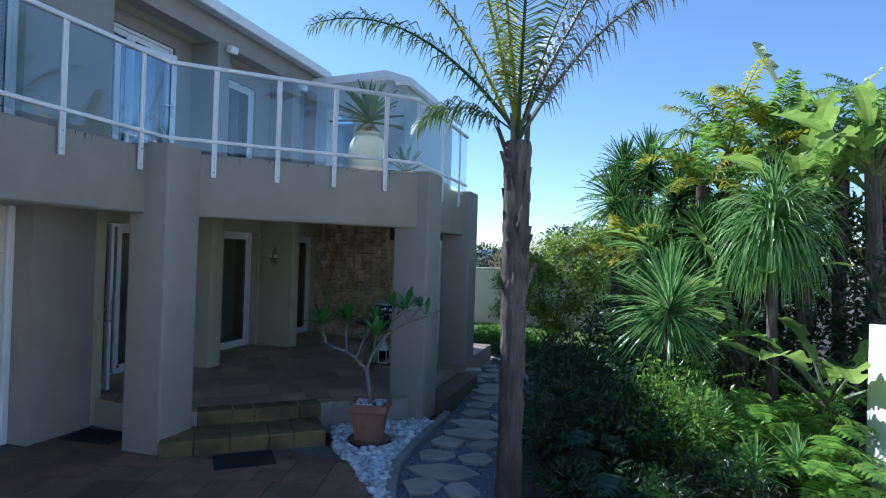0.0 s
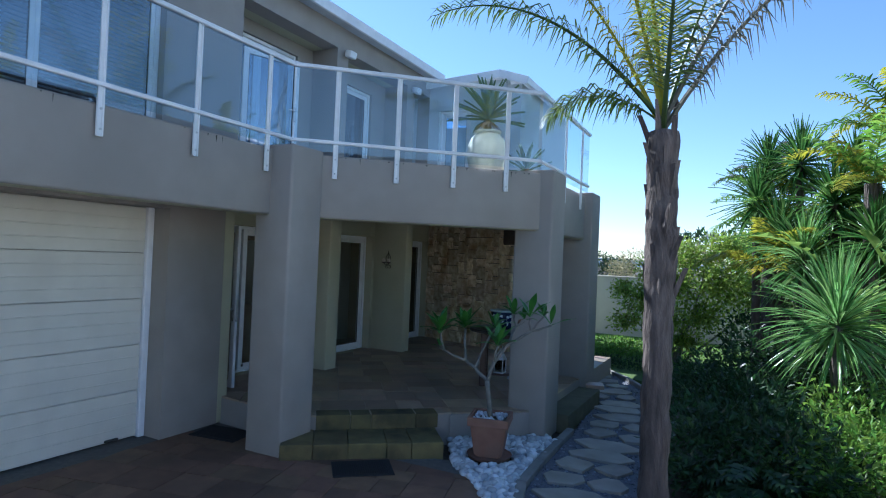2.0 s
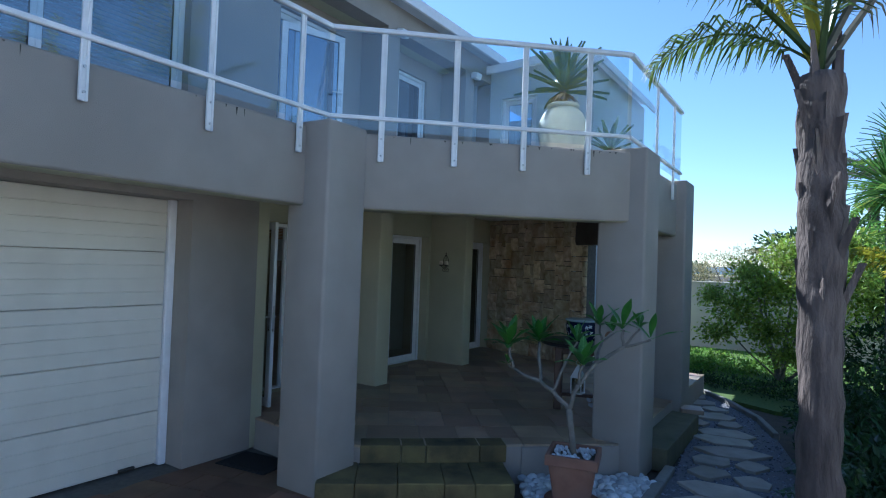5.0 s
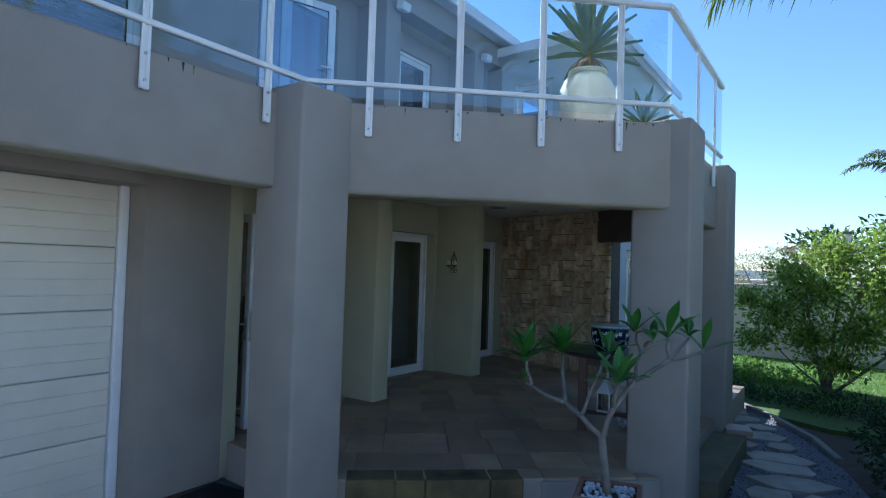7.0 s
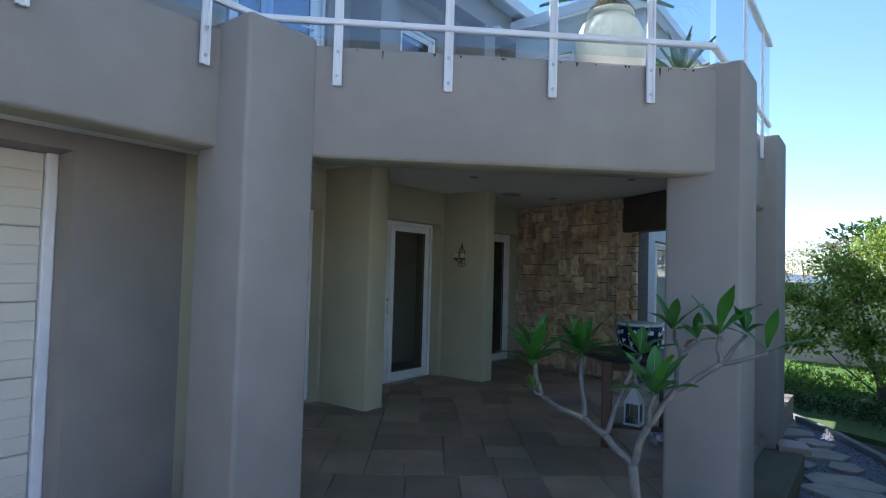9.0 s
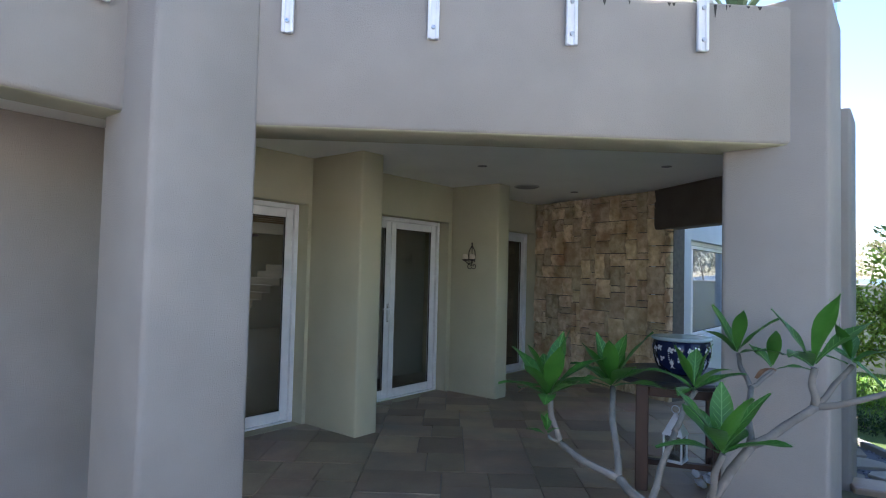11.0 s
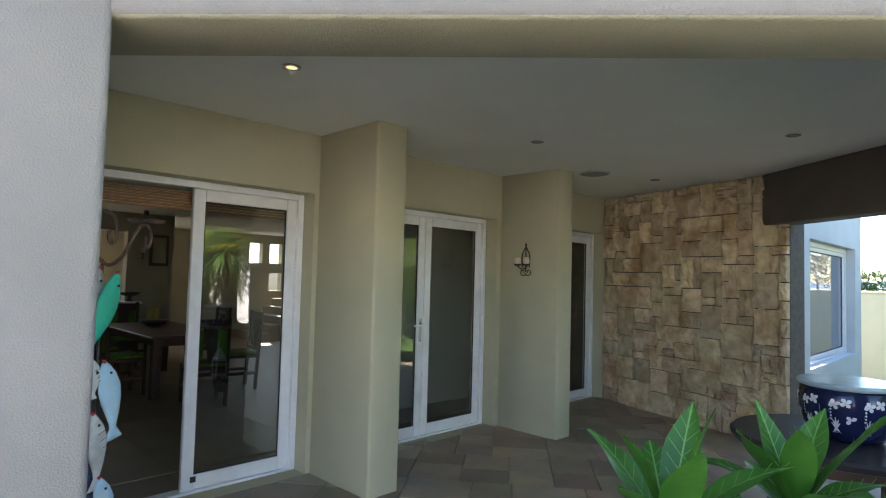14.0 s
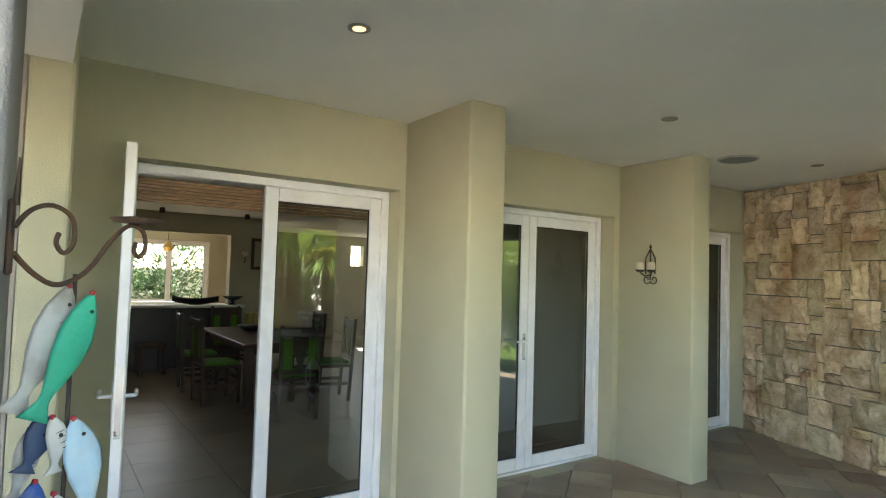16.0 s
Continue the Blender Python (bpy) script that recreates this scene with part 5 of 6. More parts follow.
M_PALMLEAF = surf("palm_leaflet", (0.06, 0.11, 0.025), (0.14, 0.19, 0.045), 2, 0.4, island=0.35, translucent=0.55)
M_PALMYEL = surf("young_palm_leaflet", (0.26, 0.27, 0.02), (0.48, 0.44, 0.045), 2, 0.4, island=0.3, translucent=0.6)
M_PALMGREY = surf("grey_palm_leaflet", (0.10, 0.10, 0.07), (0.17, 0.16, 0.11), 2, 0.5, island=0.35, translucent=0.3)
palm = thing("palm_tree", pose(0, 0, 0), "tall feather palm with a scarred trunk and old leaf boots", "palm tree")
TB = [(-0.625, 6.30, -0.05), (-0.635, 6.33, 0.8), (-0.64, 6.37, 1.5), (-0.65, 6.42, 2.2), (-0.66, 6.46, 2.8), (-0.68, 6.50, 3.35)]
bm = bmesh.new()
pts, rad = [], []
for i in range(len(TB) - 1):
    for k in range(12):
        f = k / 12
        pts.append(Vector(TB[i]).lerp(Vector(TB[i + 1]), f))
        z = pts[-1].z
        rad.append((0.115 if z < 1.7 else 0.118 + 0.01 * min(1, (z - 1.7) / 0.5)) * (1 + 0.035 * math.sin(z * 24)) * (1.12 if z < 0.2 else 1))
add_tube(bm, pts, rad, 16)
for v in bm.verts:
    v.co += Vector((noise.noise(v.co * 9), noise.noise(v.co * 9 + Vector((5, 0, 0))), 0)) * 0.022
part("trunk", bm, M_TRUNK, palm, "grey-brown ringed trunk", True)
rng = random.Random(9)
for k in range(30):
    z = 1.75 + k * 0.052
    a = k * 2.4
    c = Vector((-0.64 - 0.02 * (z - 1.5), 6.37 + 0.07 * (z - 1.5), z))
    o = Vector((math.cos(a), math.sin(a), 0))
    h = rng.uniform(0.2, 0.42) if k % 5 else 0.40
    lean = rng.uniform(0.0, 0.06) if k % 5 else 0.14
    bm = bmesh.new()
    s = Vector((-o.y, o.x, 0))
    wd = rng.uniform(0.6, 1.1)
    prof = [(0, 0.052 * wd, 0.106), (0.35, 0.042 * wd, 0.114), (0.7, 0.024 * wd, 0.114 + lean * 0.35), (1, 0.008, 0.112 + lean * 0.7)]
    prev = None
    for f, w, r in prof:
        q = [bm.verts.new(c + o * (r - 0.03) - s * w + Vector((0, 0, f * h))), bm.verts.new(c + o * (r + 0.012) + Vector((0, 0, f * h))), bm.verts.new(c + o * (r - 0.03) + s * w + Vector((0, 0, f * h)))]
        if prev:
            for i in range(3):
                j = (i + 1) % 3
                bm.faces.new((prev[i], prev[j], q[j], q[i]))
        else:
            bm.faces.new(q)
        prev = q
    bm.faces.new(list(reversed(prev)))
    bmesh.ops.recalc_face_normals(bm, faces=list(bm.faces))
    part("leaf_boot", bm, M_TRUNK, palm, "fibrous old leaf base")
CR = Vector((-0.68, 6.51, 3.33))
for az, el, L, droop, leaf, mat, hang in (
        (198, 52, 2.45, 1.45, 0.40, M_PALMLEAF, 1.2), (186, 42, 1.15, 1.9, 0.36, M_PALMLEAF, 1.3), (188, 66, 2.2, 0.9, 0.38, M_PALMYEL, 0.9),
        (150, 82, 2.6, 0.5, 0.34, M_PALMYEL, 0.8), (8, 60, 2.5, 1.3, 0.44, M_PALMGREY, 1.4), (352, 66, 2.6, 0.9, 0.40, M_PALMGREY, 1.2),
        (210, 76, 2.5, 0.6, 0.36, M_PALMYEL, 0.8), (100, 62, 2.3, 1.0, 0.38, M_PALMLEAF, 1.0), (285, 74, 2.5, 0.8, 0.38, M_PALMLEAF, 1.0),
        (60, 70, 2.4, 0.9, 0.38, M_PALMLEAF, 1.0)):
    part("frond", frond(CR + Vector((0, 0, rng.uniform(-0.1, 0.15))), radians(az), radians(el), L, droop, leaf * 1.15, rng, 78, 0.017, hang), mat, palm)


def rosette(name, head, R, n, width, material, label, droop=1.0, low=-50, trunk=True, seed=1, base=None, tr=0.07):
    t = thing(name, pose(head[0], head[1], 0), label, "yucca")
    rng = random.Random(seed)
    bm = bmesh.new()
    for k in range(n):
        az = k * 2.39996 + rng.uniform(-0.2, 0.2)
        el = radians(low + (88 - low) * (k / n) + rng.uniform(-8, 8))
        way = (math.cos(az) * math.cos(el), math.sin(az) * math.cos(el), math.sin(el))
        strap(bm, Vector((0, 0, head[2] + 0.18 * k / n)), way, R * rng.uniform(0.8, 1.12), width, droop * rng.uniform(0.6, 1.5) / R, 6, width * 0.12)
    part("leaves", bm, material, t)
    if trunk:
        b = base or (0.05, 0.03)
        pts = [(b[0], b[1], -0.05), (b[0] * 0.6, b[1] * 0.6, head[2] * 0.4), (0, 0, head[2] * 0.8), (0, 0, head[2] + 0.1)]
        part("trunk", tube(pts, [tr * 1.25, tr, tr * 0.9, tr * 0.8], 10), M_TRUNK, t, "", True)
    return t


M_YUCCA = surf("yucca_leaf", (0.12, 0.25, 0.06), (0.28, 0.44, 0.15), 4, 0.28, island=0.35, translucent=0.45)
M_YUCCADK = surf("dark_yucca_leaf", (0.045, 0.12, 0.025), (0.13, 0.25, 0.06), 4, 0.35, island=0.4, translucent=0.4)
rosette("yucca_tree", (2.18, 9.4, 2.60), 1.02, 520, 0.030, M_YUCCA, "tall yucca with a mop of drooping green leaves", 3.0, -45, seed=2)
rosette("yucca_tree", (0.91, 8.95, 1.48), 0.86, 300, 0.032, M_YUCCA, "round headed yucca with stiff arching leaves", 0.7, -40, seed=3)
for i, (x, y, z, R) in enumerate(((0.15, 12.6, 3.25, 0.75), (0.75, 12.3, 3.85, 0.7), (1.15, 11.6, 3.1, 0.75), (0.45, 11.8, 2.6, 0.7), (1.5, 12.2, 3.6, 0.7), (1.5, 10.6, 2.5, 0.6), (0.3, 12.9, 3.9, 0.6))):
    rosette("yucca_tree", (x, y, z), R, 150, 0.045, M_YUCCADK, "dark branching yucca with stiff pointed leaves", 0.5, -45, seed=20 + i)
for x, y, z, R in ((1.35, 8.0, 0.35, 0.35), (2.0, 7.4, 0.2, 0.3), (1.6, 7.2, 0.15, 0.28), (0.75, 7.3, 0.2, 0.3)):
    rosette("agave_plant", (x, y, z), R, 40, 0.035, M_YUCCA, "small grey-green spiky agave in the bed", 0.5, 0, False, seed=int(x * 50))

rosette("yucca_tree", (0.75, 11.2, 2.2), 0.8, 220, 0.036, M_YUCCA, "sunlit yucca with a full round head", 0.9, -45, seed=44)
rosette("yucca_tree", (1.0, 11.4, 1.72), 0.75, 240, 0.034, M_YUCCA, "sunlit yucca with stiff leaves below the golden palm", 0.8, -45, seed=45)
gp = thing("golden_palm", pose(0.35, 11.75, 0), "yellow-green feather palm in the sun", "palm tree")
grng = random.Random(51)
part("trunk", tube([(0.05, 0, -0.05), (0, 0, 1.2), (0, 0, 2.2)], [0.1, 0.08, 0.09], 10), M_TRUNK, gp)
for k in range(14):
    part("frond", frond((0, 0, 2.2), k * 2.4, radians(grng.uniform(15, 80)), grng.uniform(0.9, 1.3), grng.uniform(0.9, 1.7), 0.28, grng, 30, 0.032, 0.8), M_PALMYEL, gp)
# small feather palms among the yuccas
for i, (x, y, z, L) in enumerate(((0.6, 12.9, 3.0, 1.5), (1.9, 11.3, 4.0, 1.5), (3.3, 10.6, 3.6, 1.7), (2.6, 11.0, 2.6, 1.3), (1.5, 10.9, 3.4, 1.2), (2.5, 10.9, 4.1, 1.2), (3.9, 10.9, 4.3, 1.4))):
    t = thing("garden_palm", pose(x, y, 0), "feather palm with arching fronds in the garden bed", "palm tree")
    rg = random.Random(40 + i)
    part("trunk", tube([(0.05, 0, -0.05), (0, 0, z * 0.5), (0, 0, z)], [0.11, 0.09, 0.10], 10), M_TRUNK, t)
    for k in range(15):
        part("frond", frond((0, 0, z), k * 2.4, radians(rg.uniform(5, 75)), L * rg.uniform(0.8, 1.1), rg.uniform(1.0, 1.9), 0.30, rg, 30, 0.035, 0.8), (M_LEAFLIGHT, M_LEAFMID, M_PALMYEL)[(k + i) % 3], t)


fp = thing("far_palm", pose(0.7, 25.6, 0), "grey-green feather palm beyond the boundary wall", "palm tree")
frg = random.Random(61)
part("trunk", tube([(0.1, 0, -0.05), (0, 0, 2.5), (0, 0, 5.2)], [0.2, 0.16, 0.17], 10), M_TRUNK, fp)
for k in range(16):
    part("frond", frond((0, 0, 5.2), k * 2.4, radians(frg.uniform(-5, 70)), frg.uniform(1.8, 2.3), frg.uniform(1.0, 1.8), 0.45, frg, 40, 0.05, 0.9), M_PALMGREY if k % 3 else M_PALMLEAF, fp)

# giant strelitzia: paddles on long stalks
M_PADDLE = surf("strelitzia_leaf", (0.16, 0.27, 0.045), (0.32, 0.43, 0.10), 2.5, 0.4, 0.2, 25, island=0.3, translucent=0.5, stretch=(1, 1, 3))
M_PADDLEPALE = surf("pale_strelitzia_leaf", (0.30, 0.36, 0.20), (0.42, 0.46, 0.28), 3, 0.45, 0.2, 25, translucent=0.3)
M_STALK = surf("green_stalk", (0.10, 0.14, 0.05), (0.17, 0.21, 0.08), 6, 0.5)


def paddle(origin, az, el, stalk, L, w, droop, rng):
    """A stalk and a torn oval blade."""
    d = Vector((math.cos(az) * math.cos(el), math.sin(az) * math.cos(el), math.sin(el)))
    p = Vector(origin)
    pts = [p.copy()]
    for k in range(6):
        d = (d + Vector((0, 0, -0.04))).normalized()
        p = p + d * stalk / 6
        pts.append(p.copy())
    st = tube(pts, [0.035, 0.03, 0.026, 0.022, 0.02, 0.017, 0.014], 7)
    bm = bmesh.new()
    n = 14
    side = d.cross(Vector((0, 0, 1)))
    side = side.normalized() if side.length > 0.1 else Vector((1, 0, 0))
    prev = None
    for k in range(n + 1):
        f = k / n
        ww = w / 2 * max(0.04, math.sin(math.pi * (0.05 + 0.93 * f)) ** 0.55)
        nrm = side.cross(d).normalized()
        jag = [rng.uniform(-0.1, 0.1) * w, rng.uniform(-0.1, 0.1) * w]
        row = [p - side * ww + nrm * (0.35 * ww + jag[0]), p - side * ww * 0.5 + nrm * 0.1 * ww, p, p + side * ww * 0.5 + nrm * 0.1 * ww, p + side * ww + nrm * (0.35 * ww + jag[1])]
        q = [bm.verts.new(x) for x in row]
        if prev:
            for j in range(4):
                if j in (0, 3) and rng.random() < 0.3:
                    continue
                bm.faces.new((prev[j], prev[j + 1], q[j + 1], q[j]))
        prev = q
        d = (d + Vector((0, 0, -droop / n))).normalized()
        p = p + d * L / n
    return st, bm


def strelitzia(x, y, h, leaves, seed, label):
    t = thing("strelitzia_tree", pose(x, y, 0), label, "strelitzia")
    rg = random.Random(seed)
    part("trunk", tube([(0, 0, -0.05), (0.05, 0, h * 0.5), (0, 0.05, h)], [0.13, 0.10, 0.09], 10), M_TRUNK, t)
    for k in range(leaves):
        az = k * 2.4 + rg.uniform(-0.3, 0.3)
        el = radians(rg.uniform(30, 75))
        st, bm = paddle((0, 0, h - 0.15 * rg.random()), az, el, rg.uniform(0.5, 1.0), rg.uniform(0.8, 1.2), rg.uniform(0.26, 0.40), rg.uniform(0.5, 1.7), rg)
        part("stalk", st, M_STALK, t)
        part("blade", bm, M_PADDLE, t, "torn green paddle leaf")
    return t


s1 = strelitzia(3.0, 11.3, 3.4, 16, 5, "giant strelitzia with torn paddle leaves and pale upright blades")
rg = random.Random(77)
for az, el, L in ((185, 68, 1.0), (-8, 56, 1.15)):
    st, bm = paddle((0.05, 0, 4.1), radians(az), radians(el), 0.85, L, 0.42, 0.1, rg)
    part("stalk", st, M_STALK, s1)
    part("blade", bm, M_PADDLEPALE, s1, "pale upright paddle leaf")
strelitzia(2.2, 12.0, 2.8, 13, 6, "strelitzia with yellowing torn leaves")
strelitzia(3.9, 10.4, 2.7, 14, 8, "strelitzia with dense torn leaves beside the wall")
strelitzia(1.5, 10.9, 1.7, 8, 9, "low strelitzia with broad leaves")
strelitzia(2.75, 10.3, 2.9, 14, 12, "tall strelitzia with sunlit torn leaves behind the yucca")
strelitzia(3.45, 9.9, 3.5, 14, 13, "tall strelitzia with split pale green leaves")
strelitzia(1.95, 10.2, 1.2, 9, 14, "young strelitzia with wide bright leaves")
strelitzia(2.7, 8.9, 0.6, 9, 15, "young strelitzia with upright bright leaves beside the white wall")

# low broad-leaved philodendron in the sun
M_PHILO = surf("philodendron_leaf", (0.11, 0.24, 0.03), (0.25, 0.42, 0.06), 4, 0.3, island=0.35, translucent=0.45)


def philodendron(x, y, n, R, seed, mat, label):
    t = thing("philodendron_plant", pose(x, y, 0), label, "philodendron")
    rg = random.Random(seed)
    for k in range(n):
        az = k * 2.4 + rg.uniform(-0.4, 0.4)
        el = radians(rg.uniform(25, 80))
        d = Vector((math.cos(az) * math.cos(el), math.sin(az) * math.cos(el), math.sin(el)))
        p = d * rg.uniform(0.3, 1.0) * R
        bm = tube([(0, 0, 0), p * 0.5 + Vector((0, 0, 0.05)), p], 0.007, 5)
        add_lobes(bm, p, d, rg.uniform(0.22, 0.38), rg)
        part("leaf", bm, mat, t)
    return t


def add_lobes(bm, p, d, L, rng):
    """A drooping leaf cut into narrow lobes on both sides of its midrib."""
    f0 = Vector((d.x, d.y, 0.0))
    f0 = f0.normalized() if f0.length > 0.05 else Vector((1, 0, 0))
    d = (f0 + Vector((0, 0, -0.35))).normalized()
    side = d.cross(Vector((0, 0, 1))).normalized()
    for k in range(7):
        a = p + d * L * k / 7
        w = L * (0.55 if k < 4 else 0.55 - 0.12 * (k - 3))
        for s in (-1, 1):
            e = a + side * s * w + d * 0.25 * w + Vector((0, 0, -0.12 * w + rng.uniform(-0.02, 0.02)))
            t = d * L * 0.075
            m = (a + e) / 2 + Vector((0, 0, 0.02))
            v = [bm.verts.new(q) for q in (a - t * 0.7, a + t * 0.7, m + t, m - t, e)]
            bm.faces.new((v[0], v[1], v[2], v[3]))
            bm.faces.new((v[3], v[2], v[4]))
    e = p + d * L * 1.15
    v = [bm.verts.new(q) for q in (p + d * L - side * 0.02, p + d * L + side * 0.02, e)]
    bm.faces.new(v)


rg = random.Random(31)
for x, y, n, R in ((1.75, 8.2, 26, 0.75), (2.35, 8.0, 26, 0.7), (2.1, 8.9, 26, 0.9), (1.5, 7.6, 22, 0.55), (2.55, 8.8, 22, 0.9), (2.3, 7.4, 20, 0.5), (1.9, 9.9, 24, 1.2), (2.7, 9.8, 24, 1.4)):
    philodendron(x, y, n, R, int(x * 100 + y), M_PHILO, "broad cut-leaved philodendron in the sun")
# same plant with darker leaves: the house's shade is put into the colour
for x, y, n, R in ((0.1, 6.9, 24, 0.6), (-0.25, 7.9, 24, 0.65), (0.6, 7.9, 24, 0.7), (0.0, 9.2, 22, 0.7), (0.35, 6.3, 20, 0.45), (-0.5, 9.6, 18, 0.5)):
    philodendron(x, y, n, R, int(x * 100 + y * 7), M_LEAFDARK, "cut-leaved philodendron coloured dark for the shade of the house")

# shrubs between path and garden; dark leaf colour carries much of their shade
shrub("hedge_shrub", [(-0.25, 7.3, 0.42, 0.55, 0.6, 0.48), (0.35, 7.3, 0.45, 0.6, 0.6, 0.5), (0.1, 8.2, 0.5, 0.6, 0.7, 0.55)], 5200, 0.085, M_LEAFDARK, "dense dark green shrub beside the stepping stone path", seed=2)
shrub("hedge_shrub", [(0.9, 7.6, 0.45, 0.6, 0.6, 0.5), (1.0, 8.6, 0.5, 0.6, 0.6, 0.55)], 3600, 0.085, M_LEAFMID, "green shrub under the yucca", seed=3)
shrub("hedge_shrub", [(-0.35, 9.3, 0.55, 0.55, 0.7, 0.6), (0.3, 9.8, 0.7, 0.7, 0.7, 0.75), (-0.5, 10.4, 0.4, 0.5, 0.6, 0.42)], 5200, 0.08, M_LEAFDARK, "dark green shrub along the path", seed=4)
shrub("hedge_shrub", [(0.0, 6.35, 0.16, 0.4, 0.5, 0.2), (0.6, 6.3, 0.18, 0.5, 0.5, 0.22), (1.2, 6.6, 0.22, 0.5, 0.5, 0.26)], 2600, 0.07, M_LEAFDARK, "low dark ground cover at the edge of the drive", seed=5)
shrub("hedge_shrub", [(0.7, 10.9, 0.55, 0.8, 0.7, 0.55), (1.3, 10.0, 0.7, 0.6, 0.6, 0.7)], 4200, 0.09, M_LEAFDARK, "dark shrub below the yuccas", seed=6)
# dark leaves put in as the shade between the palms
shrub("hedge_shrub", [(2.9, 10.6, 1.0, 0.9, 0.8, 1.2), (3.8, 9.6, 1.2, 0.8, 0.8, 1.3), (2.4, 11.6, 1.4, 0.9, 0.7, 1.4), (3.2, 10.9, 2.6, 1.0, 0.7, 0.9), (1.9, 11.9, 2.6, 0.9, 0.6, 0.9)], 9500, 0.12, M_LEAFDARK, "dense undergrowth coloured dark as the shade between the palms", seed=7)
# lit leafy tree at the lawn
M_GARDENTREE = surf("garden_tree_leaf", (0.17, 0.26, 0.03), (0.36, 0.45, 0.08), 3, 0.4, island=0.45, translucent=0.5)
shrub("garden_tree", [(-2.1, 15.5, 1.35, 0.72, 0.7, 0.55), (-1.5, 15.5, 1.75, 0.75, 0.8, 0.6), (-1.9, 15.8, 2.1, 0.55, 0.6, 0.42), (-1.2, 15.6, 2.45, 0.65, 0.7, 0.5), (-0.5, 15.4, 1.9, 0.9, 0.9, 0.8), (0.4, 15.4, 1.6, 0.9, 0.9, 0.8), (-1.6, 15.2, 0.95, 0.6, 0.5, 0.35), (-0.8, 15.1, 1.1, 0.7, 0.6, 0.5), (-2.45, 15.3, 0.85, 0.45, 0.45, 0.3), (-1.15, 15.0, 0.55, 0.6, 0.5, 0.32), (-2.6, 15.6, 1.6, 0.35, 0.4, 0.25), (-0.3, 15.2, 2.7, 0.6, 0.6, 0.35)], 15000, 0.095, M_GARDENTREE, "leafy green garden tree in the sun beside the lawn", "tree", 8, 10, 0.45, 0.25)
shrub("garden_tree", [(0.9, 16.8, 2.2, 1.1, 1.0, 1.1), (1.9, 16.0, 2.3, 1.2, 1.0, 1.3), (0.3, 17.6, 2.6, 1.0, 0.9, 0.7), (2.8, 15.0, 2.4, 1.2, 1.0, 1.4)], 9000, 0.12, M_LEAFMID, "tall leafy green trees at the back of the garden", "tree", 9, 8, 0.45, 0.5)
shrub("garden_tree", [(0.9, 13.6, 1.2, 0.9, 0.8, 0.9), (1.9, 13.2, 1.7, 0.9, 0.8, 1.2), (0.2, 13.8, 0.8, 0.7, 0.7, 0.6)], 6000, 0.10, M_LEAFDARK, "dark shrub behind the yuccas", "shrub", 10)
M_DRYBUSH = surf("dry_yellow_leaf", (0.30, 0.27, 0.13), (0.42, 0.38, 0.2), 3, 0.7, island=0.3, translucent=0.3)
shrub("dry_tree", [(-3.2, 21.6, 2.2, 0.8, 0.7, 0.6), (-2.3, 21.8, 2.45, 0.8, 0.7, 0.55), (-1.3, 21.8, 2.5, 0.9, 0.7, 0.6), (-3.8, 21.8, 1.9, 0.6, 0.6, 0.5)], 5200, 0.10, M_DRYBUSH, "dry yellowish tree behind the boundary wall", "tree", 11, 7, 0.2)
shrub("far_tree", [(-1.5, 24, 2.9, 1.2, 1.2, 0.8), (1.2, 24, 3.0, 2.0, 1.5, 1.2), (3.8, 24, 3.4, 2.2, 1.5, 1.4), (6.5, 23, 3.4, 2.2, 1.5, 1.6)], 6500, 0.2, M_LEAFDARK, "dark green trees beyond the boundary wall", "tree", 12)
shrub("far_tree", [(-10.5, 46, 2.2, 1.8, 1.2, 1.1), (-8.4, 46, 2.0, 1.4, 1.2, 0.9)], 2600, 0.22, M_LEAFDARK, "dark far tree beyond the boundary wall", "tree", 13)
shrub("ground_cover", [(-3.1, 15.6, 0.10, 0.6, 0.6, 0.2), (-2.3, 15.9, 0.12, 0.6, 0.6, 0.2), (-2.9, 16.6, 0.12, 0.7, 0.6, 0.2), (-1.6, 16.2, 0.1, 0.5, 0.5, 0.16)], 2600, 0.08, M_LEAFLIGHT, "fresh green ground cover at the lawn", "ground cover", 14, 3)
shrub("ground_cover", [(-2.0, 13.9, 0.08, 0.7, 0.5, 0.13), (-1.1, 13.5, 0.12, 0.7, 0.5, 0.2), (-2.7, 14.3, 0.06, 0.5, 0.4, 0.12)], 2200, 0.06, M_LEAFDARK, "dark ground cover at the bend of the path", "ground cover", 15, 3)
# garden behind the kitchen and around the drive, for the windows
shrub("kitchen_shrub", [(-18.6, 7.8, 1.3, 0.8, 0.9, 1.2), (-18.8, 9.4, 1.5, 0.8, 1.0, 1.3), (-18.4, 8.7, 0.9, 0.6, 0.7, 0.9)], 3600, 0.14, M_LEAFDARK, "green shrub seen through the kitchen window", "shrub", 16)
wall_y("wall_kitchen_yard", -20.6, -20.4, -9, 20, -0.1, 1.9, [], M_BEIGE, "beige yard wall behind the kitchen")

# grass blades
nb = 15000
rg = np.random.default_rng(4)
gx = rg.uniform(-4.0, 2.2, nb)
gy = rg.uniform(13.4, 19.4, nb)
keep = (gy > 13.6 + 0.25 * np.abs(gx + 1.5)) & ~((gx < -3.9) & (gy < 14.6))
gx, gy = gx[keep], gy[keep]
nb = len(gx)
h = rg.uniform(0.03, 0.085, nb)
a = rg.uniform(0, 6.28, nb)
w = 0.008
base = np.stack([gx, gy, np.zeros(nb) - 0.005], 1)
sd = np.stack([np.cos(a), np.sin(a), np.zeros(nb)], 1) * w
tip = base + np.stack([rg.normal(0, 0.03, nb), rg.normal(0, 0.03, nb), h], 1)
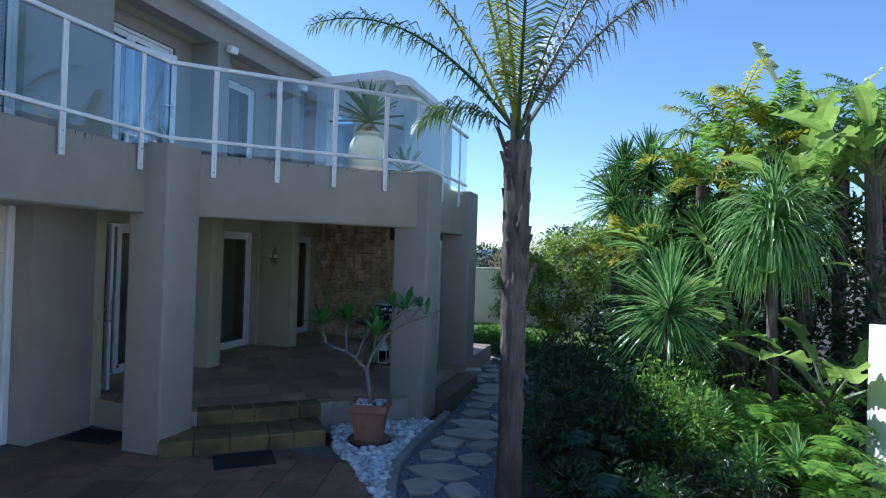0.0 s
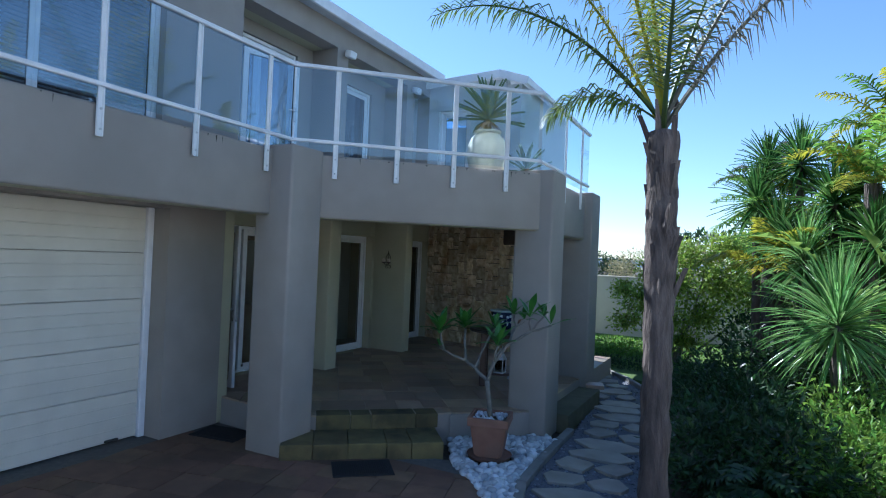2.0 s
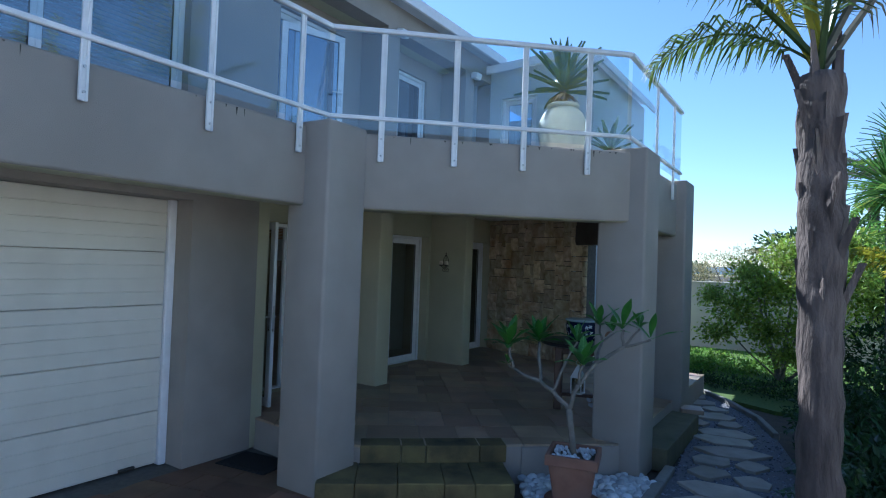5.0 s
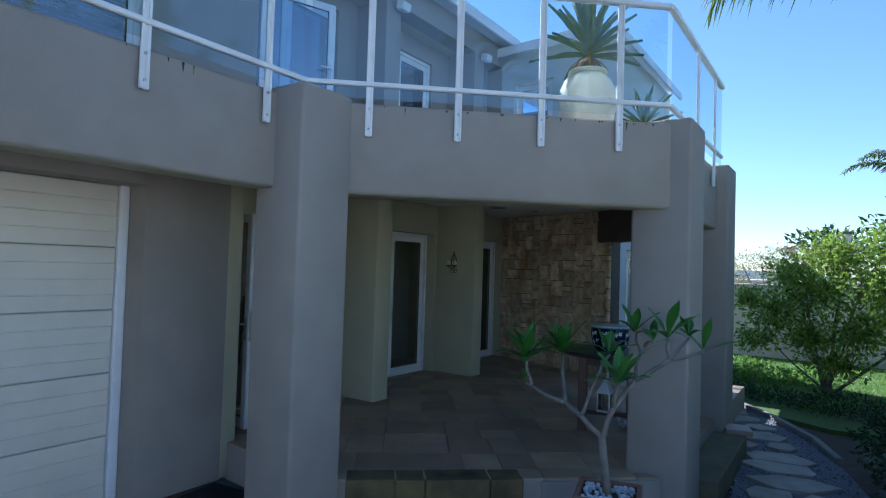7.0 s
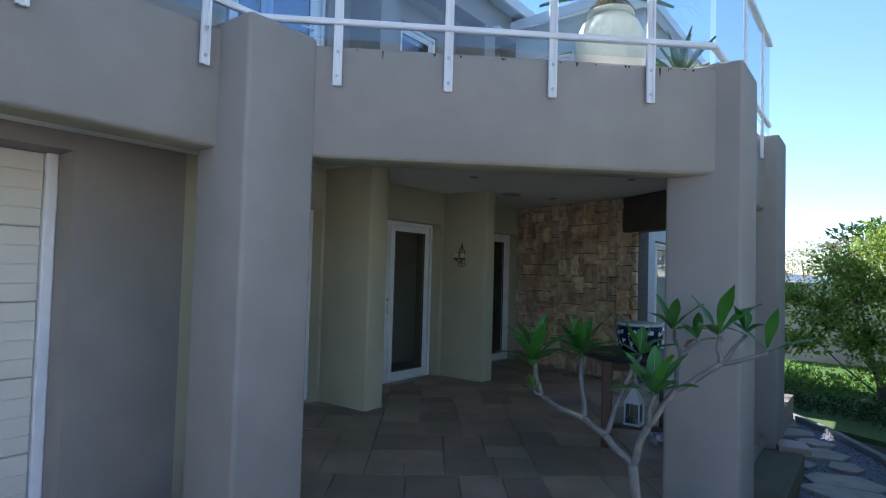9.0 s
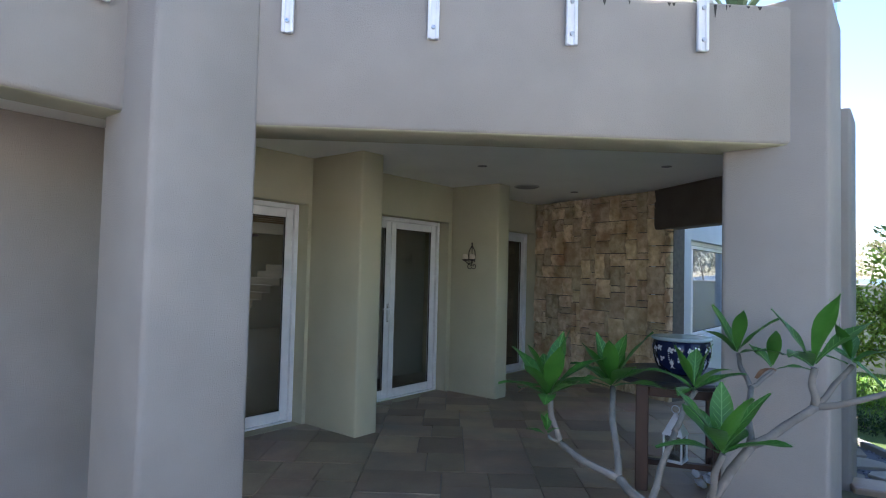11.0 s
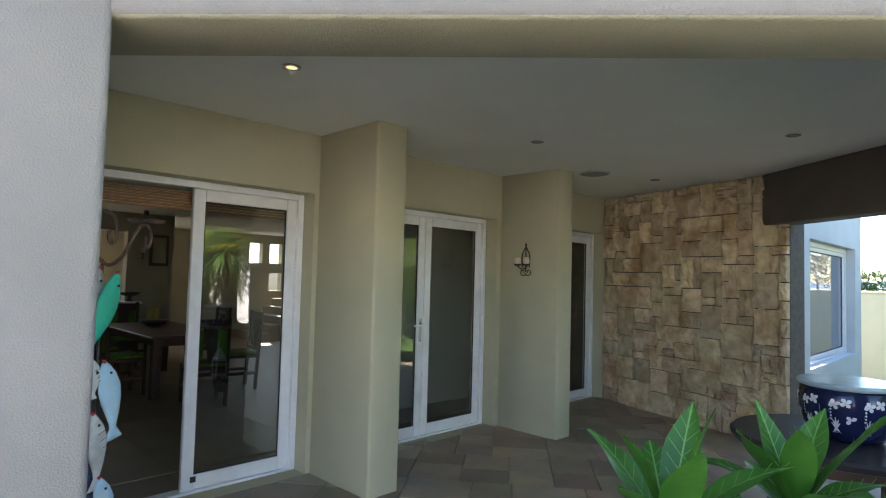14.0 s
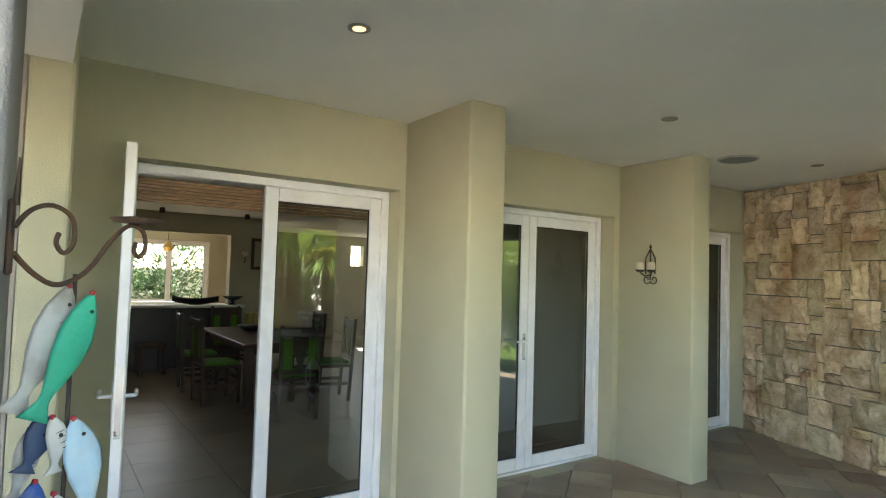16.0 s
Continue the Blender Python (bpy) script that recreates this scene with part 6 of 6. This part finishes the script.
v = np.stack([base - sd, base + sd, tip], 1).reshape(-1, 3)
me = bpy.data.meshes.new("grass")
me.from_pydata(v.tolist(), [], (np.arange(nb)[:, None] * 3 + [0, 1, 2]).tolist())
me.materials.append(M_LEAFLIGHT)
tagged(new("grass", me), "short green grass blades on the lawn", "grass", kind="stuff")

# ---- lantern post and distance ----
lp = thing("street_lamp", pose(-1.02, 22.6, 0.08), "white lantern on a slim dark post beyond the wall", "street lamp")
part("post", tube([(0, 0, 0), (0, 0, 2.85)], [0.05, 0.035], 10), M_IRONDK, lp)
part("glass", lathe([(0.07, 2.87), (0.16, 3.15)], 6), surf("milk_glass", (0.7, 0.7, 0.68), (0.76, 0.76, 0.74), 5, 0.2), lp, "milky lantern glass")
part("cap", lathe([(0.19, 3.15), (0.12, 3.22), (0.02, 3.27)], 6), M_IRONDK, lp, "dark lantern cap")
bm = bmesh.new()
rg = random.Random(6)
prev = None
for k in range(61):
    x = -620 + k * 20
    z = 2 + 10 * math.exp(-((x + 175) / 90.0) ** 2) + 6 * math.exp(-((x + 330) / 120.0) ** 2) + rg.uniform(0, 2.5) + 3 * math.sin(k * 0.5)
    q = [bm.verts.new((x, 900, -1)), bm.verts.new((x, 940, z))]
    if prev:
        bm.faces.new((prev[0], q[0], q[1], prev[1]))
    prev = q
structure("backdrop_hills", bm, surf("far_hills", (0.16, 0.22, 0.28), (0.2, 0.26, 0.32), 0.02, 1.0, spec=0.0), "hazy blue hills in the distance", "hills")

# daylight in the kitchen window and the stair's small windows
for nm, y, z, w, h, e in (("kitchen_daylight", 8.25, 1.85, 2.2, 1.2, 2.8), ("stair_daylight", 13.2, 2.2, 1.0, 0.9, 0.7)):
    ld = bpy.data.lights.new(nm, 'AREA')
    ld.shape, ld.size, ld.size_y, ld.energy, ld.color = 'RECTANGLE', h, w, e, (0.93, 0.97, 1.0)
    lo = new(nm, ld)
    lo.matrix_world = look((-16.18, y, z), (-15.0, y, z - 0.2))

# ---- dining room ----
M_GREEN = surf("lime_fabric", (0.085, 0.22, 0.015), (0.12, 0.28, 0.025), 30, 0.9, 0.3, 300)
dt = thing("dining_table", pose(-10.9, 8.86, SLAB), "dark wooden dining table", "table")
part("tabletop", box((-1.1, -0.49, 0.71), (1.1, 0.49, 0.75), 0.008), M_WOODDK, dt)
for sx in (-1, 1):
    for sy in (-1, 1):
        part("leg", box((sx * 1.0 - 0.05, sy * 0.4 - 0.05, 0), (sx * 1.0 + 0.05, sy * 0.4 + 0.05, 0.71), 0.008, 2), M_WOODDK, dt)
    part("apron", box((-0.94, sx * 0.385 - 0.015, 0.62), (0.94, sx * 0.385 + 0.015, 0.71), 0.003), M_WOODDK, dt)
    part("apron", box((sx * 0.985 - 0.015, -0.34, 0.62), (sx * 0.985 + 0.015, 0.34, 0.71), 0.003), M_WOODDK, dt)

ch = thing("dining_chair", pose(-9.32, 8.80, SLAB, 0, 0, 80), "dark wooden dining chair with a lime green cushion", "chair", "chairs round the dining table")
part("seat", box((-0.22, -0.22, 0.42), (0.22, 0.22, 0.46), 0.008), M_WOODDK, ch)
part("cushion", box((-0.20, -0.20, 0.46), (0.20, 0.20, 0.50), 0.018, 2), M_GREEN, ch, "lime green cushion")
for sx in (-1, 1):
    part("leg", box((sx * 0.2 - 0.02, 0.18, 0), (sx * 0.2 + 0.02, 0.22, 0.42), 0.004), M_WOODDK, ch)
    part("back_post", bar((sx * 0.2, -0.2, 0), (sx * 0.2, -0.26, 1.02), 0.04, 0.04), M_WOODDK, ch)
part("top_rail", box((-0.22, -0.275, 0.90), (0.22, -0.245, 1.0), 0.006), M_WOODDK, ch)
splat = prism([(-0.035, 0.5), (0.035, 0.5), (0.03, 0.62), (0.075, 0.78), (0.085, 0.9), (-0.085, 0.9), (-0.075, 0.78), (-0.03, 0.62)], 0.245, 0.262, 0.003, 1)
splat.transform(Matrix.Rotation(radians(90), 4, 'X'))
part("splat", splat, M_WOODDK, ch, "vase shaped wooden splat")
part("bottom_rail", box((-0.19, -0.245, 0.50), (0.19, -0.215, 0.55), 0.005), M_WOODDK, ch)
for sx in (-1, 1):
    part("stretcher", box((sx * 0.2 - 0.012, -0.19, 0.2), (sx * 0.2 + 0.012, 0.19, 0.24), 0.004), M_WOODDK, ch)
part("stretcher", box((-0.19, 0.19, 0.28), (0.19, 0.21, 0.32), 0.004), M_WOODDK, ch)
part("back_panel", box((-0.18, -0.258, 0.55), (-0.08, -0.25, 0.88), 0.003), M_GREEN, ch, "lime green back panel")
part("back_panel", box((0.08, -0.258, 0.55), (0.18, -0.25, 0.88), 0.003), M_GREEN, ch, "lime green back panel")
for x, y, r in ((-10.45, 8.24, 4), (-11.35, 8.22, -3), (-9.98, 9.50, 172), (-11.0, 9.52, 180), (-12.3, 8.86, -90)):
    copy_thing(ch, pose(x, y, SLAB, 0, 0, r))
M_COUNTER = surf("dark_counter", (0.05, 0.045, 0.04), (0.075, 0.065, 0.055), 4, 0.4)
ct = thing("kitchen_counter", pose(-13.3, 8.0, SLAB), "pale serving counter in the kitchen hatch", "counter")
part("worktop", box((-0.35, -1.28, 0.965), (0.3, 1.28, 1.005), 0.006), M_CEIL, ct)
part("front_panel", box((0.11, -1.28, 0.0), (0.14, 1.28, 0.96), 0.004), M_COUNTER, ct, "dark panelled front")
bo = thing("boat_bowl", pose(-13.25, 8.55, SLAB + 1.006, 0, 0, 84), "long black carved wooden bowl on the counter", "bowl")
bm = bmesh.new()
rows = []
for k in range(13):
    s = -1 + k / 6
    w = 0.10 * (1 - abs(s) ** 2.2) + 0.012
    z = 0.05 + 0.05 * s * s
    rows.append([bm.verts.new((0.36 * s, -w, z + 0.05)), bm.verts.new((0.36 * s, -w * 0.6, z - 0.045)), bm.verts.new((0.36 * s, w * 0.6, z - 0.045)), bm.verts.new((0.36 * s, w, z + 0.05))])
for a, b in zip(rows, rows[1:]):
    for j in range(3):
        bm.faces.new((a[j], a[j + 1], b[j + 1], b[j]))
bmesh.ops.solidify(bm, geom=list(bm.faces), thickness=0.015)
part("hull", bm, M_TABLETOP, bo, "", True)
part("foot", box((-0.1, -0.05, 0), (0.1, 0.05, 0.012), 0.003), M_TABLETOP, bo)
bw = thing("fruit_bowl", pose(-13.2, 9.13, SLAB + 1.006), "dark footed bowl on the counter", "bowl")
part("bowl", lathe([(0.06, 0), (0.03, 0.03), (0.03, 0.07), (0.12, 0.10), (0.18, 0.15)], 24), M_TABLETOP, bw, "", True)
cd = thing("table_bowl", pose(-11.3, 8.9, SLAB + 0.75), "dark bowl on the dining table", "bowl")
part("bowl", lathe([(0.08, 0), (0.16, 0.04), (0.20, 0.08)], 24), M_TABLETOP, cd, "", True)
for x, y in ((-11.75, 8.98), (-11.82, 9.1)):
    cn = thing("candle", pose(x, y, SLAB + 0.75), "yellow pillar candle on the table", "candle", "table candles")
    part("wax", lathe([(0.04, 0), (0.04, 0.22)], 16), surf("yellow_wax", (0.45, 0.36, 0.08), (0.5, 0.4, 0.1), 8, 0.5), cn)
    part("wick", tube([(0, 0, 0.22), (0, 0.002, 0.235)], 0.002, 5), M_IRONDK, cn)
pc = thing("wall_picture", pose(-13.19, 9.56, 2.2), "dark framed picture on the inside wall", "picture")
part("frame", box((0, -0.16, -0.27), (0.03, 0.16, 0.27), 0.004), M_WOODDK, pc)
part("print", box((0.031, -0.11, -0.22), (0.034, 0.11, 0.22)), M_INWALL, pc, "pale print")
sl = thing("wall_lamp_inside", pose(-13.19, 9.28, 2.15), "small iron wall lamp beside the picture", "wall lamp")
part("arm", tube([(0, 0, -0.1), (0.08, 0, -0.1), (0.08, 0, 0)], 0.008), M_IRONDK, sl)
part("shade", lathe([(0.03, 0), (0.06, 0.08)], 14, pose(0.08, 0, 0)), M_CANDLE, sl, "cream lamp shade")
wb = thing("wooden_blind", pose(FX - 0.09, 7.6, 2.44), "rolled brown wooden slat blind above the door", "blind")
for k in range(7):
    part("slat", box((-0.01, -0.75, -0.14 + k * 0.02), (0.008, 0.75, -0.124 + k * 0.02), 0.002), surf("brown_slat", (0.22, 0.12, 0.05), (0.3, 0.17, 0.08), 10, 0.6) if k == 0 else bpy.data.materials["brown_slat"], wb)
pd = thing("pendant_lamp", pose(-14.8, 8.35, 2.3), "small brass pendant lamp in the kitchen", "pendant lamp")
part("cord", tube([(0, 0, 0.12), (0, 0, 0.52)], 0.005, 6), M_IRONDK, pd)
part("shade", lathe([(0.05, -0.08), (0.11, 0.0), (0.05, 0.08), (0.02, 0.12)], 16), surf("brass", (0.5, 0.35, 0.12), (0.6, 0.42, 0.16), 8, 0.3, metal=0.8), pd, "brass globe")
for x, y in ((-12.6, 7.88), (-12.6, 9.14)):
    sp = thing("ceiling_spot", pose(x, y, 2.82), "small black ceiling spotlight in the dining room", "spotlight", "dining room spotlights")
    part("mount", lathe([(0.035, -0.02), (0.035, 0)], 12), M_IRONDK, sp)
    part("head", lathe([(0.04, -0.08), (0.04, -0.02)], 12), M_IRONDK, sp)
# stair at the back of the room
stair = thing("staircase", pose(-15.2, 12.2, SLAB), "pale tiled staircase inside the house", "staircase")
for k in range(9):
    part("step", box((-0.7, k * 0.26, 0), (0.7, (k + 1) * 0.26 + 0.02, (k + 1) * 0.18), 0.006), M_FLOORTILE, stair)
ld = thing("bench", pose(-12.8, 7.85, SLAB), "low dark wooden bench below the counter", "bench")
part("top", box((-0.25, -0.2, 0.40), (0.25, 0.2, 0.44), 0.006), M_WOODDK, ld)
for sx in (-1, 1):
    for sy in (-1, 1):
        part("leg", box((sx * 0.21 - 0.025, sy * 0.16 - 0.025, 0), (sx * 0.21 + 0.025, sy * 0.16 + 0.025, 0.40), 0.004), M_WOODDK, ld)

# ---- path, kerb, pebbles ----
M_FLAG = surf("path_flag", (0.28, 0.245, 0.20), (0.39, 0.345, 0.285), 5, 0.85, 0.4, 35, stain=(0.21, 0.19, 0.155), sscale=2.5, random_tint=0.15)
M_GRAVEL = surf("blue_grey_gravel", (0.11, 0.115, 0.14), (0.24, 0.245, 0.28), 20, 0.75, island=0.5)
M_KERB = surf("concrete_kerb", (0.20, 0.19, 0.17), (0.27, 0.255, 0.23), 6, 0.9, 0.4, 50, stain=(0.15, 0.145, 0.13), sscale=2.5)
PATHC = [Vector(p) for p in ((-0.95, 4.75), (-1.12, 5.6), (-1.30, 6.6), (-1.38, 7.6), (-1.38, 8.6), (-1.45, 9.6), (-1.68, 10.6), (-2.05, 11.6), (-2.5, 12.5), (-3.1, 13.2), (-3.9, 13.75))]


def along(line, s):
    for a, b in zip(line, line[1:]):
        L = (b - a).length
        if s <= L:
            return a.lerp(b, s / L), (b - a).normalized()
        s -= L
    return line[-1], (line[-1] - line[-2]).normalized()


total = sum((b - a).length for a, b in zip(PATHC, PATHC[1:]))
left = [p + Vector((-along(PATHC, s)[1].y, along(PATHC, s)[1].x)) * 0.50 for s, p in [(total * k / 30, along(PATHC, total * k / 30)[0]) for k in range(31)]]
right = [p + Vector((along(PATHC, s)[1].y, -along(PATHC, s)[1].x)) * 0.62 for s, p in [(total * k / 30, along(PATHC, total * k / 30)[0]) for k in range(31)]]
bm = bmesh.new()
prev = None
for a, b in zip(left, right):
    q = (bm.verts.new((a.x, a.y, -0.02)), bm.verts.new((b.x, b.y, -0.02)))
    if prev:
        bm.faces.new((prev[0], prev[1], q[1], q[0]))
    prev = q
bmesh.ops.recalc_face_normals(bm, faces=list(bm.faces))
path = structure("path", bm, surf("gravel_bed", (0.09, 0.09, 0.10), (0.17, 0.17, 0.19), 60, 0.9, 0.6, 120), "stepping stone path in blue-grey gravel", "path")
rg = random.Random(17)
s = 0.1
while s < total - 0.2:
    p, d = along(PATHC, s)
    n = Vector((-d.y, d.x))
    wide = rg.random() < 0.5
    for off_, hw, hl in (((0.0, 0.40, 0.20),) if wide else ((-0.22, 0.19, 0.17), (0.24, 0.21, 0.19))):
        c = p + n * (off_ + rg.uniform(-0.05, 0.05)) + d * rg.uniform(-0.04, 0.04)
        poly = []
        for k in range(6):
            a = 2 * math.pi * k / 6 + rg.uniform(-0.35, 0.35)
            r = rg.uniform(0.82, 1.12)
            poly.append(tuple(c + n * math.cos(a) * hw * r + d * math.sin(a) * hl * r * 1.15))
        if area(poly) < 0:
            poly.reverse()
        part("flagstone", prism(poly, -0.03, 0.012 + rg.uniform(-0.004, 0.006), 0.006, 1), M_FLAG, path)
    s += rg.uniform(0.40, 0.48)


def stones(name, spots, rmin, rmax, mat, label, seed, flat=0.65, sub=1):
    """Many small rounded stones as one mesh."""
    rg = np.random.default_rng(seed)
    bm0 = bmesh.new()
    bmesh.ops.create_icosphere(bm0, subdivisions=sub, radius=1)
    bv = np.array([v.co[:] for v in bm0.verts])
    bm0.verts.index_update()
    bf = np.array([[v.index for v in f.verts] for f in bm0.faces])
    bm0.free()
    V, F = [], []
    for k, (x, y, z) in enumerate(spots):
        r = rg.uniform(rmin, rmax)
        q = Euler(rg.uniform(-0.6, 0.6, 3) + np.array([0, 0, rg.uniform(0, 6)])).to_matrix()
        sh = np.array([1, rg.uniform(0.65, 0.95), flat * rg.uniform(0.7, 1.1)]) * r
        pts = (bv * sh * (1 + rg.normal(0, 0.05, (len(bv), 1)))) @ np.array(q).T + np.array([x, y, z + r * 0.35])
        F.append(bf + len(bv) * k)
        V.append(pts)
    me = bpy.data.meshes.new(name)
    me.from_pydata(np.concatenate(V).tolist(), [], np.concatenate(F).tolist())
    me.materials.append(mat)
    for p in me.polygons:
        p.use_smooth = True
    return tagged(new(name, me), label, "stones", kind="stuff")


rg = np.random.default_rng(12)
spots = []
for k in range(3400):
    s = rg.uniform(0, total)
    p, d = along(PATHC, s)
    q = p + Vector((-d.y, d.x)) * rg.uniform(-0.6, 0.52)
    spots.append((q.x, q.y, -0.024))
stones("gravel", spots, 0.009, 0.02, M_GRAVEL, "blue-grey gravel between the stepping stones", 1, 0.8, 1)
KERB = [Vector(p) for p in ((-1.42, 5.35), (-1.68, 6.0), (-1.86, 6.6), (-1.90, 7.3), (-1.92, 8.1), (-1.93, 8.64))]
bm = bmesh.new()
for a, b in zip(KERB, KERB[1:]):
    L = (b - a).length
    m = pose(a.x, a.y, 0, 0, 0, math.degrees(math.atan2(b.y - a.y, b.x - a.x)))
    add_box(bm, (0.002, -0.05, -0.05), (L - 0.002, 0.05, 0.045), m, 0.01)
structure("kerb", bm, M_KERB, "low grey concrete kerb around the pebble bed", "kerb")
KERB2 = [Vector(p) for p in ((-3.2, 13.95), (-2.5, 13.35), (-1.85, 12.5), (-1.35, 11.6), (-1.1, 10.8))]
bm = bmesh.new()
for a, b in zip(KERB2, KERB2[1:]):
    L = (b - a).length
    m = pose(a.x, a.y, 0, 0, 0, math.degrees(math.atan2(b.y - a.y, b.x - a.x)))
    add_box(bm, (0.002, -0.04, -0.05), (L - 0.002, 0.04, 0.05), m, 0.01)
structure("kerb_bed", bm, M_KERB, "grey edging between path and lawn", "kerb")
bed = [(-2.72, 6.86), (-1.45, 5.45), (-1.72, 6.0), (-1.88, 6.6), (-1.92, 7.3), (-1.95, 8.1), (-2.1, 8.2), (-2.35, 8.05), (-3.05, 7.42)]
rg = np.random.default_rng(5)
spots = []
while len(spots) < 950:
    x, y = rg.uniform(-3.05, -1.4), rg.uniform(5.4, 8.2)
    inside = False
    j = len(bed) - 1
    for i in range(len(bed)):
        if (bed[i][1] > y) != (bed[j][1] > y) and x < (bed[j][0] - bed[i][0]) * (y - bed[i][1]) / (bed[j][1] - bed[i][1]) + bed[i][0]:
            inside = not inside
        j = i
    if inside and (x - PX) ** 2 + (y - PY) ** 2 > 0.075:
        spots.append((x, y, rg.choice([-0.03, -0.02, 0.0])))
stones("pebbles", spots, 0.028, 0.06, surf("white_pebble", (0.42, 0.43, 0.44), (0.68, 0.68, 0.68), 7, 0.6, 0.2, 40, island=0.35), "rounded white and grey pebbles around the plant pot", 2, 0.7, 2)

# ---- stones of the clad wall, flags of the porch and drive ----
rng = random.Random(23)
rects = []
def fitted_stones(rng, x0, x1, z0, z1, u, out):
    """Dressed stones of mixed upright, square and lying formats on a common grid."""
    nx, nz = round((x1 - x0) / u), round((z1 - z0) / u)
    ux, uz = (x1 - x0) / nx, (z1 - z0) / nz
    used = set()
    for j in range(nz):
        for i in range(nx):
            if (i, j) in used:
                continue
            w, h = rng.choice(((3, 3), (4, 3), (3, 4), (2, 3), (2, 4), (1, 2), (1, 3), (3, 2), (2, 2), (2, 1), (3, 1), (2, 3), (3, 2), (4, 4)))
            while w > 1 and (i + w > nx or any((i + a, j) in used for a in range(w))):
                w -= 1
            h = min(h, nz - j)
            if w == 1 and h == 1 and j + 2 <= nz:
                h = 2
            used.update((i + a, j + b) for a in range(w) for b in range(h))
            out.append((x0 + i * ux, x0 + (i + w) * ux, z0 + j * uz, z0 + (j + h) * uz))


fitted_stones(rng, 0.0, (SB - SA).length, SLAB - 0.02, CEIL, 0.088, rects)
stone_place = pose(SA.x, SA.y, 0, 0, 0, math.degrees(math.atan2(SDIR.y, SDIR.x)))
for u0, u1, z0, z1 in rects:
    pr = rng.uniform(0.010, 0.045)
    bm = bmesh.new()
    add_box(bm, (u0 + 0.006, -pr, z0 + 0.006), (u1 - 0.006, 0.03, z1 - 0.006))
    front = [f for f in bm.faces if f.normal.y < -0.5]
    bmesh.ops.subdivide_edges(bm, edges=list({e for f in front for e in f.edges}), cuts=3, use_grid_fill=True)
    for v in bm.verts:
        if v.co.y < -pr + 0.001:
            v.co.y += rng.uniform(-0.022, 0.014)
            if v.co.x < u0 + 0.007 or v.co.x > u1 - 0.007 or v.co.z < z0 + 0.007 or v.co.z > z1 - 0.007:
                v.co.y += 0.016
    bm.transform(stone_place)
    part("stone", bm, M_STONE, wall_stone)
rng = random.Random(29)
rects = []
ashlar(rng, -5.5, 5.5, -6.0, 6.0, 0.62, 0.28, rects)
rot = Matrix.Rotation(radians(38), 2)
for u0, u1, v0, v1 in rects:
    poly = [tuple(rot @ Vector(p) + Vector((-4.3, 10.0))) for p in ((u0, v0), (u1, v0), (u1, v1), (u0, v1))]
    poly = clip(poly, slab_outline)
    if len(poly) < 3 or area(poly) < 0.01:
        continue
    part("flagstone", prism(shrink(poly, 0.006), SLAB - 0.022, SLAB + rng.uniform(-0.003, 0.003), 0.0), M_SLATE, porch_floor)
rects = []
ashlar(rng, -4.2, 6.0, -4.2, 4.2, 0.58, 0.26, rects)
rot = Matrix.Rotation(radians(14), 2)
near = [(-5.72, 1.8), (-0.2, 1.8), (-0.6, 4.6), (-2.72, 6.86), (-4.0, 6.5), (-5.72, 6.48)]
for u0, u1, v0, v1 in rects:
    poly = [tuple(rot @ Vector(p) + Vector((-3.4, 4.2))) for p in ((u0, v0), (u1, v0), (u1, v1), (u0, v1))]
    poly = clip(poly, near)
    if len(poly) < 3 or area(poly) < 0.01:
        continue
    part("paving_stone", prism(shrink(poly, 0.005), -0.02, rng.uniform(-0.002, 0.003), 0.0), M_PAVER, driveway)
# interior tiles
for i in range(16):
    for j in range(15):
        x, y = -16.2 + i * 0.6, 6.5 + j * 0.6
        if x + 0.6 > -6.8 or (x > -8.4 and y > 11):
            continue
        part("tile", box((x + 0.002, y + 0.002, SLAB - 0.012), (x + 0.598, y + 0.598, SLAB - 0.002)), M_FLOORTILE, bpy.data.objects["interior_floor"])
